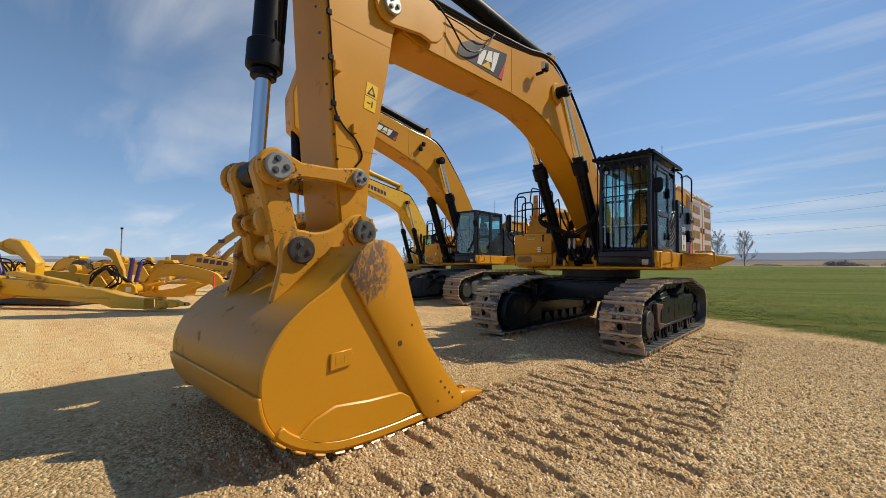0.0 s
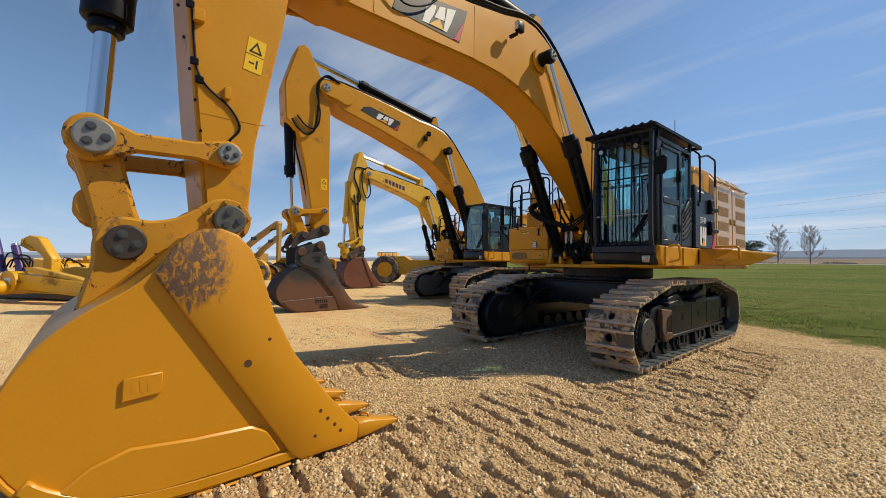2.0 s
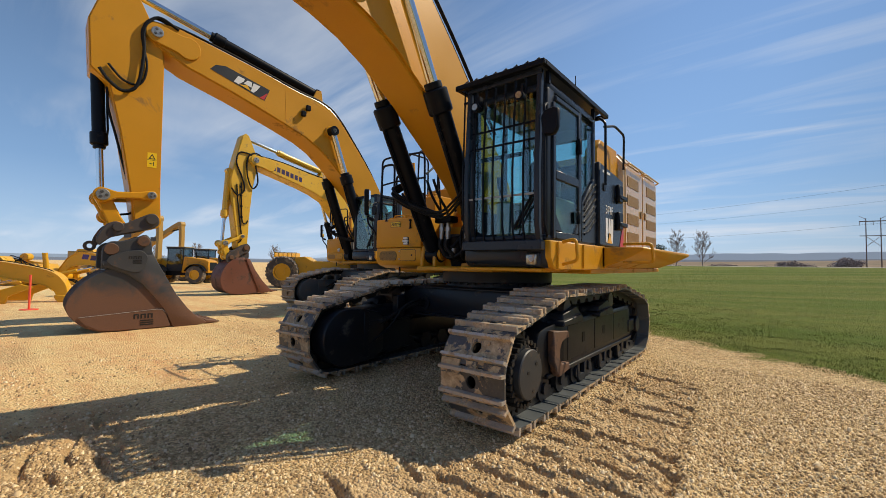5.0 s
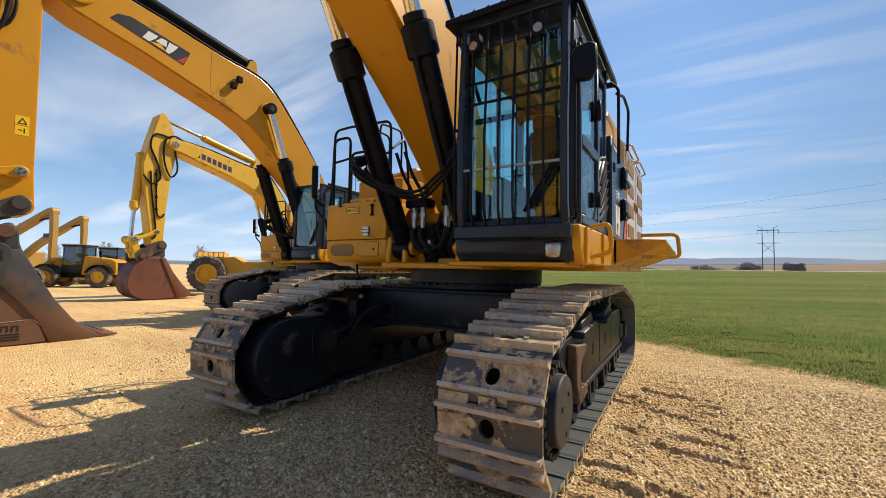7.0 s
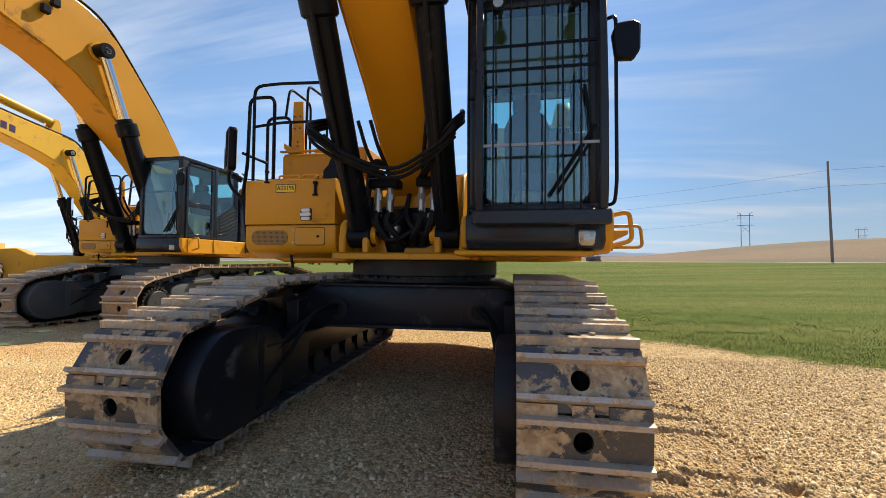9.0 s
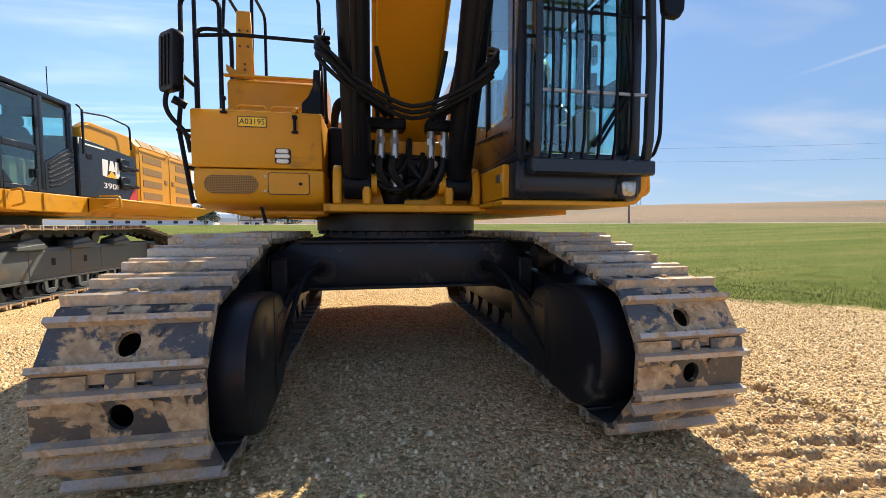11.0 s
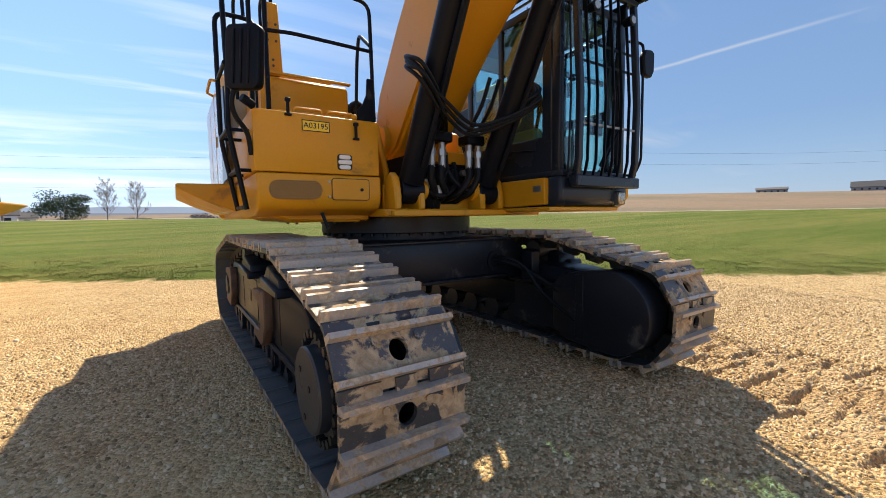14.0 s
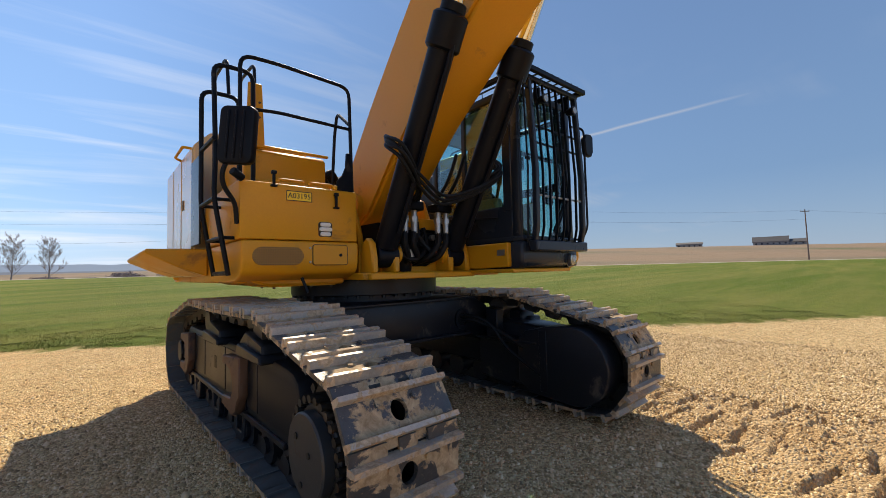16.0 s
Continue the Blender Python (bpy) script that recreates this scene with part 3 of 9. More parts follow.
        for k in range(8 + int(ext / 0.44)):
            y = (-1.62 + 0.445 * k) * s
            bm = cyl(nb(), (gx - 0.14 * s, y, 0.24 * s), (gx + 0.14 * s, y, 0.24 * s), 0.10 * s, 16)
            for a in (-0.17, 0.10):
                cyl(bm, (gx + a * s, y, 0.24 * s), (gx + (a + 0.07) * s, y, 0.24 * s), 0.135 * s, 18)
            cyl(bm, (gx + side * 0.14 * s, y, 0.24 * s), (gx + side * 0.20 * s, y, 0.24 * s), 0.06 * s, 12)
            part("track_roller", bm, UNDER, root)
        for y0 in (-0.75, 0.05, 0.9):    # roller guards: looped plates under the rail
            bm = prism(nb(), [((y0 + a) * s, b * s) for a, b in ((0, 0.36), (0.02, 0.17), (0.09, 0.12), (0.24, 0.12), (0.30, 0.17), (0.32, 0.36), (0.25, 0.36), (0.23, 0.20), (0.09, 0.20), (0.07, 0.36))], *X(0.16, 0.21))
            part("roller_guard", bm, frame_mat, frame_, "", 0.006)
        # sprocket with final drive at the front
        bm = hoop(nb(), (-2.24 * s, 0.535 * s), 0.22 * s, 0.36 * s, *X(0.10, 0.16), 46)
        for k in range(23):
            a = 2 * math.pi * k / 23
            c = Vector((-2.24 + 0.375 * math.cos(a), 0.535 + 0.375 * math.sin(a)))
            prism(bm, [((c.x + 0.035 * math.cos(a + t)) * s, (c.y + 0.035 * math.sin(a + t)) * s) for t in (0.8, 2.3, 3.9, 5.4)], *X(0.09, 0.17))
        wheel = part("sprocket", bm, CHAIN, root, "toothed drive sprocket")
        bm = cyl(nb(), (gx + side * 0.02 * s, -2.24 * s, 0.535 * s), (gx + side * 0.26 * s, -2.24 * s, 0.535 * s), 0.262 * s, 32)
        cyl(bm, (gx + side * 0.26 * s, -2.24 * s, 0.535 * s), (gx + side * 0.335 * s, -2.24 * s, 0.535 * s), 0.228 * s, 32)
        part("final_drive_cover", bm, COVER, wheel, "round black final drive cover", 0.01)
        for k in range(26):
            a = 2 * math.pi * k / 26
            y, z = (-2.24 + 0.285 * math.cos(a)) * s, (0.535 + 0.285 * math.sin(a)) * s
            part("bolt", cyl(nb(), (gx + side * 0.15 * s, y, z), (gx + side * 0.29 * s, y, z), 0.024 * s, 8), CHAIN, wheel)
        for y, z in ((-2.30, 0.56), (-2.20, 0.38), (-2.14, 0.62)):
            part("plug", cyl(nb(), (gx + side * 0.33 * s, y * s, z * s), (gx + side * 0.342 * s, y * s, z * s), 0.018 * s, 10), CHAIN, wheel)
        # idler at the back
        bm = hoop(nb(), ((2.02 + ext) * s, 0.535 * s), 0.10 * s, 0.41 * s, gx - 0.09 * s, gx + 0.09 * s, 40)
        cyl(bm, (gx - 0.24 * s, (2.02 + ext) * s, 0.535 * s), (gx + 0.24 * s, (2.02 + ext) * s, 0.535 * s), 0.13 * s, 20)
        part("idler", bm, UNDER, root, "smooth steel idler wheel", 0.01)
        bm = box(nb(), *X(0.12, 0.21), (1.55 + ext) * s, (2.2 + ext) * s, 0.44 * s, 0.64 * s)
        part("idler_yoke", bm, frame_mat, root, "", 0.02)
        # C-shaped tow eye plates standing out of the frame
        for y0 in ((-1.58,) if ext < 0.5 else (1.24 + ext,)) if side > 0 else (-0.80, 1.24 + ext):
            bm = prism(nb(), [((y0 + a * (0.8 if side > 0 else 1.0)) * s, b * s) for a, b in ((0.0, 0.84), (0.50, 0.80), (0.52, 0.72), (0.40, 0.72), (0.26, 0.69), (0.20, 0.62), (0.20, 0.53), (0.26, 0.47), (0.52, 0.45), (0.54, 0.37), (0.20, 0.33), (0.10, 0.38), (0.06, 0.46), (0.0, 0.52))], *X(0.19, 0.27))
            part("tow_plate", bm, RUSTY, frame_, "rust-brown slotted tow plate", 0.012)
            part("tow_backing", box(nb(), *X(0.185, 0.20), (y0 + 0.04) * s, (y0 + 0.42) * s, 0.40 * s, 0.80 * s), BLACK, frame_)
        # welded panels along the outer face; square openings are black plates for inner shade
        for ya, yb in ((-1.02, -0.12), (-0.08, 0.72), (0.76, 1.55 + ext)):
            part("frame_panel", box(nb(), *X(0.185, 0.196), ya * s, yb * s, 0.43 * s, 0.83 * s), frame_mat, frame_, "", 0.004)
        for ya in (-0.55, 0.25):
            part("access_hole", box(nb(), *X(0.194, 0.199), ya * s, (ya + 0.09) * s, 0.58 * s, 0.70 * s), RUBBER, frame_)
        # inner motor housing: a broad round-ended guard
        prof = [(-2.20 + 0.375 * math.cos(radians(a)), 0.54 + 0.375 * math.sin(radians(a))) for a in range(270, 80, -12)]
        prof += [(-1.90, 0.90), (-1.66, 0.84), (-1.56, 0.74), (-1.56, 0.30), (-1.72, 0.20)]
        bm = prism(nb(), [(y * s, z * s) for y, z in prof], *X(-0.455, -0.17))
        plate = prism(nb(), [(y * s, z * s) for y, z in ((-1.6, 0.80), (-1.35, 0.70), (-1.35, 0.24), (-1.6, 0.22))], *X(-0.36, -0.18))
        part("motor_guard", plate, frame_mat, root, "", 0.02)
        part("motor_guard", bm, frame_mat, root, "round-ended black drive motor guard", 0.022, 2)
        part("guard_band", box(nb(), *X(-0.459, -0.44), -1.93 * s, -1.84 * s, 0.24 * s, 0.86 * s), frame_mat, root, "", 0.004)
        prof = [(-0.9, 0.72), (-0.9, 0.24), (-1.4, 0.20), (-1.4, 0.66)]
        part("motor_guard", prism(nb(), [(y * s, z * s) for y, z in prof], *X(-0.36, -0.2)), frame_mat, root, "", 0.02)
        # shelf and hoses that leave the car body by a round port
        part("guard_shelf", box(nb(), *X(-0.46, -0.22), -1.80 * s, -0.95 * s, 0.70 * s, 0.73 * s), frame_mat, root, "", 0.006)
        part("hose_port", hoop(nb(), ((gx - side * 0.66 * s), 0.93 * s), 0.075 * s, 0.115 * s, -0.935 * s, -0.915 * s, 24, "y"), frame_mat, root)
        # black disc for the shade inside the open port
        part("port_cover", cyl(nb(), (gx - side * 0.66 * s, -0.925 * s, 0.93 * s), (gx - side * 0.66 * s, -0.90 * s, 0.93 * s), 0.08 * s, 18), RUBBER, root)
        hose("hydraulic_hose", [(gx - side * 0.68 * s, -0.88 * s, 0.95 * s), (gx - side * 0.63 * s, -1.06 * s, 0.97 * s), (gx - side * 0.54 * s, -1.25 * s, 0.88 * s), (gx - side * 0.47 * s, -1.45 * s, 0.62 * s), (gx - side * 0.44 * s, -1.8 * s, 0.42 * s), (gx - side * 0.43 * s, -2.05 * s, 0.30 * s)], 0.020 * s, root)
        hose("hydraulic_hose", [(gx - side * 0.66 * s, -0.88 * s, 0.92 * s), (gx - side * 0.62 * s, -1.02 * s, 0.93 * s), (gx - side * 0.52 * s, -1.22 * s, 0.86 * s), (gx - side * 0.44 * s, -1.5 * s, 0.72 * s), (gx - side * 0.42 * s, -1.9 * s, 0.52 * s)], 0.028 * s, root)
        part("hose_guard", prism(nb(), [(y * s, z * s) for y, z in ((-1.25, 0.72), (-1.25, 1.04), (-1.14, 1.06), (-1.08, 1.06), (-1.08, 0.72))], *X(-0.42, -0.30)), frame_mat, root, "", 0.01)
    # car body between the tracks
    g = gauge / s
    bm = prism(nb(), [(x * s, z * s) for x, z in ((-g + 0.2, 0.62), (-g + 0.2, 1.06), (-0.95, 1.18), (-0.85, 1.20), (0.85, 1.20), (0.95, 1.18), (g - 0.2, 1.06), (g - 0.2, 0.62), (0.80, 0.76), (-0.80, 0.76))], -0.92 * s, 0.92 * s, "y")
    part("car_body", bm, frame_mat, root, "", 0.04 * s, 2)
    part("body_flange", box(nb(), -0.84 * s, 0.84 * s, -0.99 * s, -0.90 * s, 0.755 * s, 0.785 * s), frame_mat, root, "", 0.006)
    part("body_flange", box(nb(), -0.92 * s, 0.92 * s, -0.97 * s, -0.90 * s, 1.165 * s, 1.19 * s), frame_mat, root, "", 0.006)
    bm = hoop(nb(), (0, 0), 0.55 * s, 0.80 * s, 1.19 * s, 1.26 * s, 48, "z")
    part("slew_ring", bm, UNDER, root)
    bm = hoop(nb(), (0, 0), 0.5 * s, 0.86 * s, 1.265 * s, 1.43 * s, 48, "z")
    ring_ = part("slew_ring", bm, frame_mat, root, "", 0.006)
    for k in range(40):
        a = 2 * math.pi * k / 40
        part("bolt", cyl(nb(), (0.83 * s * math.cos(a), 0.83 * s * math.sin(a), 1.235 * s), (0.83 * s * math.cos(a), 0.83 * s * math.sin(a), 1.262 * s), 0.02 * s, 6), UNDER, ring_)
    for ob in root.children:      # the tracks stand a little askew under the turned upper body
        if ob not in before:
            ob.matrix_basis = pose(shift, 0, 0, 0, 0, turn) @ ob.matrix_basis


def lengthen(root, knots, s):
    """Draws out a machine's upper body along y: knots are (old, new) stations before scaling."""
    olds, news = [k[0] * s for k in knots], [k[1] * s for k in knots]
    seen = set()
    for ob in root.children_recursive:
        if ob.type != "MESH" or ob.data.name in seen:
            continue
        seen.add(ob.data.name)
        co = np.empty(len(ob.data.vertices) * 3, np.float32)
        ob.data.vertices.foreach_get("co", co)
        co = co.reshape(-1, 3)
        co[:, 1] = np.interp(co[:, 1], olds, news)
        ob.data.vertices.foreach_set("co", co.ravel())
        ob.data.update()


def side_logo(parent, x, y0, z0, h, side=1):
    """A plain emblem of blocks on a side panel: three white blocks, a yellow wedge and bars below."""
    d = 0.004 * side
    w = h * 0.95
    for k in range(3):
        a = y0 + w * (0.02 + 0.345 * k)
        if k == 1:
            prof = [(a - 0.02 * w, z0 + 0.40 * h), (a + 0.08 * w, z0 + h), (a + 0.24 * w, z0 + h), (a + 0.34 * w, z0 + 0.40 * h)]
        else:
            prof = [(a, z0 + 0.06 * h), (a, z0 + h), (a + 0.29 * w, z0 + h), (a + 0.29 * w, z0 + 0.72 * h), (a + 0.22 * w, z0)]
        part("emblem_block", prism(nb(), prof, *sorted((x, x + d))), WHITE, parent)
    part("emblem_wedge", prism(nb(), [(y0 + 0.22 * w, z0), (y0 + 0.80 * w, z0), (y0 + 0.50 * w, z0 + 0.42 * h)], *sorted((x + d, x + 2 * d))), DYELLOW, parent)


def cab(root, s, guarded):
    P = lambda *v: [a * s for a in v]
    x0, x1, y0, y1 = 0.71, 1.69, -1.84, -0.42
    bm = box(nb(), *P(x0, x1, y0, y1, 1.78, 1.84))
    c = part("cab", bm, CABBLACK, root, "black operator cab with tinted glass and a barred front guard" if guarded else "black operator cab with tinted glass", 0.018 * s, 2)
    part("roof", box(nb(), *P(x0, x1, y0 + 0.04, y1, 3.33, 3.41)), CABBLACK, c, "", 0.018 * s, 2)
    for xa, ya, dx, dy in ((x0, y0 + 0.03, 0.07, 0.10), (x1 - 0.11, y0 + 0.03, 0.11, 0.17), (x0, y1 - 0.09, 0.08, 0.09), (x1 - 0.08, y1 - 0.09, 0.08, 0.09), (x1 - 0.06, -0.95, 0.06, 0.07)):
        part("pillar", box(nb(), *P(xa, xa + dx, ya, ya + dy, 1.83, 3.35)), CABBLACK, c, "", 0.018 * s, 2)
    part("lower_wall", box(nb(), *P(x0, x0 + 0.04, y0 + 0.12, y1, 1.83, 2.16)), CABBLACK, c, "", 0.01)
    part("rear_wall", box(nb(), *P(x0 + 0.05, x1 - 0.05, y1 - 0.05, y1, 1.83, 2.30)), CABBLACK, c, "", 0.01)
    part("lining", box(nb(), *P(x0 + 0.06, x1 - 0.07, y1 - 0.07, y1 - 0.051, 1.84, 2.295)), LINING, c, "grey moulded rear lining")
    part("lining", box(nb(), *P(x0 + 0.06, x1 - 0.07, y1 - 0.07, y1 - 0.051, 3.145, 3.32)), LINING, c)
    part("lining", box(nb(), *P(x0 + 0.06, x1 - 0.07, y0 + 0.16, y1 - 0.075, 3.30, 3.325)), LINING, c, "grey roof lining")
    part("visor", box(nb(), *P(x0 + 0.10, x0 + 0.72, y0 + 0.10, y0 + 0.12, 2.70, 2.745)), CABBLACK, c)
    part("rear_header", box(nb(), *P(x0 + 0.05, x1 - 0.05, y1 - 0.05, y1, 3.15, 3.35)), CABBLACK, c, "", 0.01)
    bm = prism(nb(), [(y * s, z * s) for y, z in ((y0 - 0.01, 1.56), (y0 - 0.01, 1.78), (y1, 1.78), (y1, 1.50), (y0 + 0.06, 1.50))], *P(x0 - 0.02, x1))
    part("cab_base", bm, CABBLACK, c, "", 0.03 * s, 2)
    # head lamp low in the corner
    part("lamp_bezel", box(nb(), *P(1.475, 1.645, y0 - 0.03, y0, 1.515, 1.66)), CABBLACK, c, "", 0.02)
    part("head_lamp", prism(nb(), [(x * s, z * s) for x, z in ((1.495, 1.55), (1.49, 1.625), (1.505, 1.645), (1.60, 1.645), (1.612, 1.625), (1.605, 1.55), (1.59, 1.53), (1.51, 1.53))], *P(y0 - 0.05, y0 - 0.02), "y"), LAMPGLASS, c, "rounded square head lamp", 0.012, 2)
    part("lamp_reflector", cyl(nb(), P(1.55, y0 - 0.053, 1.588), P(1.55, y0 - 0.048, 1.588), 0.026 * s, 16), STEEL, c)
    # panes
    def pane(q, ax, at):
        lo, hi = (at - 0.004) * s, (at + 0.004) * s
        part("window_pane", prism(nb(), [(a * s, b * s) for a, b in q], lo, hi, ax), GLASS, c, "tinted glass pane")
    pane([(x0 + 0.12, 1.90), (x0 + 0.07, 1.96), (x0 + 0.07, 3.33), (x1 - 0.07, 3.33), (x1 - 0.07, 1.96), (x1 - 0.16, 1.86), (x0 + 0.2, 1.86)], "y", y0 + 0.06)
    pane([(y0 + 0.13, 2.14), (y0 + 0.13, 3.33), (y1 - 0.09, 3.33), (y1 - 0.09, 2.14)], "x", x0 + 0.02)
    part("side_frame", box(nb(), *P(x0 - 0.006, x0 + 0.035, y0 + 0.12, y0 + 0.24, 2.10, 3.34)), CABBLACK, c, "", 0.01)
    part("side_frame", box(nb(), *P(x0 - 0.006, x0 + 0.03, y0 + 0.80, y0 + 0.86, 2.10, 3.34)), CABBLACK, c, "", 0.008)
    part("grab_strip", tube(nb(), [Vector(v) * s for v in ((x0 - 0.02, y0 + 0.30, 2.04), (x0 - 0.02, y1 - 0.20, 2.12))], 0.008 * s, 6), BLACK, c)
    pane([(x0 + 0.08, 2.30), (x0 + 0.08, 3.15), (x1 - 0.08, 3.15), (x1 - 0.08, 2.30)], "y", y1 - 0.03)
    # door with two panes
    bm = nb()
    up = [(-1.66, 2.52), (-1.66, 3.17), (-1.60, 3.24), (-1.04, 3.24), (-1.04, 2.52)]
    # frame strips of the door
    for ya, yb, za, zb in ((-1.72, -1.66, 1.80, 3.22), (-1.04, -0.97, 1.80, 3.30), (-1.66, -1.04, 3.24, 3.30), (-1.66, -1.04, 2.42, 2.52), (-1.66, -1.04, 1.80, 1.88)):
        box(bm, *P(x1 - 0.02, x1 + 0.025, ya, yb, za, zb))
    prism(bm, [(y * s, z * s) for y, z in ((-1.66, 1.88), (-1.66, 2.08), (-1.48, 1.88))], *P(x1 - 0.02, x1 + 0.02))
    prism(bm, [(y * s, z * s) for y, z in ((-1.04, 1.88), (-1.16, 1.88), (-1.04, 2.02))], *P(x1 - 0.02, x1 + 0.02))
    part("door", bm, CABBLACK, c, "", 0.010 * s)
    pane(up, "x", x1 + 0.004)
    pane([(-1.66, 2.08), (-1.66, 2.42), (-1.04, 2.42), (-1.04, 2.02), (-1.16, 1.88), (-1.48, 1.88)], "x", x1 + 0.004)
    part("handle", box(nb(), *P(x1 + 0.02, x1 + 0.06, -1.09, -1.03, 2.80, 2.98)), BLACK, c, "", 0.01)
    part("handle", box(nb(), *P(x1 + 0.02, x1 + 0.06, -1.12, -1.06, 2.00, 2.14)), BLACK, c, "", 0.01)
    pane([(-0.88, 2.30), (-0.88, 3.26), (-0.52, 3.26), (-0.52, 2.62)], "x", x1 - 0.02)
    bm = prism(nb(), [(y * s, z * s) for y, z in ((-0.90, 1.80), (-0.90, 2.28), (-0.50, 2.62), (-0.42, 2.62), (-0.42, 1.80))], *P(x1 - 0.05, x1 + 0.005))
    part("side_panel", bm, CABBLACK, c, "", 0.01)
    for k in range(6):
        bm = tube(nb(), [Vector(v) * s for v in ((x1 + 0.01, -0.84, 1.90 + 0.07 * k), (x1 + 0.012, -0.68, 1.95 + 0.09 * k), (x1 + 0.01, -0.46, 2.10 + 0.09 * k))], 0.014 * s, 6)
        part("louvre_rib", bm, BLACK, c)
    # seat and controls
    bm = box(nb(), *P(0.98, 1.42, -1.25, -0.80, 2.05, 2.20))
    prism(bm, [(x * s, z * s) for x, z in ((0.96, 2.15), (0.94, 2.72), (1.0, 2.86), (1.08, 2.89), (1.24, 2.89), (1.32, 2.86), (1.38, 2.72), (1.36, 2.15))], *P(-0.86, -0.72), "y")
    prism(bm, [(x * s, z * s) for x, z in ((1.03, 2.87), (1.02, 3.0), (1.06, 3.06), (1.26, 3.06), (1.30, 3.0), (1.29, 2.87))], *P(-0.85, -0.74), "y")
    part("seat", bm, SEAT, c, "grey operator seat with headrest", 0.04 * s, 2)
    bm = box(nb(), *P(0.82, 0.95, -1.40, -0.80, 1.84, 2.30))
    box(bm, *P(1.45, 1.58, -1.40, -0.80, 1.84, 2.30))
    box(bm, *P(1.05, 1.35, -1.20, -0.85, 1.84, 2.05))
    part("console", bm, TAN, c, "tan plastic armrest console", 0.03)
    for x in (0.88, 1.52):
        bm = cyl(nb(), P(x, -1.36, 2.30), P(x, -1.40, 2.45), 0.018 * s, 8)
        cyl(bm, P(x, -1.40, 2.44), P(x, -1.42, 2.58), 0.03 * s, 10)
        part("joystick", bm, BLACK, c)
    part("display_screen", box(nb(), *P(1.42, 1.60, -1.62, -1.58, 2.25, 2.42)), BLACK, c, "", 0.01)
    for x in (1.10, 1.26):
        part("travel_lever", cyl(nb(), P(x, -1.55, 1.84), P(x, -1.50, 2.32), 0.012 * s, 8), BLACK, c)
    # wiper
    bm = tube(nb(), [Vector(v) * s for v in ((1.36, y0 + 0.03, 1.92), (1.60, y0 + 0.02, 2.30), (1.55, y0 + 0.02, 2.7))], 0.012 * s, 6)
    tube(bm, [Vector(v) * s for v in ((1.30, y0 + 0.03, 1.90), (1.62, y0 + 0.02, 2.40))], 0.016 * s, 6)
    part("wiper", bm, BLACK, c)
    # mirror on the door side
    bm = prism(nb(), [(a * s, b * s) for a, b in ((1.72, 2.81), (1.70, 2.97), (1.735, 3.035), (1.84, 3.05), (1.885, 3.02), (1.88, 2.84), (1.84, 2.78), (1.74, 2.785))], *P(y0 - 0.16, y0 - 0.10), "y")
    part("mirror", bm, BLACK, root, "black cab mirror", 0.012)
    pipe("mirror_arm", [Vector(v) * s for v in ((1.69, y0 + 0.02, 1.82), (1.73, y0 - 0.06, 1.82), (1.73, y0 - 0.13, 1.95), (1.73, y0 - 0.13, 3.10), (1.69, y0 + 0.02, 3.16))], 0.013 * s, BLACK, root, 0.06 * s)
    # hand rails behind the door
    pipe("hand_rail", [Vector(v) * s for v in ((1.80, -0.38, 2.55), (1.80, -0.38, 3.35), (1.72, -0.38, 3.42))], 0.016 * s, BLACK, root)
    pipe("hand_rail", [Vector(v) * s for v in ((1.78, -0.36, 3.30), (1.80, 0.0, 3.40), (1.80, 0.42, 3.38), (1.78, 0.46, 2.9))], 0.016 * s, BLACK, root)
    pipe("roof_antenna", [Vector(v) * s for v in ((1.5, -0.6, 3.45), (1.5, -0.6, 3.95))], 0.006 * s, BLACK, root)
    if guarded:
        front = [(-1.94, 1.74), (-1.98, 1.92), (-1.99, 2.50), (-1.93, 3.49)]
        g = part("front_guard", box(nb(), 0.75, 1.70, -1.98, -1.88, 1.675, 1.78), CABBLACK, root, "black steel bar guard over the windscreen", 0.012)
        for x in (0.775, 1.625):
            q = [(ya, za) for ya, za in front] + [(ya + 0.06, za) for ya, za in front[::-1]]
            part("guard_post", prism(nb(), q, x, x + 0.055), CABBLACK, g, "", 0.008)
        part("guard_top", box(nb(), 0.775, 1.68, -1.94, -1.89, 3.44, 3.49), CABBLACK, g, "", 0.008)
        for k in range(6):
            x = 0.902 + 0.120 * k
            bm = prism(nb(), front + [(ya + 0.026, za) for ya, za in front[::-1]], x - 0.0055, x + 0.0055)
            part("guard_bar", bm, BLACK, g)
        for y, z in ((-1.972, 2.24), (-1.93, 2.80), (-1.91, 2.985)):
            part("guard_bar", box(nb(), 0.80, 1.65, y + 0.008, y + 0.02, z - 0.010, z + 0.010), BLACK if z > 2.3 else PINCAP, g)
        # slim side rod on the boom side
        part("guard_bar", tube(nb(), [(0.72, -1.90, 1.75), (0.72, -1.93, 2.5), (0.72, -1.90, 3.50)], 0.010, 6), BLACK, g)
        for z in (1.8, 2.6, 3.35):
            part("guard_bar", box(nb(), 0.715, 0.78, -1.92, -1.90, z, z + 0.02), BLACK, g)
        # roof guard
        r = part("roof_guard", box(nb(), 0.655, 0.70, -1.96, -0.12, 3.495, 3.55), BLACK, root, "black slatted falling-object guard on the roof", 0.006)
        part("guard_beam", box(nb(), 1.70, 1.745, -1.96, -0.12, 3.495, 3.55), BLACK, r, "", 0.006)
        for y in (-2.01, -0.12):
            part("guard_beam", box(nb(), 0.655, 1.745, y, y + 0.045, 3.490, 3.548), BLACK, r, "", 0.008)
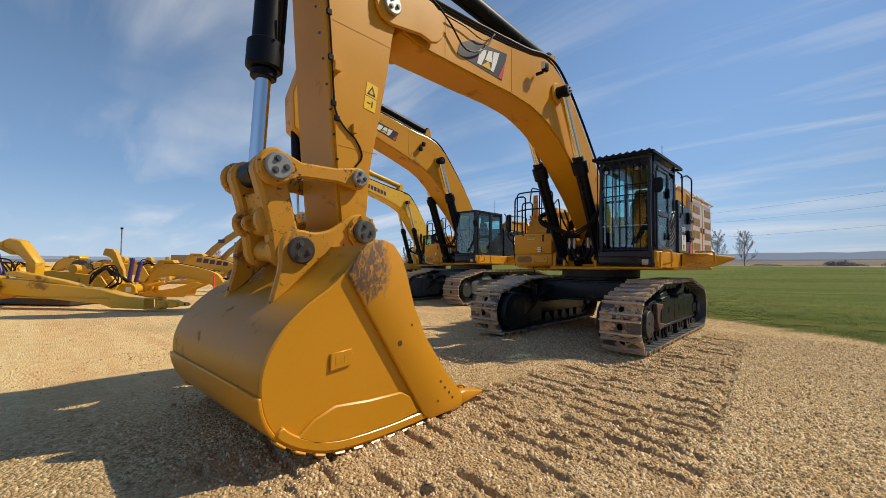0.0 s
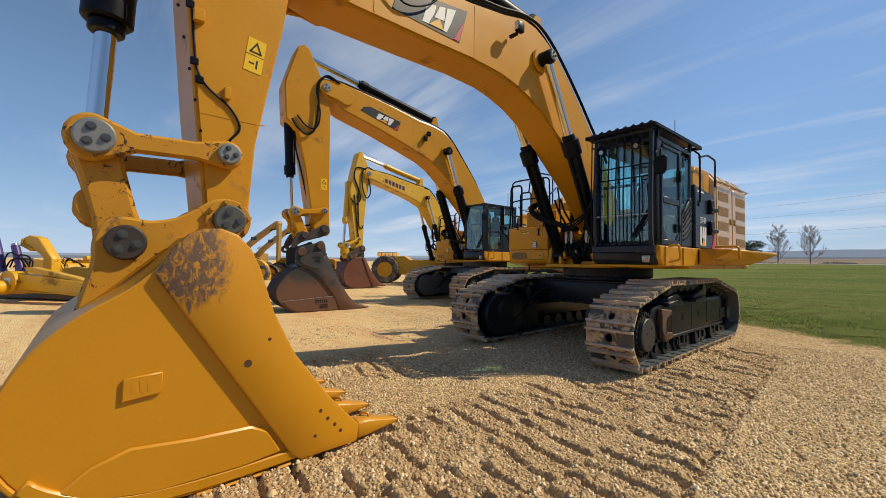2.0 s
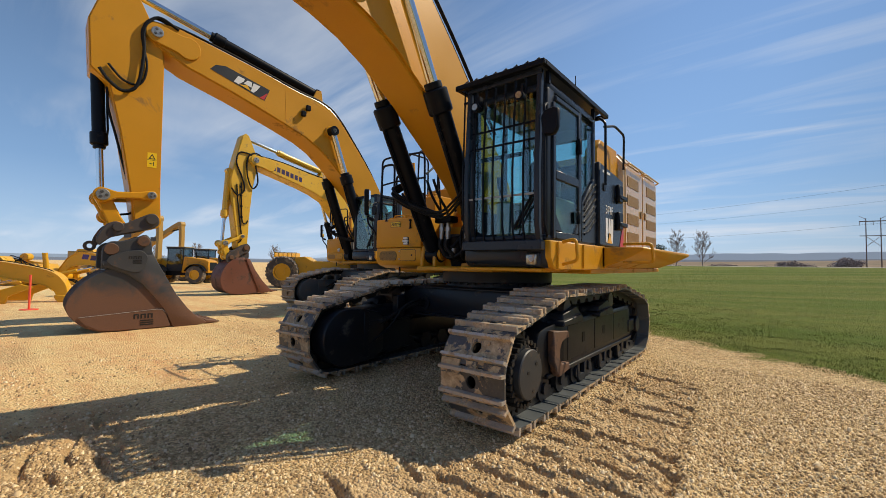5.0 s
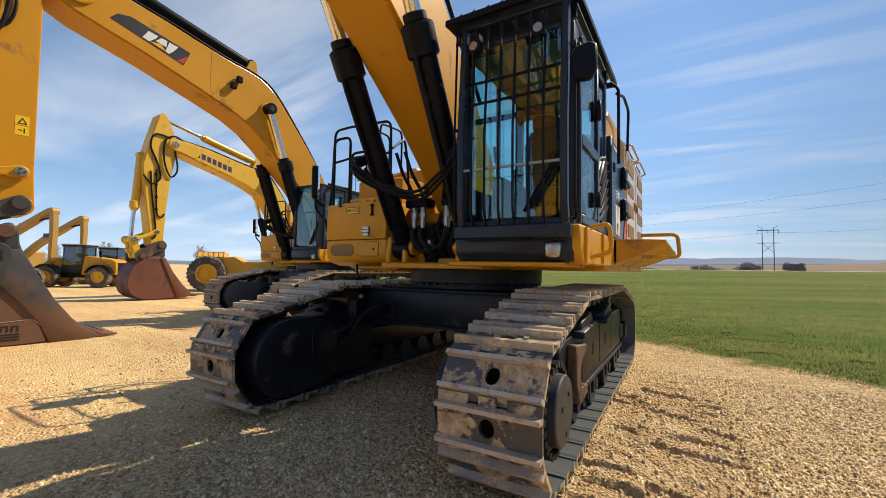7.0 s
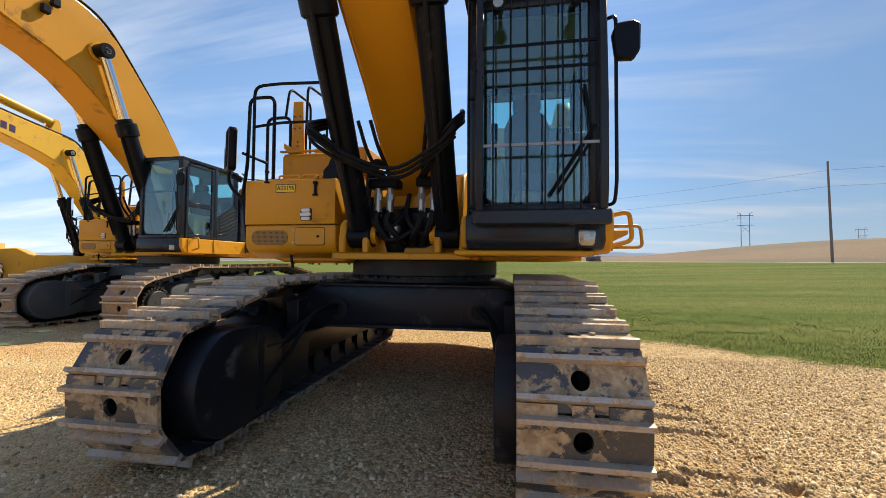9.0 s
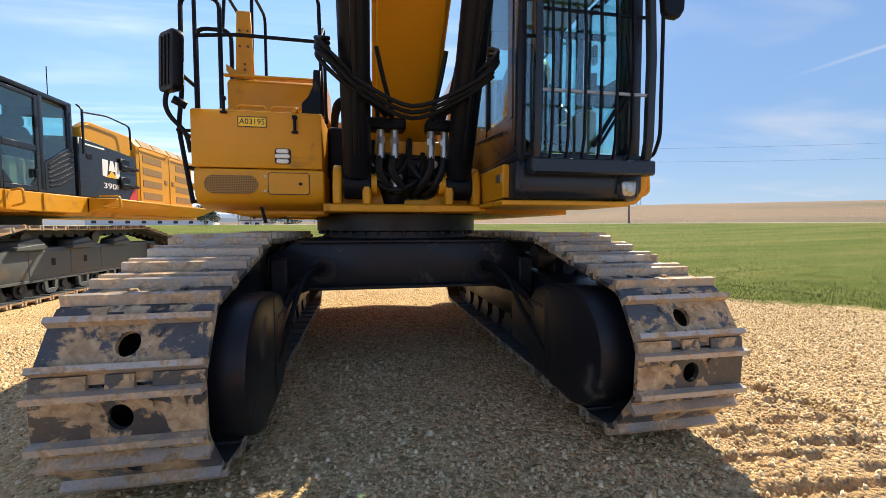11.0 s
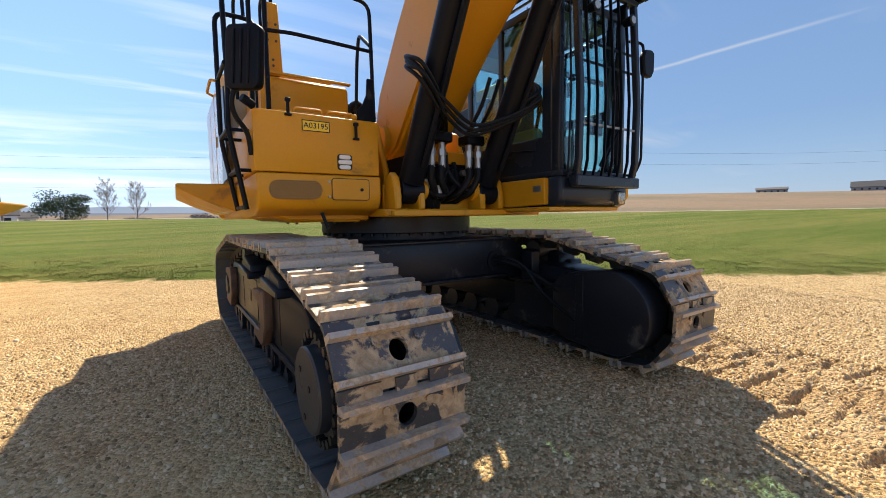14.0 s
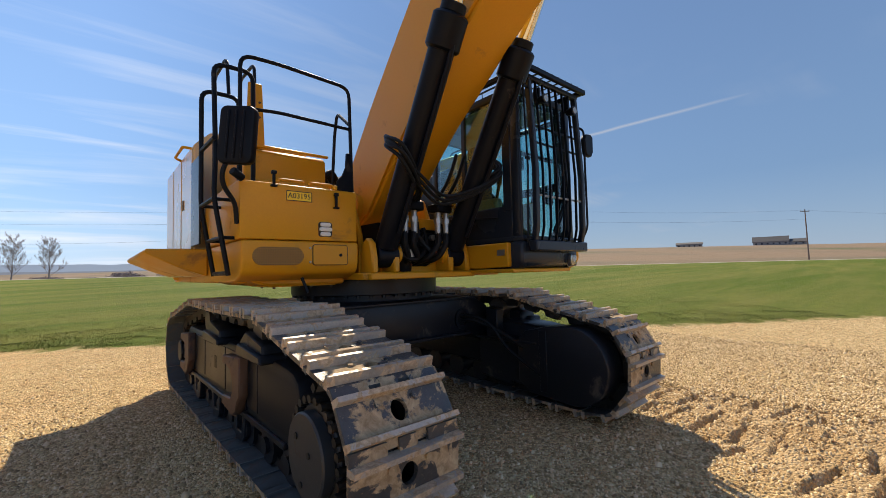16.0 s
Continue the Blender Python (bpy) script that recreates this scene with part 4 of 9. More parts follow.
        for x in (0.75, 1.66):
            for y in (-1.80, -0.50):
                part("guard_foot", box(nb(), x, x + 0.04, y, y + 0.04, 3.38, 3.51), BLACK, r)
        for k in range(8):
            x = 0.68 + 0.125 * k
            bm = prism(nb(), [(x, 3.530), (x + 0.020, 3.532), (x + 0.112, 3.582), (x + 0.112, 3.592), (x + 0.014, 3.543), (x, 3.539)], -1.962, -0.122, "y")
            part("guard_slat", bm, COVER, r)
        for x in (0.937, 1.472):
            bm = cyl(nb(), (x, -2.02, 3.24), (x, -1.93, 3.24), 0.052, 16, 0.036)
            box(bm, x - 0.015, x + 0.015, -1.95, -1.88, 3.24, 3.38)
            lamp = part("work_lamp", bm, BLACK, root, "small round work lamp on the cab roof")
            part("lens", cyl(nb(), (x, -2.028, 3.24), (x, -2.02, 3.24), 0.036, 16), LAMPGLASS, lamp)


def upper(root, s, paint, hood_paint, guarded, tag, left_full=True):
    """Deck, cab, hood, boxes, walkways, rails."""
    P = lambda *v: [a * s for a in v]
    PP = lambda q: [(a * s, b * s) for a, b in q]
    V = lambda *q: [Vector(v) * s for v in q]
    bm = box(nb(), *P(-1.62, 1.70, -0.62, 3.0, 1.43, 1.50))
    box(bm, *P(-0.71, 0.72, -1.14, -0.62, 1.432, 1.498))
    box(bm, *P(-0.66, 0.66, -1.20, 0.8, 1.43, 1.49))
    box(bm, *P(0.60, 1.62, -1.80, -1.1, 1.46, 1.50))
    part("deck", bm, paint, root, "", 0.01)
    # long side beams with a recessed channel
    part("side_beam", prism(nb(), PP([(-1.78, 1.52), (-1.84, 1.60), (-1.84, 1.78), (0.6, 1.78), (0.6, 1.48), (-1.70, 1.48)]), *P(1.62, 1.74)), paint, root, "", 0.012)
    for ya in (-1.70, -1.0, -0.3, 0.3):
        part("beam_rib", box(nb(), *P(1.73, 1.76, ya, ya + 0.04, 1.50, 1.77)), paint, root)
    part("cab_sill", prism(nb(), PP([(-1.70, 1.52), (-1.70, 1.77), (-0.95, 1.77), (-0.95, 1.50)]), *P(0.64, 0.70)), paint, root, "", 0.01)
    if guarded:
        part("data_plate", box(nb(), 0.632, 0.64, -1.66, -1.56, 1.64, 1.70), STEEL, root, "small metal data plate")
    # boom foot tower
    for x in (-0.52, 0.46):
        part("boom_bracket", prism(nb(), PP([(-0.78, 1.49), (-0.72, 1.9), (-0.52, 2.35), (-0.32, 2.42), (-0.10, 2.30), (0.4, 1.49)]), *P(x, x + 0.06)), paint, root, "", 0.02)
    for x in (-0.595, -0.355, 0.345, 0.585):
        bm = prism(nb(), PP([(-1.17, 1.49), (-1.17, 1.62), (-1.13, 1.78), (-1.06, 1.83), (-0.98, 1.78), (-0.93, 1.62), (-0.93, 1.49)]), *P(x - 0.035, x + 0.035))
        part("cylinder_lug", bm, paint, root, "", 0.015)
    part("lug_boss", cyl(nb(), P(-0.33, -1.05, 1.67), P(-0.27, -1.05, 1.67), 0.09 * s, 20), paint, root)
    part("lug_boss", cyl(nb(), P(0.26, -1.05, 1.67), P(0.32, -1.05, 1.67), 0.09 * s, 20), paint, root)
    # service recess between the lugs, its shade a solid black box; yellow cheek round it
    part("front_plate", prism(nb(), PP([(-0.64, 1.49), (-0.64, 1.72), (-0.27, 1.72), (-0.22, 1.58), (-0.15, 1.55), (0.18, 1.55), (0.25, 1.58), (0.30, 1.72), (0.64, 1.72), (0.64, 1.49)]), *P(-0.95, -0.91), "y"), paint, root, "", 0.01)
    part("service_recess", box(nb(), *P(-0.40, 0.40, -0.90, -0.5, 1.50, 2.0)), BLACK, root)
    part("swing_motor", cyl(nb(), P(-0.12, -0.85, 1.5), P(-0.12, -0.98, 1.95), 0.13 * s, 18), BLACK, root)
    # added black block that stands in for the dark gap beside the tool box
    part("valve_cover", box(nb(), *P(-0.715, -0.53, -0.55, 0.4, 1.50, 2.26)), BLACK, root, "", 0.02)
    # hydraulic fittings and hoses in front of the boom foot
    for x, hw in ((-0.18, 0.15), (0.245, 0.105)):
        part("valve_block", box(nb(), *P(x - hw, x + hw, -1.20, -1.02, 2.11, 2.205)), BLACK, root, "", 0.015)
        for dx in (-0.058, 0.058):
            bm = cyl(nb(), P(x + dx, -1.14, 2.02), P(x + dx, -1.14, 2.11), 0.033 * s, 12)
            cyl(bm, P(x + dx, -1.14, 1.995), P(x + dx, -1.14, 2.05), 0.043 * s, 6)
            cyl(bm, P(x + dx, -1.14, 1.88), P(x + dx, -1.14, 2.0), 0.034 * s, 14)
            part("hose_fitting", bm, STEEL, root, "bright steel hose fitting")
            hose("hydraulic_hose", V((x + dx, -1.14, 1.90), (x + dx * 0.9 - 0.02, -1.15, 1.78), (x * 0.6 + dx, -1.08, 1.64), (x * 0.3 + dx * 0.5, -0.85, 1.58)), 0.034 * s, root)
    for x0_, x1_, zz in ((-0.30, -0.02, 1.80), (0.02, 0.34, 1.74), (-0.36, 0.10, 1.68)):
        hose("hydraulic_hose", V((x0_, -0.98, 2.05), (x0_, -1.04, zz + 0.1), ((x0_ + x1_) / 2, -1.10, zz - 0.06), (x1_, -1.04, zz + 0.06), (x1_ + 0.04, -0.95, zz + 0.28)), 0.024 * s, root)
    part("pilot_filter", cyl(nb(), P(-0.10, -1.04, 1.60), P(-0.10, -1.04, 1.76), 0.055 * s, 16), STEEL, root, "", 0.008)
    part("pilot_filter", cyl(nb(), P(-0.24, -1.02, 1.66), P(-0.24, -1.02, 1.78), 0.045 * s, 16), LENS, root, "", 0.008)
    part("valve_body", box(nb(), *P(-0.33, 0.30, -0.94, -0.80, 1.74, 1.92)), BLACK, root, "", 0.02)
    part("valve_plate", box(nb(), *P(-0.36, 0.36, -0.92, -0.905, 1.95, 2.07)), paint, root, "", 0.004)
    for k in range(5):
        part("valve_cap", cyl(nb(), P(-0.28 + 0.13 * k, -0.95, 1.86), P(-0.28 + 0.13 * k, -1.0, 1.86), 0.032 * s, 12), BLACK if k % 2 else STEEL, root)
    sway = random.Random(17)
    for k in range(6):
        dz, dy, q = 0.036 * (k % 3) - 0.03, 0.034 * (k // 3) + sway.uniform(-0.012, 0.012), sway.uniform(-0.03, 0.03)
        hose("hydraulic_hose", V((-0.62, -1.42, 2.66 + dz), (-0.68, -1.56 + dy, 2.60 + dz), (-0.66, -1.72 + dy, 2.50 + dz + q), (-0.50, -1.66 + dy, 2.37 + dz + q), (-0.30, -1.48 + dy, 2.26 + dz), (-0.20 + 0.06 * (k % 2), -1.26 + dy, 2.20)), 0.0165 * s, root)
        hose("hydraulic_hose", V((0.24 - 0.05 * (k % 2), -1.24 + dy, 2.20), (0.34, -1.46 + dy, 2.29 + dz + q), (0.46, -1.64 + dy, 2.39 + dz + q), (0.58, -1.70 + dy, 2.50 + dz), (0.63, -1.58 + dy, 2.60 + dz), (0.60, -1.44, 2.66 + dz)), 0.0165 * s, root)
    for k in range(3):
        hose("hydraulic_hose", V((-0.58, -1.60, 2.50 - 0.03 * k), (-0.38, -1.62 + 0.03 * k, 2.33 - 0.03 * k), (0.0, -1.50 + 0.04 * k, 2.215 - 0.035 * k), (0.36, -1.62 + 0.03 * k, 2.33 - 0.03 * k), (0.58, -1.66, 2.48 - 0.03 * k)), 0.0165 * s, root)
    for x in (-0.26, -0.14, 0.18, 0.29):
        hose("hydraulic_hose", V((x, -1.12, 2.20), (x - 0.01, -1.15, 2.30), (x - 0.07, -1.24, 2.48), (x - 0.13, -1.30, 2.72)) if x < 0 else V((x, -1.12, 2.20), (x + 0.02, -1.16, 2.28), (x + 0.06, -1.28, 2.46), (x + 0.10, -1.36, 2.70)), 0.019 * s, root)
    # front box (battery and tool box) on the boom's other side
    bx0, bx1, by = -1.725, -0.72, -1.055
    bm = prism(nb(), PP([(by, 1.785), (by, 2.235), (by + 0.02, 2.25), (0.2, 2.25), (0.2, 1.785)]), *P(bx0, bx1))
    fb = part("tool_box", bm, paint, root, "yellow front tool box with round-edged doors", 0.014 * s, 2)
    bm = prism(nb(), PP([(by + 0.045, 1.50), (by + 0.012, 1.545), (by - 0.004, 1.62), (by - 0.004, 1.778), (0.9, 1.778), (0.9, 1.44), (-0.55, 1.44), (by + 0.20, 1.452)]), *P(bx0 + 0.012, bx1 + 0.012))
    part("lower_box", bm, paint, fb, "", 0.022 * s, 3)
    # rounded belly of the box towards the ladder, and plates bolted under it
    part("belly", prism(nb(), PP([(bx0 + 0.04, 1.56), (bx0 + 0.16, 1.44), (bx0 + 0.30, 1.40), (bx1, 1.40), (bx1, 1.46), (bx0 + 0.1, 1.56)]), *P(-0.80, 0.6), "y"), paint, fb, "", 0.02)
    for xa, xb, ya in ((0.34, 0.62, -0.74), (0.66, 0.92, -0.78), (0.34, 0.90, -0.40)):
        bp_ = part("belly_plate", box(nb(), *P(bx0 + xa, bx0 + xb, ya, ya + 0.30, 1.390, 1.400)), paint, fb, "", 0.003)
        for bx_, by_ in ((xa + 0.03, ya + 0.03), (xb - 0.03, ya + 0.03)):
            part("bolt", cyl(nb(), P(bx0 + bx_, by_, 1.375), P(bx0 + bx_, by_, 1.392), 0.012 * s, 6), PINDARK, bp_)
    gx_, gz_ = (bx0 + 0.165, bx0 + 0.425), 1.650
    pill = [(gx_[0] + 0.074 * math.cos(radians(a)), gz_ + 0.074 * math.sin(radians(a))) for a in range(90, 271, 20)] + [(gx_[1] + 0.074 * math.cos(radians(a)), gz_ + 0.074 * math.sin(radians(a))) for a in range(-90, 91, 20)]
    part("grille", prism(nb(), PP(pill), *P(by - 0.009, by + 0.01), "y"), PERF, fb, "dark perforated oval grille")
    hz = rounded_rect(bx0 + 0.575, bx0 + 0.905, 1.570, 1.752, 0.025)
    part("hatch_gap", prism(nb(), PP(hz), *P(by - 0.0075, by, ), "y"), INK, fb)
    part("hatch", prism(nb(), PP(rounded_rect(bx0 + 0.581, bx0 + 0.899, 1.576, 1.746, 0.022)), *P(by - 0.013, by), "y"), paint, fb, "", 0.003)
    for z_ in (1.60, 1.72):
        part("bolt", cyl(nb(), P(bx0 + 0.555, by - 0.012, z_), P(bx0 + 0.555, by, z_), 0.010 * s, 8), STEEL, fb)
    part("lock", cyl(nb(), P(bx0 + 0.833, by - 0.020, 1.660), P(bx0 + 0.833, by, 1.660), 0.014 * s, 12), BLACK, fb)
    part("lamp_recess", prism(nb(), PP(rounded_rect(bx0 + 0.632, bx0 + 0.758, 1.820, 1.948, 0.022)), *P(by - 0.005, by + 0.01), "y"), INK, fb)
    for k in range(3):
        zc = 1.842 + 0.0415 * k
        part("marker_lamp", prism(nb(), PP(rounded_rect(bx0 + (0.636 if k == 1 else 0.645), bx0 + (0.752 if k == 1 else 0.742), zc - 0.0185, zc + 0.0185, 0.016)), *P(by - 0.022 - 0.006 * (k == 1), by), "y"), LENS, fb, "white marker lamp lens", 0.008, 2)
    def latch(dx, z0_, z1_, yy):
        bm = cyl(nb(), P(bx0 + dx, yy, z0_), P(bx0 + dx, yy, z1_), 0.013 * s, 10)
        prism(bm, PP(rounded_rect(bx0 + dx - 0.026, bx0 + dx + 0.026, min(z0_, z1_) - 0.004, min(z0_, z1_) + 0.014, 0.006)), *P(yy - 0.014, yy + 0.012), "y")
        prism(bm, PP(rounded_rect(bx0 + dx - 0.020, bx0 + dx + 0.020, max(z0_, z1_) - 0.03, max(z0_, z1_), 0.008)), *P(yy - 0.016, yy + 0.014), "y")
        part("latch", bm, BLACK, fb, "black rubber hood latch", 0.003)
    latch(0.255, 2.215, 2.345, by - 0.012)
    latch(0.795, 2.075, 2.215, by - 0.016)
    part("latch_hook", box(nb(), *P(bx0 + 0.775, bx0 + 0.815, by - 0.006, by + 0.03, 2.245, 2.285)), paint, fb, "", 0.008)
    if tag:
        part("stock_plate", box(nb(), bx0 + 0.355, bx0 + 0.575, by - 0.008, by, 2.11, 2.195), SIGN, fb, "yellow stock number plate with black border")
        bm = nb()
        for a in ((0.355, 0.575, 2.11, 2.116), (0.355, 0.575, 2.189, 2.195), (0.355, 0.361, 2.116, 2.189), (0.569, 0.575, 2.116, 2.189)):
            box(bm, bx0 + a[0], bx0 + a[1], by - 0.011, by - 0.008, a[2], a[3])
        part("plate_border", bm, INK, fb)
        lettering("plate_letters", "A03195", 0.062, Matrix.Translation((bx0 + 0.465, by - 0.009, 2.153)) @ Matrix.Rotation(radians(90), 4, "X"), INK, fb)
    # tank step and box behind
    bm = prism(nb(), PP([(-0.62, 2.25), (-0.62, 2.61), (-0.57, 2.65), (0.2, 2.65), (0.2, 2.25)]), *P(-1.58, -0.82))
    part("tank_top", bm, paint, root, "", 0.015)
    part("tank_top", box(nb(), *P(-1.50, -0.78, -0.05, 0.6, 2.5, 2.86)), paint, root, "", 0.02)
    up_ = part("upright_bracket", prism(nb(), PP([(-1.535, 2.65), (-1.515, 3.28), (-1.395, 3.28), (-1.37, 2.65)]), *P(-0.52, -0.49), "y"), paint, root, "yellow upright bracket with bolt holes", 0.006)
    for bx_, bz_ in ((-1.49, 2.96), (-1.42, 2.96), (-1.49, 3.1), (-1.42, 3.1), (-1.45, 2.80), (-1.45, 2.75)):
        part("bolt", cyl(nb(), P(bx_, -0.53, bz_), P(bx_, -0.52, bz_), 0.011 * s, 6), PINDARK, up_)
    part("bracket_foot", prism(nb(), PP([(-1.60, 2.72), (-1.535, 2.66), (-1.40, 2.655), (-1.60, 2.78)]), *P(-0.56, -0.50), "y"), paint, up_)
    for xa in (-1.40, -1.13):
        pipe("hand_hold", V((xa, -0.95, 2.25), (xa, -0.96, 2.305), (xa + 0.22, -0.96, 2.305), (xa + 0.22, -0.95, 2.25)), 0.010 * s, paint, root, 0.03)
    part("box_lid_rail", box(nb(), *P(-1.55, -0.82, -0.93, -0.91, 2.25, 2.285)), paint, root, "", 0.004)
    part("filler_neck", cyl(nb(), P(-0.93, -0.88, 2.25), P(-0.93, -0.88, 2.33), 0.045 * s, 16), paint, root, "", 0.008)
    part("lid_flange", box(nb(), *P(-1.60, -0.80, -0.645, -0.60, 2.648, 2.668)), paint, root, "", 0.004)
    part("left_panel", box(nb(), *P(-1.785, -1.768, 0.18, 0.62, 1.82, 2.72)), CABBLACK, root, "dark glossy side panel", 0.006)
    for k in range(3):
        hose("hydraulic_hose", V((-0.70, -0.2 + 0.1 * k, 2.3), (-0.66, -0.25 + 0.1 * k, 2.55), (-0.55, -0.2 + 0.12 * k, 2.62), (-0.42, -0.1 + 0.12 * k, 2.5)), 0.03 * s, root)
    # engine hood: right wall with chamfer and grille doors, left wall, top
    prof = [(1.73, 1.50), (1.73, 3.04), (1.58, 3.24), (0.72, 3.22), (0.66, 2.62), (-1.40, 2.58), (-1.46, 3.10), (-1.60, 3.10), (-1.76, 2.94), (-1.76, 1.50)]
    bm = prism(nb(), PP(prof), *P(0.62, 2.62), "y")
    hood = part("engine_hood", bm, hood_paint, root, "tall yellow engine hood with louvred doors", 0.02 * s, 2)
    for k in range(2):
        ya, yb = 0.70 + 0.98 * k, 1.62 + 0.98 * k
        part("hood_door", box(nb(), *P(1.725, 1.745, ya, yb, 1.80, 3.0)), hood_paint, hood, "", 0.008)
        for j in range(4):
            za = 1.88 + 0.28 * j
            part("grille_panel", box(nb(), *P(1.742, 1.752, ya + (0.08 if k == 0 else 0.22), yb - (0.24 if k == 0 else 0.06), za, za + 0.16)), GRILLE, hood, "tan louvre panel")
        part("door_latch", box(nb(), *P(1.74, 1.762, (yb - 0.14) if k == 0 else (ya + 0.06), (yb - 0.05) if k == 0 else (ya + 0.15), 2.30, 2.42)), GRILLE, hood, "", 0.008)
        for j in range(2):
            y2 = ya + 0.10 + 0.42 * j
            part("grille_panel", prism(nb(), PP([(1.725, 3.055), (1.595, 3.228), (1.603, 3.236), (1.733, 3.063)]), *P(y2, y2 + 0.34), "y"), GRILLE, hood)
    pipe("hood_rail", V((1.74, 0.68, 3.02), (1.80, 0.70, 3.04), (1.80, 1.55, 3.04), (1.74, 1.58, 3.02)), 0.014 * s, hood_paint, root)
    pipe("hood_rail", V((1.74, 1.66, 3.02), (1.80, 1.68, 3.04), (1.80, 2.55, 3.04), (1.74, 2.58, 3.02)), 0.014 * s, hood_paint, root)
    for ya, yb in ((0.66, 1.30), (1.36, 1.95), (2.0, 2.56)):
        part("hood_door", box(nb(), *P(-1.775, -1.755, ya, yb, 1.72, 2.92)), hood_paint, hood, "", 0.008)
    part("door_latch", box(nb(), *P(-1.785, -1.77, 1.14, 1.24, 2.28, 2.40)), GRILLE, hood, "", 0.008)
    pipe("hood_rail", V((-1.76, 0.75, 2.92), (-1.84, 0.8, 2.94), (-1.84, 1.35, 2.94), (-1.76, 1.4, 2.92)), 0.016 * s, paint, root)
    part("counterweight", prism(nb(), PP([(-1.70, 2.63), (1.70, 2.63), (1.62, 2.95), (1.1, 3.30), (-1.1, 3.30), (-1.62, 2.95)]), *P(1.45, 2.95), "z"), paint, root, "curved yellow counterweight", 0.05, 2)
    # raised box between cab and hood, on the door side
    part("air_box", prism(nb(), PP([(-0.30, 2.75), (-0.30, 3.05), (-0.15, 3.22), (0.55, 3.22), (0.62, 3.0), (0.62, 2.75)]), *P(1.50, 1.66)), paint, root, "", 0.02)
    # dark side compartment behind the cab, with emblem and hinges
    bm = prism(nb(), PP([(-0.40, 1.79), (-0.40, 2.86), (0.60, 2.76), (0.60, 1.79)]), *P(1.0, 1.735))
    comp = part("side_compartment", bm, CABBLACK, root, "dark grey side compartment with white emblem", 0.015)
    part("stripe", prism(nb(), PP([(0.42, 1.80), (0.56, 2.14), (0.595, 2.14), (0.595, 1.80)]), *P(1.735, 1.741)), RED, comp)
    side_logo(comp, 1.736 * s, -0.19 * s, 1.83 * s, 0.33 * s) if s < 1.03 else side_logo(comp, 1.736 * s, -0.05 * s, 2.22 * s, 0.34 * s)
    z0 = 2.20 if s < 1.03 else 1.98
    lettering("model_number", "374F" if s < 1.03 else "390F", 0.155 * s, Matrix.Translation((1.737 * s, (-0.03 if s < 1.03 else 0.115) * s, (z0 + 0.065) * s)) @ Matrix.Rotation(radians(90), 4, "Z") @ Matrix.Rotation(radians(90), 4, "X"), WHITE, comp)
    part("model_bar", box(nb(), *P(1.736, 1.740, -0.30, 0.0, 2.74, 2.77)), WHITE, comp)
    for z in (2.08, 2.46):
        part("hinge", box(nb(), *P(1.735, 1.80, 0.28, 0.60, z, z + 0.06)), BLACK, comp, "", 0.01)
        part("hinge", box(nb(), *P(1.735, 1.79, 0.24, 0.42, z - 0.05, z + 0.20)), BLACK, comp, "", 0.015)
    part("door_lock", box(nb(), *P(1.735, 1.748, -0.28, -0.20, 2.50, 2.60)), BLACK, comp, "", 0.008)
    # walkways with a turned-down outer skin, tapering under
    for sd, ya, yb in ((1, -0.30, 2.9), (-1, 0.10, 2.6)):
        q = [(sd * 1.72, 1.77), (sd * 2.22, 1.765), (sd * 2.22, 1.72), (sd * 1.98, 1.60), (sd * 1.72, 1.50)]
        part("walkway", prism(nb(), PP(q), *P(ya, yb), "y"), paint, root, "yellow steel walkway ledge", 0.012)
        if sd == 1:
            pipe("grab_rail", V((1.76, -1.60, 1.77), (1.90, -1.60, 1.80), (1.92, -1.60, 1.58), (1.76, -1.60, 1.54)), 0.018 * s, paint, root, 0.05)
            pipe("grab_rail", V((2.0, -0.35, 1.80), (2.32, -0.35, 1.80), (2.34, -0.35, 1.58), (2.0, -0.35, 1.58)), 0.018 * s, paint, root, 0.05)
    # ladder at the front corner of the tool box
    lx = -1.88
    def ladder():
        a = filleted(V((lx + 0.10, -0.46, 1.50), (lx, -0.46, 2.10), (lx, -0.46, 3.12), (lx + 0.30, -0.46, 3.12), (lx + 0.30, -0.46, 2.28)), 0.09 * s)
        b = filleted(V((lx + 0.11, -0.92, 1.50), (lx + 0.01, -0.90, 2.12), (lx + 0.03, -0.86, 2.45), (lx + 0.02, -0.82, 3.22), (lx + 0.32, -0.82, 3.22), (lx + 0.32, -0.82, 2.28)), 0.09 * s)
        la = part("ladder", tube(nb(), a, 0.019 * s), BLACK, root, "black tubular steel ladder")
        part("ladder_rail", tube(nb(), b, 0.019 * s), BLACK, la)
        for z, dx in ((1.52, 0.10), (1.80, 0.055), (2.10, 0.0), (2.58, 0.0)):
            part("rung", tube(nb(), V((lx + dx, -0.46, z), (lx + dx + 0.01, -0.91, z)), 0.017 * s), BLACK, la)
        for z, dx in ((1.80, 0.055), (2.10, 0.0)):
            part("rung", tube(nb(), V((lx + dx, -0.90, z), (lx + 0.22, -0.90, z)), 0.014 * s), BLACK, la)
            part("rung", tube(nb(), V((lx + dx, -0.46, z), (lx + 0.22, -0.46, z)), 0.014 * s), BLACK, la)
    ladder()
    pipe("hand_rail", V((-1.70, -0.97, 2.24), (-1.70, -0.97, 3.28), (-1.40, -0.97, 3.29), (-0.74, -0.97, 3.26), (-0.72, -0.97, 2.25)), 0.0165 * s, BLACK, root, 0.10)
    pipe("hand_rail", V((-1.70, -0.97, 2.84), (-1.40, -0.97, 2.87), (-0.72, -0.97, 2.86)), 0.0155 * s, BLACK, root)
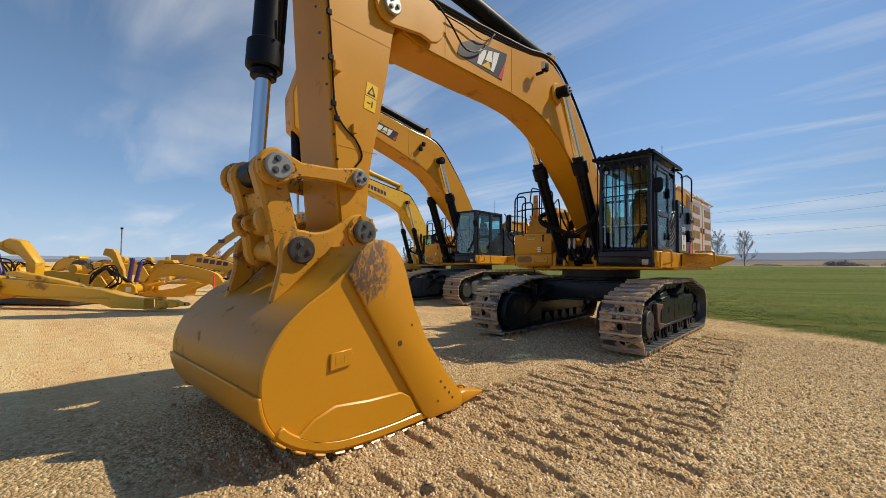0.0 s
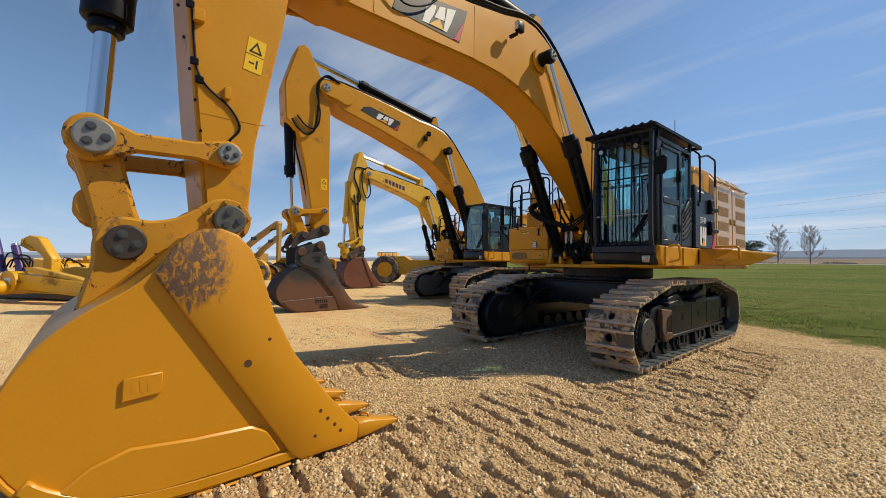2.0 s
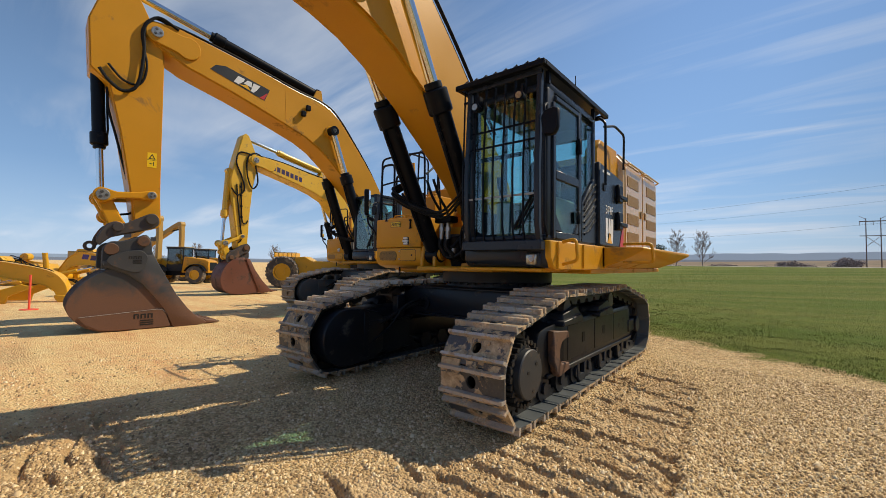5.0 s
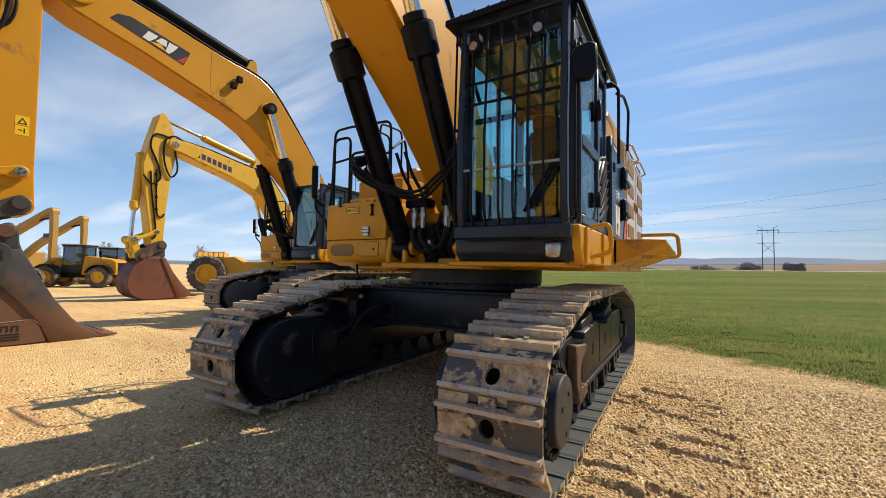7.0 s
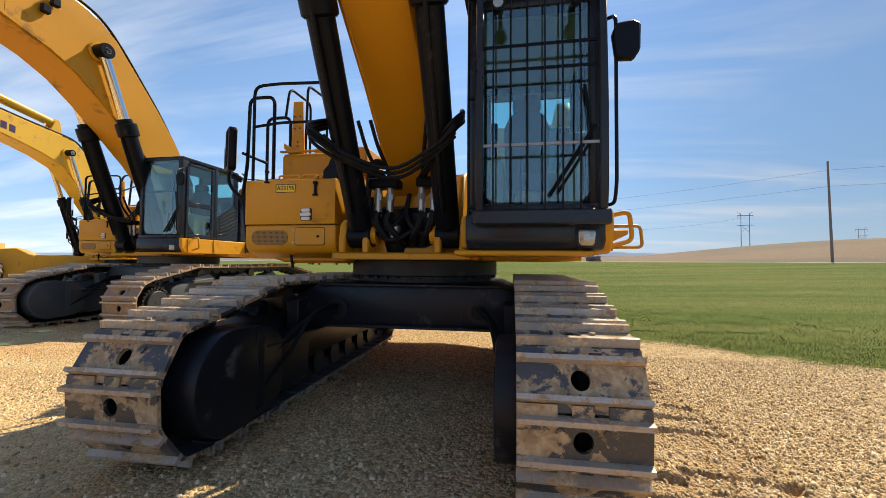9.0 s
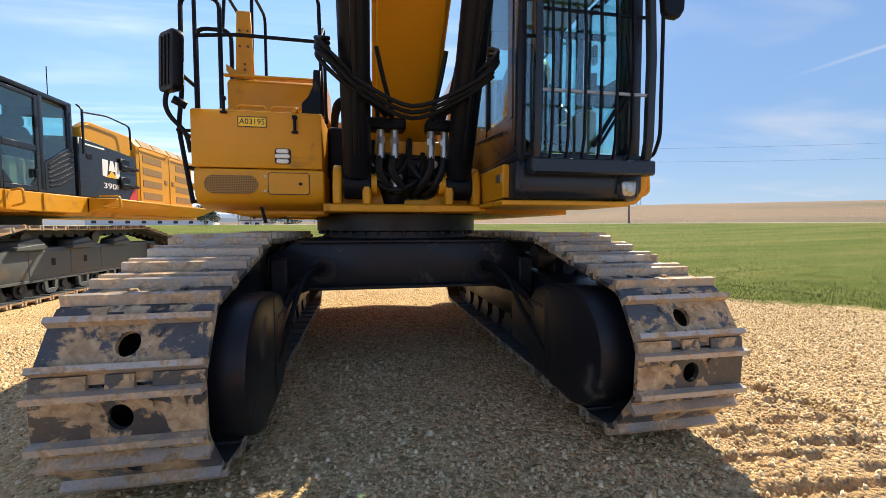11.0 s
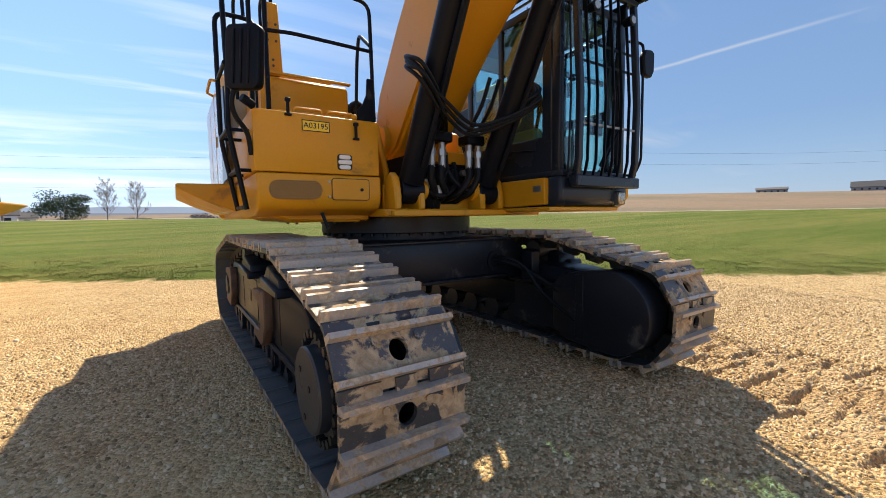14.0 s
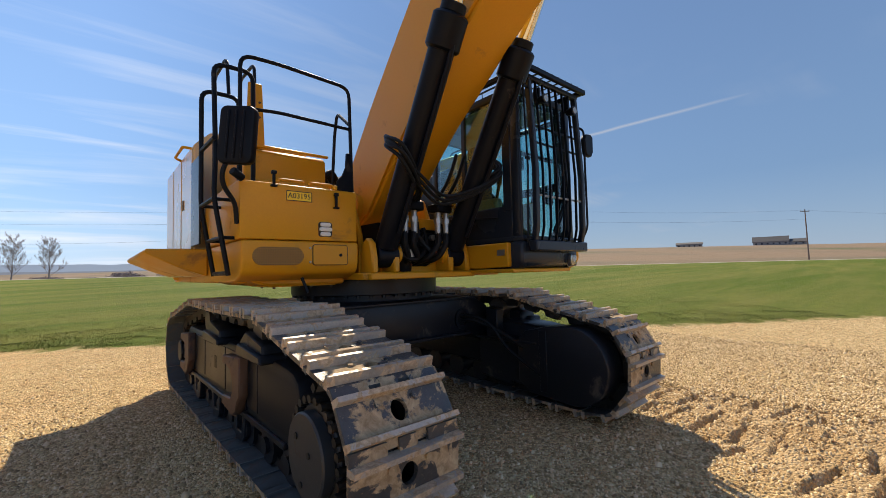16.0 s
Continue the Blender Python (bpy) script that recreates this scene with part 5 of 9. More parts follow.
    pipe("hand_rail", V((-0.73, -0.94, 2.92), (-0.73, -0.70, 3.10), (-0.73, -0.64, 2.90), (-0.73, -0.56, 2.28)), 0.016 * s, BLACK, root, 0.06)
    pipe("hand_rail", V((-1.66, 0.15, 2.6), (-1.66, 0.15, 3.52), (-1.66, -0.36, 3.52), (-1.66, -0.44, 3.12)), 0.016 * s, BLACK, root, 0.10)
    pipe("hand_rail", V((-1.42, 0.15, 2.6), (-1.42, 0.15, 3.56), (-1.42, -0.36, 3.54), (-1.42, -0.40, 2.66)), 0.016 * s, BLACK, root, 0.10)
    part("rail_foot", prism(nb(), PP([(-0.885, 2.25), (-0.885, 2.34), (-0.83, 2.40), (-0.795, 2.48), (-0.785, 2.62), (-0.725, 2.62), (-0.725, 2.25)]), *P(-1.0, -0.97), "y"), BLACK, root, "black gusset at the rail's foot", 0.006)
    # left mirror on its arm
    mt_ = Matrix.Translation(Vector((-1.77, by - 0.16, 2.53)) * s) @ Matrix.Rotation(radians(-46), 4, "Z") @ Matrix.Rotation(radians(5), 4, "Y")
    bm = prism(nb(), PP(rounded_rect(-0.135, 0.135, -0.215, 0.215, 0.05)), *P(-0.045, 0.03), "y")
    bm.transform(mt_)
    mirror_ = part("mirror", bm, BLACK, root, "large black mirror on a bent arm", 0.016, 2)
    bm = prism(nb(), PP(rounded_rect(-0.118, 0.118, -0.198, 0.198, 0.04)), *P(0.030, 0.034), "y")
    bm.transform(mt_)
    part("mirror_glass", bm, MIRROR, mirror_, "mirror glass")
    for dx_ in (-0.06, 0.0, 0.06):
        bm = box(nb(), *P(dx_ - 0.008, dx_ + 0.008, -0.053, -0.044, -0.18, 0.18))
        bm.transform(mt_)
        part("housing_rib", bm, BLACK, mirror_, "", 0.003)
    part("mirror_clamp", cyl(nb(), P(-1.80, by - 0.10, 2.28), P(-1.72, by - 0.06, 2.24), 0.032 * s, 12), BLACK, mirror_, "", 0.004)
    hose("mirror_arm", V((-1.735, by + 0.03, 1.90), (-1.76, by, 2.05), (-1.84, by - 0.05, 2.16), (-1.86, by - 0.08, 2.26), (-1.82, by - 0.10, 2.42), (-1.80, by - 0.12, 2.74)), 0.018 * s, root, BLACK)
    part("drain_hose", tube(nb(), V((-1.22, -1.0, 1.47), (-1.18, -1.03, 1.34)), 0.014 * s), BLACK, root)


def knob_pin(name, parent, x, side, y, z, r, length, material, bolts=True):
    """A pin end with a round cap and three bolts."""
    bm = cyl(nb(), (x, y, z), (x + side * length, y, z), r, 28)
    p = part(name, bm, material, parent, "", 0.012)
    if bolts:
        for k in range(3):
            a = radians(90 + 120 * k + 20)
            c = (y + 0.5 * r * math.cos(a), z + 0.5 * r * math.sin(a))
            bm = cyl(nb(), (x + side * length, *c), (x + side * (length + 0.004), *c), r * 0.26, 14)
            cyl(bm, (x + side * length, *c), (x + side * (length + 0.020), *c), r * 0.17, 6)
            part("bolt_head", bm, BOLT, p)
    return p


def cylinder(root, x, a, b, cap, r, rod, gland=1.25, chrome=True, body=None):
    """A hydraulic cylinder: barrel from a towards b up to the length cap, then the rod to b. a, b: (y, z)."""
    a, b = Vector((x, *a)), Vector((x, *b))
    d = (b - a).normalized()
    bm = cyl(nb(), a + d * 0.10, a + d * cap, r, 24)
    c = part("cylinder", bm, body or BLACK, root, "hydraulic cylinder", 0.01)
    bm = cyl(nb(), a + d * (cap - 0.26), a + d * (cap + 0.02), r * gland, 24)
    part("gland", bm, body or BLACK, c, "", 0.02)
    bm = cyl(nb(), a + d * (cap + 0.02), a + d * (cap + 0.10), r * 0.92, 20)
    part("gland", bm, body or BLACK, c, "", 0.01)
    part("rod", cyl(nb(), a + d * cap, b - d * 0.05, rod, 20), CHROME if chrome else body, c, "polished chrome rod")
    part("eye", cyl(nb(), a + Vector((-r, 0, 0)), a + Vector((r, 0, 0)), r * 1.05, 20), body or BLACK, c, "", 0.01)
    part("eye", cyl(nb(), b + Vector((-r, 0, 0)), b + Vector((r, 0, 0)), r * 0.95, 20), body or BLACK, c, "", 0.01)
    side = Vector((1, 0, 0)).cross(d)
    off = side * (r + 0.03)
    part("pipe", tube(nb(), [a + d * 0.3 + off, a + d * (cap - 0.35) + off, a + d * (cap - 0.2) + off * 0.9], 0.022, 8), body or BLACK, c)
    return c


def plate_link(bm, a, b, ra, rb, x0, x1, waist=0.75):
    """A flat link bar with round ends."""
    a, b = Vector(a), Vector(b)
    d = (b - a).normalized()
    n_ = Vector((-d.y, d.x))
    ang = math.atan2(d.y, d.x)
    pts = []
    for k in range(9):
        t = ang + math.pi / 2 + math.pi * k / 8
        pts.append((a.x + ra * math.cos(t), a.y + ra * math.sin(t)))
    w = min(ra, rb) * waist
    pts += [tuple(a.lerp(b, 0.28) - n_ * w), tuple(a.lerp(b, 0.72) - n_ * w)]
    for k in range(9):
        t = ang - math.pi / 2 + math.pi * k / 8
        pts.append((b.x + rb * math.cos(t), b.y + rb * math.sin(t)))
    pts += [tuple(a.lerp(b, 0.72) + n_ * w), tuple(a.lerp(b, 0.28) + n_ * w)]
    return prism(bm, pts, x0, x1)


def boom_arm(root, loc, g, paint, worn):
    """Boom, arm, linkage and cylinders. g holds outlines in world (y, z)."""
    L = lambda q: [(y - loc[1], z) for y, z in q]
    T = lambda q: (q[0] - loc[1], q[1])
    w, aw = g["boom_half"], g["arm_half"]
    mw = max(w, aw)
    outline = L(g["boom_top"]) + L(g["boom_bottom"])[::-1]
    bm = prism(nb(), outline, -w + 0.03, w - 0.03)
    b = part("boom", bm, paint, root, "bent yellow box-section boom", 0.012)
    for side in (1, -1):     # side plates stand proud of the top and bottom flanges' edges
        bm = prism(nb(), offset_outline(outline, 0.035), *sorted((side * (w - 0.03), side * w)))
        part("side_plate", bm, paint, b)
    n_ = T(g["boom_nose"])
    foot = T(g["boom_foot"])
    for side in (1, -1):
        bm = plate_link(nb(), n_, T(g["nose_root"]), g["nose_r"], g["nose_r"] * 1.25, *sorted((side * (mw + 0.006), side * (mw + 0.055))), 1.0)
        part("nose_plate", bm, paint, b, "", 0.015)
        knob_pin("pin", root, side * (mw + 0.055), side, *n_, g["nose_r"] * 0.55, 0.05, STEEL)
        bm = hoop(nb(), T(g["cyl_pin"]), 0.02, 0.19, *sorted((side * w, side * (w + 0.05))), 28)
        part("pin_boss", bm, paint, b, "", 0.02)
        cyl(bm := nb(), (side * (w + 0.02), *T(g["cyl_pin"])), (side * (w + 0.25), *T(g["cyl_pin"])), 0.10, 24)
        part("cylinder_eye", bm, BLACK, root, "", 0.02)
        knob_pin("pin", root, side * (w + 0.25), side, *T(g["cyl_pin"]), 0.075, 0.03, PINCAP)
    cyl(bm := nb(), (-w - 0.06, *foot), (w + 0.06, *foot), 0.16, 24)
    part("foot_pin", bm, paint, root, "", 0.01)
    # seams
    for (y, z0, z1) in g["seams"]:
        for side in (1, -1):
            part("weld_seam", box(nb(), *sorted((side * w, side * (w + 0.004))), y - loc[1] - 0.006, y - loc[1] + 0.006, z0, z1), paint, b)
    # arm
    a_out = L(g["arm"])
    bm = prism(nb(), a_out, -aw + 0.03, aw - 0.03)
    arm = part("arm", bm, paint, root, "tapering yellow box-section arm", 0.012)
    for side in (1, -1):
        bm = prism(nb(), offset_outline(a_out, 0.03), *sorted((side * (aw - 0.03), side * aw)))
        part("side_plate", bm, paint, arm)
    # boom cylinders
    for side in (1, -1):
        cylinder(root, side * (w + 0.13), T(g["cyl_foot"]), T(g["cyl_pin"]), g["cyl_cap"], g["cyl_r"], g["cyl_r"] * 0.62, 1.30)
    # arm cylinder on top of the boom, bucket cylinder in front of the arm
    cylinder(root, 0.0, T(g["acyl_foot"]), T(g["acyl_end"]), g["acyl_cap"], g.get("top_r", g["cyl_r"]) * 1.05, g["cyl_r"] * 0.6, 1.2, body=g.get("cyl_paint"))
    bp = T(g["acyl_foot"])
    for side in (1, -1):
        bm = prism(nb(), [(bp[0] - 0.28, bp[1] - 0.42), (bp[0] - 0.08, bp[1] + 0.06), (bp[0] + 0.08, bp[1] + 0.10), (bp[0] + 0.18, bp[1] - 0.5)], *sorted((side * 0.14, side * 0.19)))
        part("cylinder_bracket", bm, paint, b, "", 0.01)
    cylinder(root, 0.0, T(g["bcyl_top"]), T(g["link1"]), g["bcyl_cap"], g.get("top_r", g["cyl_r"]), g.get("top_r", g["cyl_r"]) * 0.55, 1.3, body=g.get("cyl_paint"))
    # idler links and bucket link
    l1, l2, k1, k2 = T(g["link1"]), T(g["link2"]), T(g["pin1"]), T(g["pin2"])
    for side in (1, -1):
        bm = plate_link(nb(), l1, l2, 0.17 * g["ls"], 0.115 * g["ls"], *sorted((side * (aw + 0.02), side * (aw + 0.10))), 0.62)
        part("idler_link", bm, worn, root, "flat yellow idler link", 0.02)
        knob_pin("pin", root, side * (aw + 0.10), side, *l2, 0.085 * g["ls"], 0.05, PINCAP)
        knob_pin("pin", root, side * (aw + 0.10), side, *l1, 0.12 * g["ls"], 0.05, PINCAP)
        bm = plate_link(nb(), l1, k1, 0.15 * g["ls"], 0.16 * g["ls"], *sorted((side * (aw - 0.18), side * (aw - 0.02))), 0.90)
        part("bucket_link", bm, worn, root, "worn yellow bucket link with chipped paint", 0.03)
    bm = prism(nb(), [tuple(Vector(l1).lerp(Vector(k1), 0.25) + Vector((-0.08, 0))), tuple(Vector(l1).lerp(Vector(k1), 0.25) + Vector((0.06, 0))), tuple(Vector(l1).lerp(Vector(k1), 0.8) + Vector((0.06, 0))), tuple(Vector(l1).lerp(Vector(k1), 0.8) + Vector((-0.08, 0)))], -aw + 0.18, aw - 0.18)
    part("bucket_link", bm, worn, root, "", 0.02)
    down_ = (Vector(k1) - Vector(l1)).normalized()
    out_ = Vector((down_.y, -down_.x))      # square to the link, away from the arm
    out_ = out_ if out_.x < 0 else -out_
    mid_ = Vector(l1).lerp(Vector(k1), 0.60) + out_ * 0.10
    for side in (1, -1):      # rounded stop lugs on the back of the link
        bump = [tuple(mid_ + 0.135 * (down_ * math.cos(radians(a)) + out_ * math.sin(radians(a)) * 0.85)) for a in range(0, 181, 20)]
        part("stop_lug", prism(nb(), bump, *sorted((side * (aw - 0.16), side * (aw - 0.06)))), worn, root, "", 0.02)
    ey = mid_ + out_ * 0.05
    part("lifting_eye", hoop(nb(), (ey.x, ey.y), 0.03, 0.075, -0.04, 0.04, 20), worn, root, "", 0.01)
    part("cross_pin", cyl(nb(), (-aw, *k1), (aw, *k1), 0.11, 20), worn, root, "", 0.01)
    part("cross_pin", cyl(nb(), (-aw - 0.02, *k2), (aw + 0.02, *k2), 0.16, 24), worn, root, "", 0.01)
    return b, arm


def arc_pts(pts, steps=4):
    return [(v.x, v.y) for v in rounded([(*p, 0) for p in pts], steps)]


def bucket(root, loc, g):
    """A digging bucket: curved shell, side plates, hinge ears, lip and teeth. Outlines in world (y, z)."""
    L = lambda q: [(y - loc[1], z) for y, z in q]
    hw, mat = g["half"], g["paint"]
    shell = arc_pts(L(g["shell"]), 4)      # from the hinge plate over the back and along the floor to the lip
    v = [Vector(p) for p in shell]
    inner = []
    for i in range(len(v)):
        d = (v[min(i + 1, len(v) - 1)] - v[max(i - 1, 0)]).normalized()
        inner.append(tuple(v[i] + Vector((-d.y, d.x)) * 0.035 * g["turn"]))
    bm = prism(nb(), shell + inner[::-1], -hw + 0.02, hw - 0.02)
    body = part("bucket", bm, g.get("shell_paint", mat), root, g["label"])
    if "heel" in g:
        a_, b_ = (int(len(v) * f) for f in g["heel"])
        low_ = v[a_:b_]
        nrm_ = [Vector((-d.y, d.x)) * g["turn"] for d in ((low_[min(i + 1, len(low_) - 1)] - low_[max(i - 1, 0)]).normalized() for i in range(len(low_)))]
        part("heel_plate", prism(nb(), [tuple(p - n_ * 0.026) for p, n_ in zip(low_, nrm_)] + [tuple(p + n_ * 0.004) for p, n_ in zip(low_, nrm_)][::-1], -hw - 0.012, hw + 0.012), mat, body, "thick wear plate round the bucket's heel", 0.008)
    side_prof = shell + L(g["mouth"])
    for side in (1, -1):
        bm = prism(nb(), side_prof, *sorted((side * (hw - 0.045), side * hw)))
        part("side_wall", bm, mat, body, "", 0.012)
        bm = prism(nb(), L(g["cheek"]), *sorted((side * hw, side * (hw + 0.045))))
        part("cheek_plate", bm, g.get("cheek_paint", mat), body, g.get("cheek_label", ""), 0.02, 2)
        if "wear" in g:
            bm = prism(nb(), L(g["wear"]), *sorted((side * (hw + 0.001), side * (hw + 0.03))))
            part("wear_plate", bm, mat, body, "", 0.012)
        if "plug" in g:
            y, z, w_, h_ = g["plug"]
            bm = prism(nb(), L([(y - w_, z - h_), (y + w_ * 0.95, z - h_ * 0.72), (y + w_, z + h_), (y - w_ * 0.95, z + h_ * 0.8)]), *sorted((side * hw, side * (hw + 0.02))))
            plate = part("cast_plate", bm, mat, body, "raised maker's plate", 0.006)
            for k in range(3):
                yy = y - loc[1] - 0.055 + 0.04 * k
                part("emblem_block", box(nb(), *sorted((side * (hw + 0.018), side * (hw + 0.0215))), yy, yy + 0.028, z - 0.03, z + 0.035), mat, plate)
        # bolt holes are thin rusty discs with the inner shade in their colour
        for y, z, r in g.get("holes", ()):
            bm = cyl(nb(), (side * (hw + 0.040), y - loc[1], z), (side * (hw + 0.047), y - loc[1], z), r, 14)
            part("bolt_hole", bm, HOLE, body, "bolt hole drawn as a dark disc")
    if "scallop" in g:      # wear lugs along the lower side edge
        lug = shell[int(len(shell) * g["scallop"][0]):int(len(shell) * g["scallop"][1])]
        for side in (1, -1):
            strip = nb()
            pts = [Vector(p) for p in lug]
            nin = []
            for i in range(len(pts)):
                d = (pts[min(i + 1, len(pts) - 1)] - pts[max(i - 1, 0)]).normalized()
                nin.append(Vector((-d.y, d.x)) * g["turn"])
            prism(strip, [tuple(p - n_ * 0.006) for p, n_ in zip(pts, nin)] + [tuple(p + n_ * 0.07) for p, n_ in zip(pts, nin)][::-1], *sorted((side * (hw - 0.05), side * (hw + 0.03))))
            part("edge_guard", strip, mat, body, "", 0.01)
            d0, want = 0.0, 0.08
            for i in range(len(pts) - 1):
                seg = (pts[i + 1] - pts[i]).length
                while want < d0 + seg:
                    q = pts[i].lerp(pts[i + 1], (want - d0) / seg)
                    d = (pts[i + 1] - pts[i]).normalized()
                    n_ = nin[i]
                    prof = [tuple(q - d * 0.055 - n_ * 0.02), tuple(q + d * 0.055 - n_ * 0.02), tuple(q + d * 0.045 - n_ * 0.042), tuple(q - d * 0.045 - n_ * 0.042)]
                    part("wear_lug", prism(nb(), prof, *sorted((side * (hw - 0.06), side * (hw + 0.035)))), mat, body, "", 0.012)
                    want += 0.17
                d0 += seg
    # hinge ears
    for x in g["ears_x"]:
        for side in (1, -1):
            bm = prism(nb(), arc_pts(L(g["ear"]), 3), *sorted((side * x, side * (x + 0.07))))
            part("hinge_ear", bm, g.get("ear_paint", mat), body, "", 0.02)
    part("top_tube", prism(nb(), L(g["top"]), -hw + 0.03, hw - 0.03), mat, body, "", 0.03, 2)
    # lip and teeth
    (ly, lz), n_t = L([g["lip"]])[0], g["teeth"]
    part("lip", prism(nb(), [(ly - 0.45, lz - 0.035), (ly - 0.45, lz + 0.035), (ly - 0.05, lz + 0.03), (ly, lz), (ly - 0.05, lz - 0.035)], -hw, hw), mat, body, "", 0.008)
    for k in range(n_t):
        x = -hw + 0.09 + (2 * hw - 0.18) * k / (n_t - 1)
        t = g["tooth"]
        bm = prism(nb(), [(ly - 0.22, lz + 0.075 * t), (ly - 0.02, lz + 0.085 * t), (ly + 0.10 * t, lz + 0.05 * t), (ly + 0.10 * t, lz - 0.05 * t), (ly - 0.2, lz - 0.055)], x - 0.075 * t, x + 0.075 * t)
        ad = part("tooth_adapter", bm, mat, body, "", 0.015, 2)
        bm = nb()
        rows = []
        for f, hh, ww, dz in ((0.07, 0.066, 0.080, 0.0), (0.09, 0.084, 0.090, 0.0), (0.19, 0.080, 0.086, 0.002), (0.30, 0.058, 0.076, -0.004), (0.42, 0.036, 0.066, -0.012), (0.52, 0.017, 0.056, -0.022)):
            y, z = ly + f * t, lz + dz * t
            rows.append([bm.verts.new((x + a * ww * t, y, z + b * hh * t)) for a, b in ((-1, -0.7), (-0.55, -1), (0.55, -1), (1, -0.7), (1, 0.7), (0.5, 1), (-0.5, 1), (-1, 0.7))])
        for p, q in zip(rows, rows[1:]):
            for i in range(8):
                bm.faces.new((p[i], p[(i + 1) % 8], q[(i + 1) % 8], q[i]))
        bm.faces.new(rows[0])
        bm.faces.new(rows[-1][::-1])
        part("tooth_tip", bm, mat, ad, "pointed digging tooth tip", 0.006, 1, 50)
        part("tooth_lug", tube(nb(), rounded([(x - 0.03 * t, ly + 0.16 * t, lz + 0.07 * t), (x - 0.02 * t, ly + 0.17 * t, lz + 0.105 * t), (x + 0.02 * t, ly + 0.21 * t, lz + 0.105 * t), (x + 0.03 * t, ly + 0.22 * t, lz + 0.06 * t)], 3), 0.012 * t, 6), mat, ad)
    return body


def boom_logo(root, loc, quad, x, sign=1):
    """Dark slanted badge with plain white blocks, a yellow wedge and a red edge. quad: world (y, z) outline."""
    q = [(y - loc[1], z) for y, z in quad]
    b = part("badge", prism(nb(), q, x, x + 0.005), DECAL, root, "dark grey badge with white blocks and red edge")
    # corners in order: lower left, upper left, upper right, lower right
    A, B, C, D = Vector(q[0]), Vector(q[1]), Vector(q[-2]), Vector(q[-1])
    def at(u, v):
        return tuple(A.lerp(D, u).lerp(B.lerp(C, u), v))
    part("red_edge", prism(nb(), [at(0.90, 0.02), at(0.985, 0.66), at(0.99, 0.60), at(0.985, 0.03)], x + 0.005, x + 0.009), RED, b)
    blocks = ([(0.40, 0.12), (0.40, 0.94), (0.53, 0.94), (0.53, 0.62), (0.49, 0.12)],
              [(0.545, 0.46), (0.58, 0.94), (0.66, 0.94), (0.695, 0.46)],
              [(0.69, 0.94), (0.82, 0.94), (0.80, 0.45), (0.77, 0.12), (0.715, 0.12)])
    for p in blocks:
        part("emblem_block", prism(nb(), [at(*c) for c in p], x + 0.005, x + 0.009), WHITE, b)
    part("emblem_wedge", prism(nb(), [at(0.495, 0.12), at(0.62, 0.46), at(0.72, 0.12)], x + 0.009, x + 0.012), DYELLOW, b)
    return b


def warning_label(root, x, y, z, w, h, lean=0.0):
    m = Matrix.Rotation(radians(lean), 2)
    def q(pts):
        return [tuple(Vector((y, z)) + m @ Vector(p)) for p in pts]
    b = part("warning_label", prism(nb(), q([(-w, -h), (w, -h), (w, h), (-w, h)]), x, x + 0.003), SIGN, root, "yellow warning label with black triangle")
    part("triangle", prism(nb(), q([(-0.72 * w, 0.16 * h), (-0.5 * w, 0.16 * h), (0, 0.66 * h), (0, 0.86 * h)]), x + 0.003, x + 0.005), INK, b)
    part("triangle", prism(nb(), q([(0.72 * w, 0.16 * h), (0.5 * w, 0.16 * h), (0, 0.66 * h), (0, 0.86 * h)]), x + 0.003, x + 0.005), INK, b)
    part("triangle", prism(nb(), q([(-0.72 * w, 0.14 * h), (0.72 * w, 0.14 * h), (0.62 * w, 0.24 * h), (-0.62 * w, 0.24 * h)]), x + 0.003, x + 0.005), INK, b)
    part("label_bar", prism(nb(), q([(-w, -0.02 * h), (w, -0.02 * h), (w, 0.02 * h), (-w, 0.02 * h)]), x + 0.003, x + 0.004), INK, b)
    part("label_bar", prism(nb(), q([(-0.55 * w, -0.54 * h), (0.05 * w, -0.54 * h), (0.05 * w, -0.44 * h), (-0.55 * w, -0.44 * h)]), x + 0.003, x + 0.004), INK, b)
    part("label_bar", prism(nb(), q([(0.22 * w, -0.75 * h), (0.42 * w, -0.75 * h), (0.42 * w, -0.25 * h), (0.22 * w, -0.25 * h)]), x + 0.003, x + 0.004), INK, b)


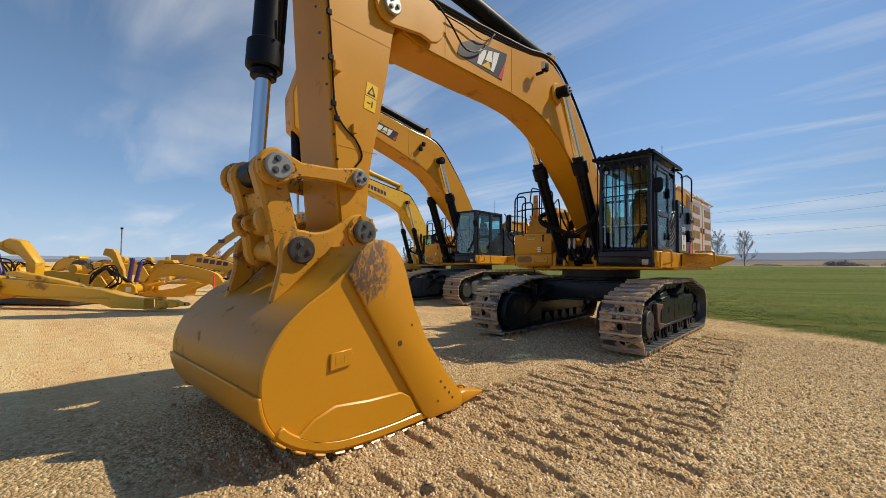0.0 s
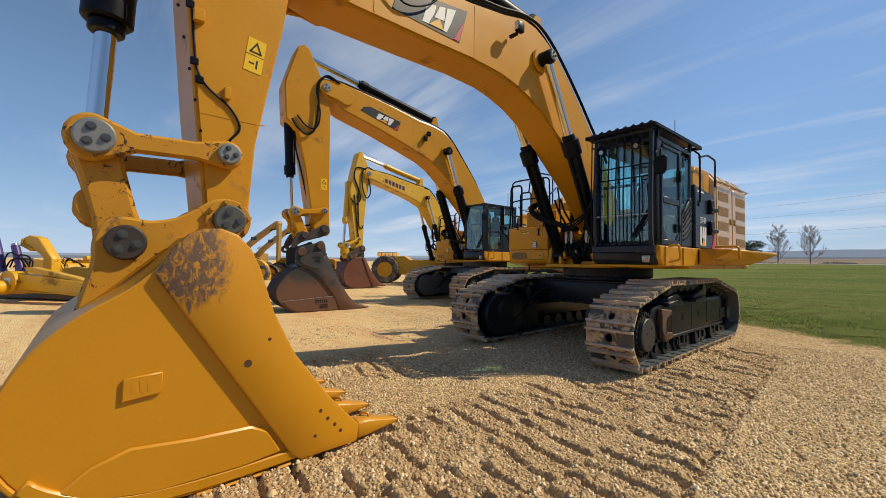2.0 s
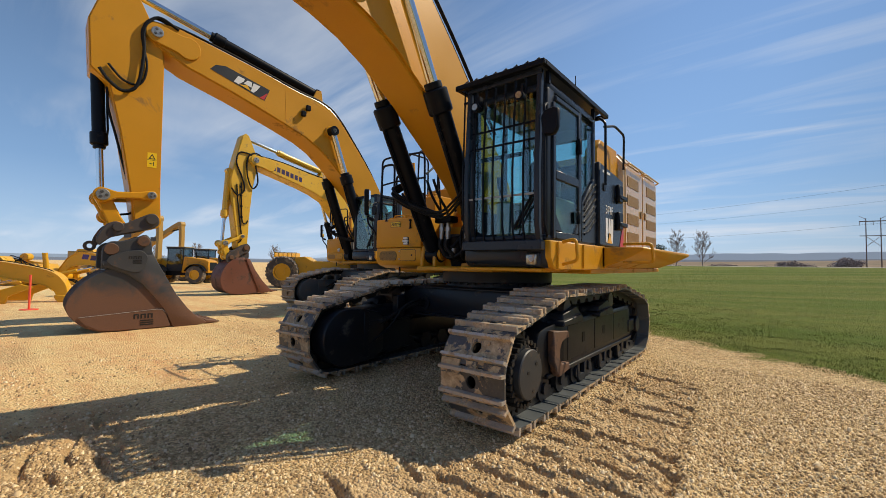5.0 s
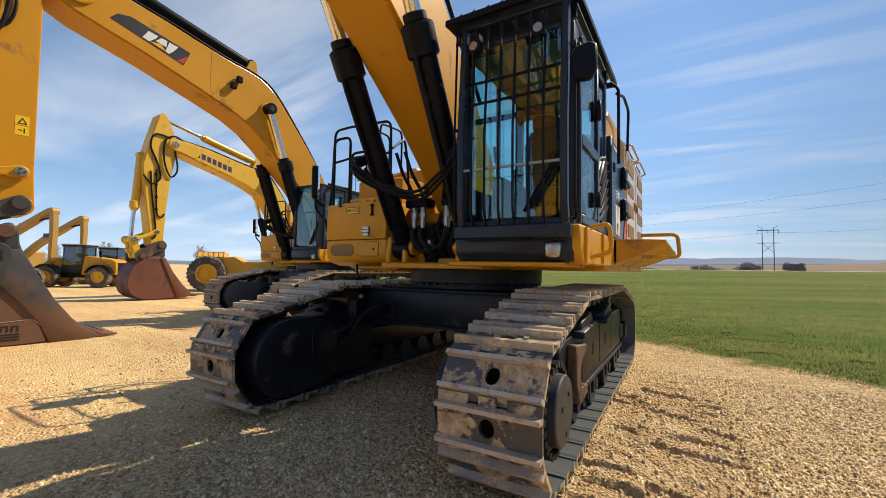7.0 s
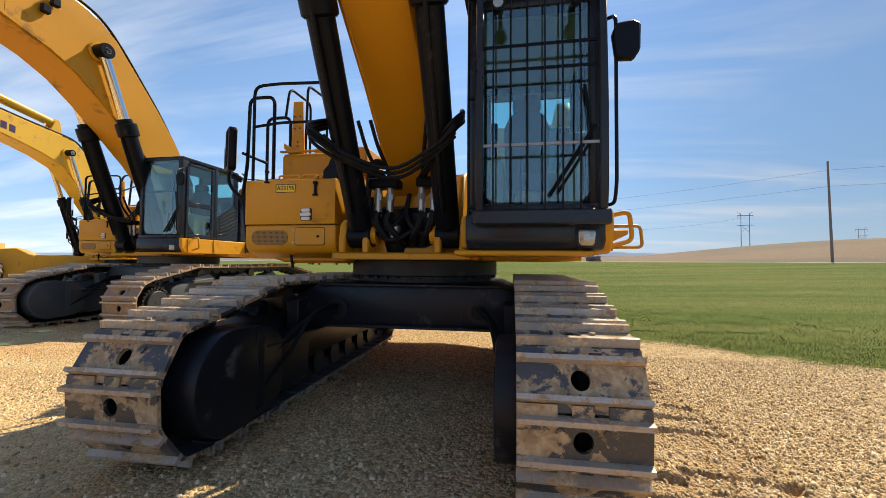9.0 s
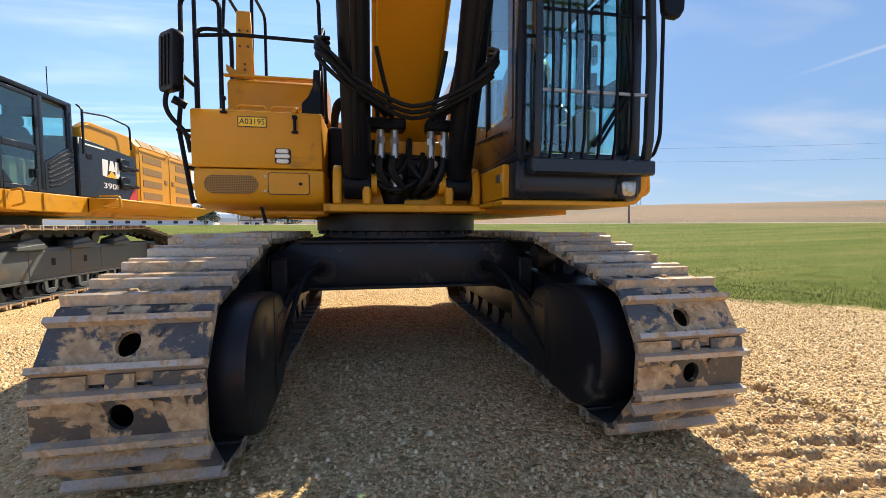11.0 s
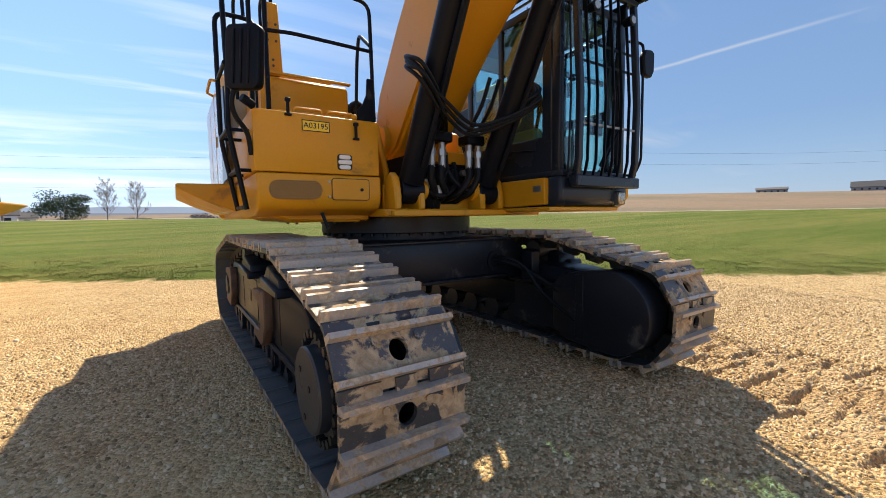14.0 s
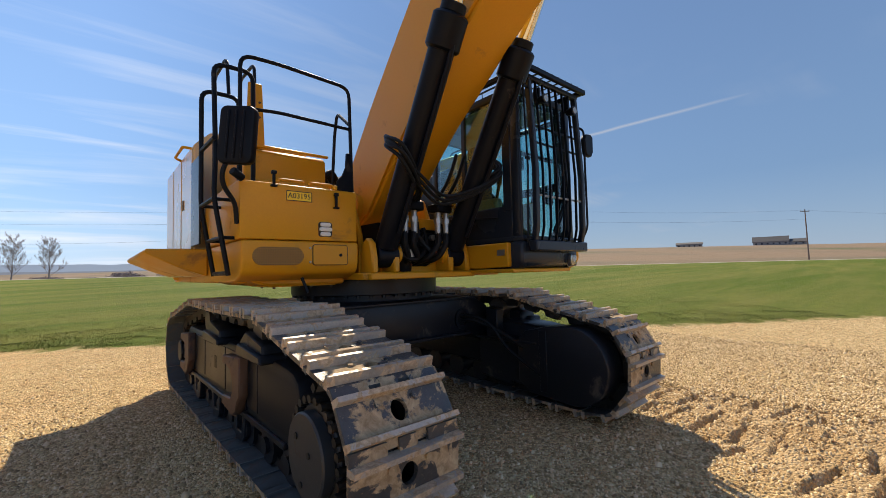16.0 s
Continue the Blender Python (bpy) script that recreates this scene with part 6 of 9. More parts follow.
# ---- the near excavator ----
NEAR = (-3.93, 9.60, 0.0)
near = thing("excavator", NEAR, "large yellow and black crawler excavator with barred cab, parked on gravel", "excavator", "parked excavators")
undercarriage(near, 1.0, 1.386, 0.66, SHOE, 39, UNDER, 0.0, 0.95, -0.031)
upper(near, 1.0, YELLOW, PALE, True, True)
cab(near, 1.0, True)
G1 = dict(boom_half=0.30, arm_half=0.36,
          boom_top=[(3.05, 4.62), (3.30, 4.76), (3.83, 4.86), (4.55, 4.91), (5.37, 5.01), (6.02, 5.12), (6.45, 5.23), (6.75, 5.21), (7.05, 5.10), (7.34, 4.93), (7.62, 4.70), (8.10, 4.25), (8.48, 3.86), (9.0, 3.30), (9.45, 2.75), (9.60, 2.30)],
          boom_bottom=[(3.08, 4.24), (3.40, 4.18), (4.50, 4.19), (5.37, 4.21), (5.95, 4.18), (6.30, 4.11), (6.65, 4.00), (7.00, 3.83), (7.45, 3.53), (8.20, 2.96), (8.60, 2.60), (9.05, 2.12), (9.40, 1.98)],
          boom_nose=(2.84, 4.40), nose_root=(3.45, 4.50), nose_r=0.21, boom_foot=(9.32, 2.24), cyl_pin=(6.84, 4.68), seams=[(5.40, 4.26, 4.96), (3.85, 4.24, 4.80)],
          arm=[(2.27, 1.84), (2.22, 2.3), (2.17, 2.8), (2.13, 3.3), (2.09, 3.8), (2.05, 4.3), (2.0, 4.9), (2.1, 5.35), (2.5, 5.75), (2.75, 5.65), (2.98, 4.9), (3.02, 4.4), (2.93, 4.07), (2.87, 3.65), (2.74, 2.98), (2.65, 2.52), (2.61, 1.97), (2.62, 1.78), (2.5, 1.70), (2.35, 1.72)],
          cyl_foot=(8.55, 1.66), cyl_cap=2.14, cyl_r=0.113, top_r=0.13, acyl_foot=(6.95, 5.42), acyl_end=(2.65, 5.62), acyl_cap=3.0,
          bcyl_top=(1.72, 5.3), bcyl_cap=1.93, link1=(1.57, 2.345), link2=(2.41, 2.37), pin1=(1.75, 1.62), pin2=(2.42, 1.82), ls=1.0)
boom_arm(near, NEAR, G1, YELLOW, YELLOW_OLD)
B1 = dict(half=1.09, paint=BUCKET, shell_paint=BUCKET_BACK, cheek_paint=CHEEK, cheek_label="cheek plate with scuffed bare corner", turn=1, label="wide yellow digging bucket with scuffed paint, resting on the ground",
          shell=[(2.06, 1.66), (1.80, 1.37), (1.55, 1.20), (1.36, 1.03), (1.24, 0.84), (1.20, 0.64), (1.25, 0.40), (1.40, 0.22), (1.70, 0.08), (2.05, 0.04), (2.50, 0.04), (2.90, 0.06), (3.24, 0.09)],
          mouth=[(3.26, 0.17), (2.99, 0.46), (2.72, 0.82), (2.56, 1.14), (2.46, 1.46), (2.38, 1.60), (2.24, 1.68)],
          cheek=[(1.87, 1.41), (1.96, 1.58), (2.04, 1.67), (2.13, 1.71), (2.23, 1.715), (2.33, 1.68), (2.42, 1.58), (2.485, 1.44), (2.58, 1.14), (2.74, 0.82), (3.01, 0.46), (3.28, 0.17), (3.26, 0.04), (2.80, 0.03), (2.73, 0.08)],
          wear=[(1.47, 0.24), (1.60, 0.34), (1.78, 0.40), (2.10, 0.37), (2.45, 0.36), (2.56, 0.30), (2.66, 0.13), (2.40, 0.10), (1.90, 0.10), (1.62, 0.15)],
          plug=(1.83, 0.745, 0.10, 0.075), holes=[(2.41, 0.80, 0.026), (2.94, 0.36, 0.014), (3.0, 0.29, 0.014), (3.06, 0.23, 0.014), (2.90, 0.18, 0.013), (3.11, 0.17, 0.014), (2.55, 0.95, 0.012)],
          scallop=(0.55, 0.93), heel=(0.44, 0.80), ears_x=[0.47], ear=[(1.49, 1.13), (1.535, 1.30), (1.575, 1.48), (1.575, 1.62), (1.61, 1.73), (1.69, 1.795), (1.78, 1.80), (1.90, 1.785), (2.05, 1.82), (2.18, 1.90), (2.29, 1.975), (2.40, 1.995), (2.52, 1.95), (2.575, 1.82), (2.53, 1.70), (2.40, 1.635), (2.20, 1.60), (2.02, 1.58), (1.85, 1.44), (1.66, 1.26)],
          ear_paint=YELLOW_OLD, top=[(1.98, 1.50), (2.04, 1.62), (2.16, 1.66), (2.30, 1.60), (2.30, 1.50), (2.14, 1.44)], lip=(3.22, 0.10), teeth=5, tooth=0.95)
bucket(near, NEAR, B1)
for side in (1, -1):
    knob_pin("pin", near, side * 0.54, side, 1.755 - NEAR[1], 1.62, 0.122, 0.05, PINDARK)
    knob_pin("pin", near, side * 0.54, side, 2.40 - NEAR[1], 1.82, 0.115, 0.09, PINGREY)
    for py, pz, pr, px in ((2.40, 1.82, 0.165, 0.54),):
        fl = part("pin_flange", hoop(nb(), (py - NEAR[1], pz), pr * 0.7, pr, *sorted((side * px, side * (px + 0.03))), 32), YELLOW_OLD, near, "chipped yellow pin flange", 0.006)
        for k in range(8):
            a = radians(45 * k + 10)
            c = (py - NEAR[1] + pr * 0.90 * math.cos(a), pz + pr * 0.90 * math.sin(a))
            part("flange_bolt", cyl(nb(), (side * (px + 0.03), *c), (side * (px + 0.05), *c), 0.018, 6), YELLOW_OLD, fl)
boom_logo(near, NEAR, [(4.08, 4.37), (4.14, 4.55), (4.20, 4.58), (4.87, 4.70), (5.12, 4.71), (4.98, 4.28)][0:2] + [(4.42, 4.70), (5.26, 4.82), (5.12, 4.35)], 0.301)
warning_label(near, 0.361, 2.62 - NEAR[1], 3.30, 0.075, 0.15, -8)
# hoses and pipes on boom and arm
for k in range(3):
    hose("hydraulic_hose", [(0.30 - 0.08 * k, y - NEAR[1], z + 0.06 + 0.02 * k) for y, z in ((3.6, 4.84), (4.4, 4.91), (5.2, 5.0), (5.9, 5.09), (6.4, 5.20), (6.8, 5.20), (7.15, 5.05), (7.55, 4.75), (8.05, 4.30), (8.5, 3.85), (9.0, 3.36))], 0.024, near)
hose("hydraulic_hose", [(0.36, y - NEAR[1], z) for y, z in ((3.1, 4.72), (3.5, 4.84), (3.85, 4.70), (4.2, 4.46), (4.6, 4.62), (4.85, 4.95))], 0.012, near)
hose("hydraulic_hose", [(0.345, y - NEAR[1], z) for y, z in ((3.8, 4.76), (4.2, 4.78), (4.6, 4.76), (4.9, 4.96))], 0.008, near)
hose("hydraulic_hose", [(0.20, y - NEAR[1], z) for y, z in ((2.0, 4.45), (2.15, 4.20), (2.45, 4.12), (2.75, 4.30), (2.95, 4.75), (3.3, 4.85))], 0.045, near)
hose("grease_line", [(0.372, y - NEAR[1], z) for y, z in ((2.06, 4.3), (2.12, 3.7), (2.16, 3.2), (2.19, 3.02), (2.28, 2.90), (2.42, 2.80), (2.50, 2.68), (2.50, 2.60), (2.44, 2.52), (2.41, 2.44))], 0.010, near)
for y, z in ((2.09, 4.0), (2.12, 3.55), (2.16, 3.10), (2.20, 2.96)):
    part("pipe_clip", box(nb(), 0.36, 0.385, y - NEAR[1] - 0.03, y - NEAR[1] + 0.03, z - 0.03, z + 0.03), BLACK, near, "", 0.006)
for k in range(9):      # small bolts along the arm's edges
    y, z = 2.10 - 0.015 * k + 0.12, 2.55 + 0.24 * k
    part("arm_bolt", cyl(nb(), (0.358, y - NEAR[1] - 0.03 * k, z), (0.372, y - NEAR[1] - 0.03 * k, z), 0.012, 8), BLACK, near)
for z in (2.70, 3.95):
    part("weld_seam", box(nb(), 0.36, 0.363, 2.22 - 0.06 * (z - 2.6) - NEAR[1], 2.70 + 0.14 * (z - 2.6) - NEAR[1], z - 0.005, z + 0.005), YELLOW, near)
part("bracket", box(nb(), 0.36, 0.42, 2.14 - NEAR[1], 2.22 - NEAR[1], 3.42, 3.52), YELLOW, near, "", 0.006)
part("bracket", box(nb(), 0.36, 0.40, 2.38 - NEAR[1], 2.43 - NEAR[1], 2.85, 2.95), YELLOW, near, "", 0.006)
# work lamp on the boom side
bm = box(nb(), 0.44, 0.52, 6.06 - NEAR[1], 6.20 - NEAR[1], 4.80, 4.95)
wl = part("boom_lamp", bm, BLACK, near, "square work lamp on the boom side", 0.02, 2)
part("lens", box(nb(), 0.45, 0.51, 6.052 - NEAR[1], 6.06 - NEAR[1], 4.82, 4.93), LENS, wl)
part("lamp_bracket", box(nb(), 0.33, 0.46, 6.08 - NEAR[1], 6.12 - NEAR[1], 4.76, 4.80), BLACK, wl)

# ---- the second excavator ----
SEC = (-11.55, 14.05, 0.0)
second = thing("excavator", SEC, "larger yellow crawler excavator with open-glass black cab and brown bucket", "excavator", "parked excavators")
upper(second, 1.06, YELLOW, YELLOW, False, False)
cab(second, 1.06, False)
lengthen(second, ((-9.0, -9.0), (-1.0, -1.0), (-0.42, -0.16), (0.60, 1.72), (2.62, 4.60), (4.0, 5.98)), 1.06)
undercarriage(second, 1.06, 1.40, 0.75, SHOE_TAN, 50, SLATE, 1.25)
G2 = dict(boom_half=0.44, arm_half=0.38,
          boom_top=[(6.63, 6.92), (6.83, 7.06), (7.24, 7.10), (7.62, 7.04), (9.07, 6.76), (10.35, 6.46), (11.01, 6.33), (11.42, 6.19), (11.75, 5.94), (12.21, 5.39), (12.66, 4.84), (13.11, 4.24), (13.64, 3.35), (13.78, 2.57)],
          boom_bottom=[(6.65, 6.69), (6.88, 6.52), (7.52, 6.20), (8.67, 5.86), (9.86, 5.45), (10.58, 5.18), (11.01, 4.94), (11.42, 4.60), (11.93, 4.12), (12.49, 3.57), (13.02, 2.92), (13.38, 2.38), (13.60, 2.23)],
          boom_nose=(6.91, 6.78), nose_root=(7.54, 6.65), nose_r=0.22, boom_foot=(13.55, 2.43), cyl_pin=(11.38, 5.52), seams=[(9.97, 5.53, 6.49)],
          arm=[(6.63, 2.43), (6.55, 2.98), (6.33, 4.31), (6.10, 5.36), (5.77, 5.64), (5.71, 6.69), (6.07, 7.85), (6.25, 7.96), (6.41, 7.87), (6.75, 7.16), (7.04, 6.57), (7.09, 6.16), (7.10, 4.09), (7.11, 2.99), (7.14, 2.43), (7.00, 2.28), (6.79, 2.29)],
          cyl_foot=(12.77, 1.77), cyl_cap=2.62, cyl_r=0.15, top_r=0.125, acyl_foot=(11.10, 6.73), acyl_end=(6.35, 7.77), acyl_cap=2.95,
          bcyl_top=(5.92, 5.73), bcyl_cap=1.65, link1=(6.07, 2.92), link2=(6.93, 3.00), pin1=(6.35, 2.27), pin2=(6.98, 2.41), ls=1.0)
upper_body = set(second.children)      # boom and bucket are slewed a little against it
boom_arm(second, SEC, G2, YELLOW, YELLOW)
B2 = dict(half=0.60, paint=BROWN, shell_paint=RUSTDARK, cheek_paint=BROWN, turn=1, label="big brown-painted digging bucket with worn steel",
          shell=[(6.14, 1.31), (5.87, 1.11), (5.69, 0.91), (5.58, 0.70), (5.56, 0.54), (5.63, 0.36), (5.83, 0.15), (6.08, 0.03), (6.30, 0.00), (7.03, 0.00), (7.40, 0.02), (7.90, 0.03)],
          mouth=[(8.02, 0.10), (7.90, 0.19), (7.69, 0.40), (7.43, 0.75), (7.11, 1.40), (6.93, 1.60), (6.40, 1.42)],
          cheek=[(6.12, 1.38), (6.50, 1.23), (6.78, 1.01), (7.07, 0.63), (7.25, 0.36), (7.40, 0.00), (7.82, 0.00), (8.10, 0.04), (8.02, 0.13), (7.90, 0.20), (7.69, 0.41), (7.43, 0.78), (7.17, 1.28), (6.98, 1.66), (6.60, 1.62), (6.10, 1.50)],
          wear=[(5.74, 0.34), (7.08, 0.43), (7.19, 0.42), (7.27, 0.32), (7.36, 0.03), (7.03, 0.02), (6.28, 0.02), (6.08, 0.05), (5.86, 0.18)],
          ear_paint=EARSTEEL, ears_x=[0.51], ear=[(6.08, 1.35), (6.08, 1.62), (6.10, 1.80), (6.22, 1.92), (6.40, 1.94), (6.64, 2.02), (6.83, 2.10), (6.93, 1.98), (6.96, 1.75), (6.98, 1.55), (6.60, 1.40), (6.2, 1.30)],
          top=[(6.14, 1.24), (6.20, 1.42), (6.70, 1.46), (6.80, 1.36), (6.5, 1.22)], lip=(8.02, 0.06), teeth=5, tooth=0.7)
bk2 = bucket(second, SEC, B2)
# quick coupler between linkage and bucket
for side in (1, -1):
    q = arc_pts([(6.05, 1.83), (5.99, 1.98), (6.14, 2.28), (6.32, 2.37), (6.45, 2.33), (6.67, 2.45), (6.95, 2.60), (7.08, 2.50), (7.07, 2.32), (6.85, 2.21), (6.57, 2.13), (6.27, 2.03), (6.13, 1.92)], 3)
    part("quick_coupler", prism(nb(), [(y - SEC[1], z) for y, z in q], *sorted((side * 0.39, side * 0.47))), COUPLER, second, "dark greasy quick coupler", 0.02)
    knob_pin("pin", second, side * 0.47, side, 6.95 - SEC[1], 2.46, 0.12, 0.06, COUPLER, False)
    knob_pin("pin", second, side * 0.47, side, 6.35 - SEC[1], 2.25, 0.10, 0.06, COUPLER, False)
    knob_pin("pin", second, side * 0.58, side, 6.24 - SEC[1], 1.76, 0.125, 0.06, RUSTY, False)
    knob_pin("pin", second, side * 0.58, side, 6.79 - SEC[1], 1.95, 0.115, 0.06, RUSTY, False)
bm = hoop(nb(), (5.92 - SEC[1], 1.83), 0.05, 0.11, -0.06, 0.06, 20)
part("lifting_eye", bm, COUPLER, second)
# unreadable stencils become bars
part("ear_plate", prism(nb(), [(y - SEC[1], z) for y, z in arc_pts([(6.16, 1.51), (6.25, 1.63), (6.65, 1.75), (6.81, 1.70), (6.87, 1.57), (6.83, 1.39), (6.72, 1.27), (6.53, 1.29), (6.25, 1.41), (6.16, 1.51)], 3)], 0.645, 0.665), EARSTEEL, bk2, "rounded doubler plate on the hinge ear", 0.008)
part("weld_line", tube(nb(), [(0.632, y - SEC[1], z) for y, z in ((5.75, 0.345), (6.4, 0.388), (7.08, 0.435), (7.19, 0.422), (7.27, 0.325))], 0.005, 6), WELD, bk2, "pale weld along the wear plate")
for (y, z, h, x) in ((6.66, 0.20, 0.05, 0.631), (6.53, 1.52, 0.033, 0.666)):
    for k in range(3):
        u0 = y - SEC[1] + 0.125 * k * h / 0.05
        w_ = 0.095 * h / 0.05
        for a0, a1, c0, c1 in ((0, 1, 2.55, 3.0), (0, 0.28, 1.0, 2.55), (0.72, 1, 1.0, 2.55)):
            part("stencil_bar", box(nb(), x, x + 0.005, u0 + a0 * w_, u0 + a1 * w_, z + c0 * h, z + c1 * h), INK, bk2)
        part("stencil_bar", box(nb(), x, x + 0.005, y - SEC[1] + 0.12 * h / 0.05, y - SEC[1] + 0.36 * h / 0.05, z - (0.2 + 0.9 * k) * h, z - (0.2 + 0.9 * k) * h + 0.5 * h), INK, bk2)
boom_logo(second, SEC, [(8.03, 6.34), (8.15, 6.48), (8.38, 6.53), (9.51, 6.25), (9.38, 5.92)], 0.441)
warning_label(second, 0.381, 6.92 - SEC[1], 3.83, 0.09, 0.17)
hose("hydraulic_hose", [(0.46, y - SEC[1], z) for y, z in ((7.34, 7.02), (6.93, 7.15), (6.68, 6.80), (6.68, 6.17), (6.58, 5.45), (6.33, 5.25), (6.07, 5.42), (5.92, 5.63))], 0.035, second)
hose("hydraulic_hose", [(0.42, y - SEC[1], z) for y, z in ((7.24, 7.06), (6.83, 7.10), (6.63, 6.69), (6.75, 5.96), (6.63, 5.50), (6.33, 5.51), (6.07, 5.78))], 0.025, second)
for k in range(4):
    hose("hydraulic_hose", [(0.32 - 0.12 * k, y - SEC[1], z + 0.06) for y, z in ((7.14, 7.10), (7.73, 7.03), (9.07, 6.78), (10.35, 6.49), (11.01, 6.39), (11.47, 6.23), (11.84, 5.90), (12.30, 5.34), (12.84, 4.64), (13.29, 3.94))], 0.028, second, STEEL if k in (1, 2) else None)
hose("hydraulic_hose", [(0.10, y - SEC[1], z) for y, z in ((6.10, 5.47), (6.12, 4.94), (6.28, 4.31), (6.43, 3.68), (6.58, 3.06), (6.63, 2.64), (6.38, 2.54))], 0.025, second)
for y, z in ((10.40, 5.76), (10.54, 5.96)):
    part("boom_lamp", box(nb(), 0.46, 0.56, y - SEC[1], y - SEC[1] + 0.14, z, z + 0.16), BLACK, second, "work lamp on the boom side", 0.02)

for ob in set(second.children) - upper_body:
    ob.matrix_local = Matrix.Translation((0.35, 0, 0)) @ Matrix.Rotation(radians(-6), 4, "Z")

# ---- the third excavator, another make, farther off ----
THI = (-20.05, 20.3, 0.0)
third = thing("excavator", THI, "bright lemon-yellow crawler excavator with rust-red bucket", "excavator", "parked excavators")
undercarriage(third, 1.0, 1.40, 0.70, SHOE_TAN, 39, UNDER)
upper(third, 1.0, LEMON, LEMON, False, False)
cab(third, 1.0, False)
G3 = dict(boom_half=0.40, arm_half=0.30,
          boom_top=[(12.85, 6.45), (13.1, 6.62), (13.6, 6.60), (14.6, 6.50), (16.0, 6.25), (16.9, 6.10), (17.6, 5.95), (18.1, 5.5), (18.6, 4.9), (19.2, 4.1), (19.7, 3.2), (19.9, 2.5)],
          boom_bottom=[(12.90, 6.25), (13.1, 6.08), (13.6, 6.0), (14.6, 5.75), (15.6, 5.5), (16.5, 5.22), (17.2, 4.9), (17.8, 4.2), (18.4, 3.4), (19.0, 2.6), (19.5, 2.2)],
          boom_nose=(13.21, 6.35), nose_root=(13.9, 6.25), nose_r=0.24, boom_foot=(19.6, 2.4), cyl_pin=(17.3, 5.45), seams=[],
          arm=[(12.52, 2.2), (12.42, 3.0), (12.25, 4.2), (12.12, 5.3), (12.36, 6.4), (12.62, 7.42), (12.77, 7.56), (12.92, 7.48), (13.18, 6.9), (13.38, 6.4), (13.34, 5.9), (13.16, 5.0), (13.04, 3.6), (12.98, 2.2), (12.88, 1.98), (12.63, 2.0)],
          cyl_foot=(18.6, 1.7), cyl_cap=2.2, cyl_r=0.13, acyl_foot=(17.1, 6.55), acyl_end=(12.8, 7.4), acyl_cap=2.6, cyl_paint=LEMON,
          bcyl_top=(12.15, 5.7), bcyl_cap=2.1, link1=(11.95, 2.35), link2=(12.7, 2.7), pin1=(12.15, 1.75), pin2=(12.8, 2.1), ls=0.95)
boom_arm(third, THI, G3, LEMON, LEMON)
B3 = dict(half=0.52, paint=REDBROWN, turn=1, label="rust-red digging bucket resting on the ground",
          shell=[(12.25, 1.62), (11.95, 1.35), (11.78, 1.0), (11.74, 0.66), (11.86, 0.30), (12.20, 0.08), (12.70, 0.04), (13.30, 0.06), (14.00, 0.14)],
          mouth=[(13.95, 0.24), (13.60, 0.62), (13.25, 1.12), (13.00, 1.62)],
          cheek=[(12.80, 1.7), (13.00, 1.66), (13.28, 1.12), (13.64, 0.62), (14.00, 0.24), (14.00, 0.10), (13.50, 0.05), (13.25, 0.6)],
          ears_x=[0.30], ear=[(12.10, 1.4), (12.10, 1.9), (12.30, 2.05), (12.60, 1.95), (12.80, 2.3), (13.00, 2.1), (13.00, 1.6), (12.50, 1.4)],
          ear_paint=COUPLER, top=[(12.30, 1.5), (12.40, 1.7), (12.80, 1.72), (12.90, 1.55)], lip=(14.02, 0.14), teeth=5, tooth=0.75)
bucket(third, THI, B3)
for side in (1, -1):
    q = arc_pts([(11.98, 1.62), (12.05, 1.88), (12.35, 2.08), (12.62, 2.28), (12.90, 2.36), (13.05, 2.20), (12.98, 1.98), (12.70, 1.86), (12.45, 1.66), (12.20, 1.50), (12.02, 1.50)], 3)
    part("quick_coupler", prism(nb(), [(y - THI[1], z) for y, z in q], *sorted((side * 0.38, side * 0.46))), COUPLER, third, "dark rusty quick coupler", 0.02)
    knob_pin("pin", third, side * 0.46, side, 12.85 - THI[1], 2.18, 0.12, 0.05, RUSTY, False)
    knob_pin("pin", third, side * 0.46, side, 12.20 - THI[1], 1.72, 0.10, 0.05, RUSTY, False)
for k in range(7):    # maker's name as plain blocks along the boom
    y = 14.05 + 0.24 * k
    z = 6.18 - 0.055 * k
    part("name_block", prism(nb(), [(y - THI[1], z - 0.12), (y - THI[1], z + 0.12), (y + 0.17 - THI[1], z + 0.085), (y + 0.17 - THI[1], z - 0.155)], 0.401, 0.406), NAVY, third)
for k in range(3):
    hose("hydraulic_hose", [(0.25 - 0.12 * k, y - THI[1], z + 0.06) for y, z in ((13.2, 6.60), (14.6, 6.50), (16.0, 6.27), (17.0, 6.12), (17.7, 5.95), (18.3, 5.35), (19.0, 4.4))], 0.03, third)
hose("hydraulic_hose", [(0.36, y - THI[1], z) for y, z in ((13.6, 6.55), (13.2, 6.7), (12.85, 6.4), (12.85, 5.6), (13.1, 5.0), (13.35, 5.3), (13.25, 6.0), (13.0, 6.6))], 0.035, third)
hose("hydraulic_hose", [(0.34, y - THI[1], z) for y, z in ((13.1, 6.6), (12.5, 6.6), (12.35, 6.1), (12.6, 5.5), (12.75, 4.9), (12.45, 4.6), (12.15, 4.9))], 0.035, third)
for y, z in ((12.60, 5.0), (12.62, 4.6), (12.64, 4.1), (12.66, 3.6)):
    part("pipe_clip", box(nb(), 0.30, 0.34, y - THI[1] - 0.05, y - THI[1] + 0.05, z - 0.05, z + 0.05), BLACK, third, "", 0.01)
hose("hydraulic_hose", [(0.33, y - THI[1], z) for y, z in ((12.60, 5.2), (12.62, 4.6), (12.65, 3.9), (12.70, 3.4), (12.85, 3.3), (12.95, 3.45))], 0.028, third)
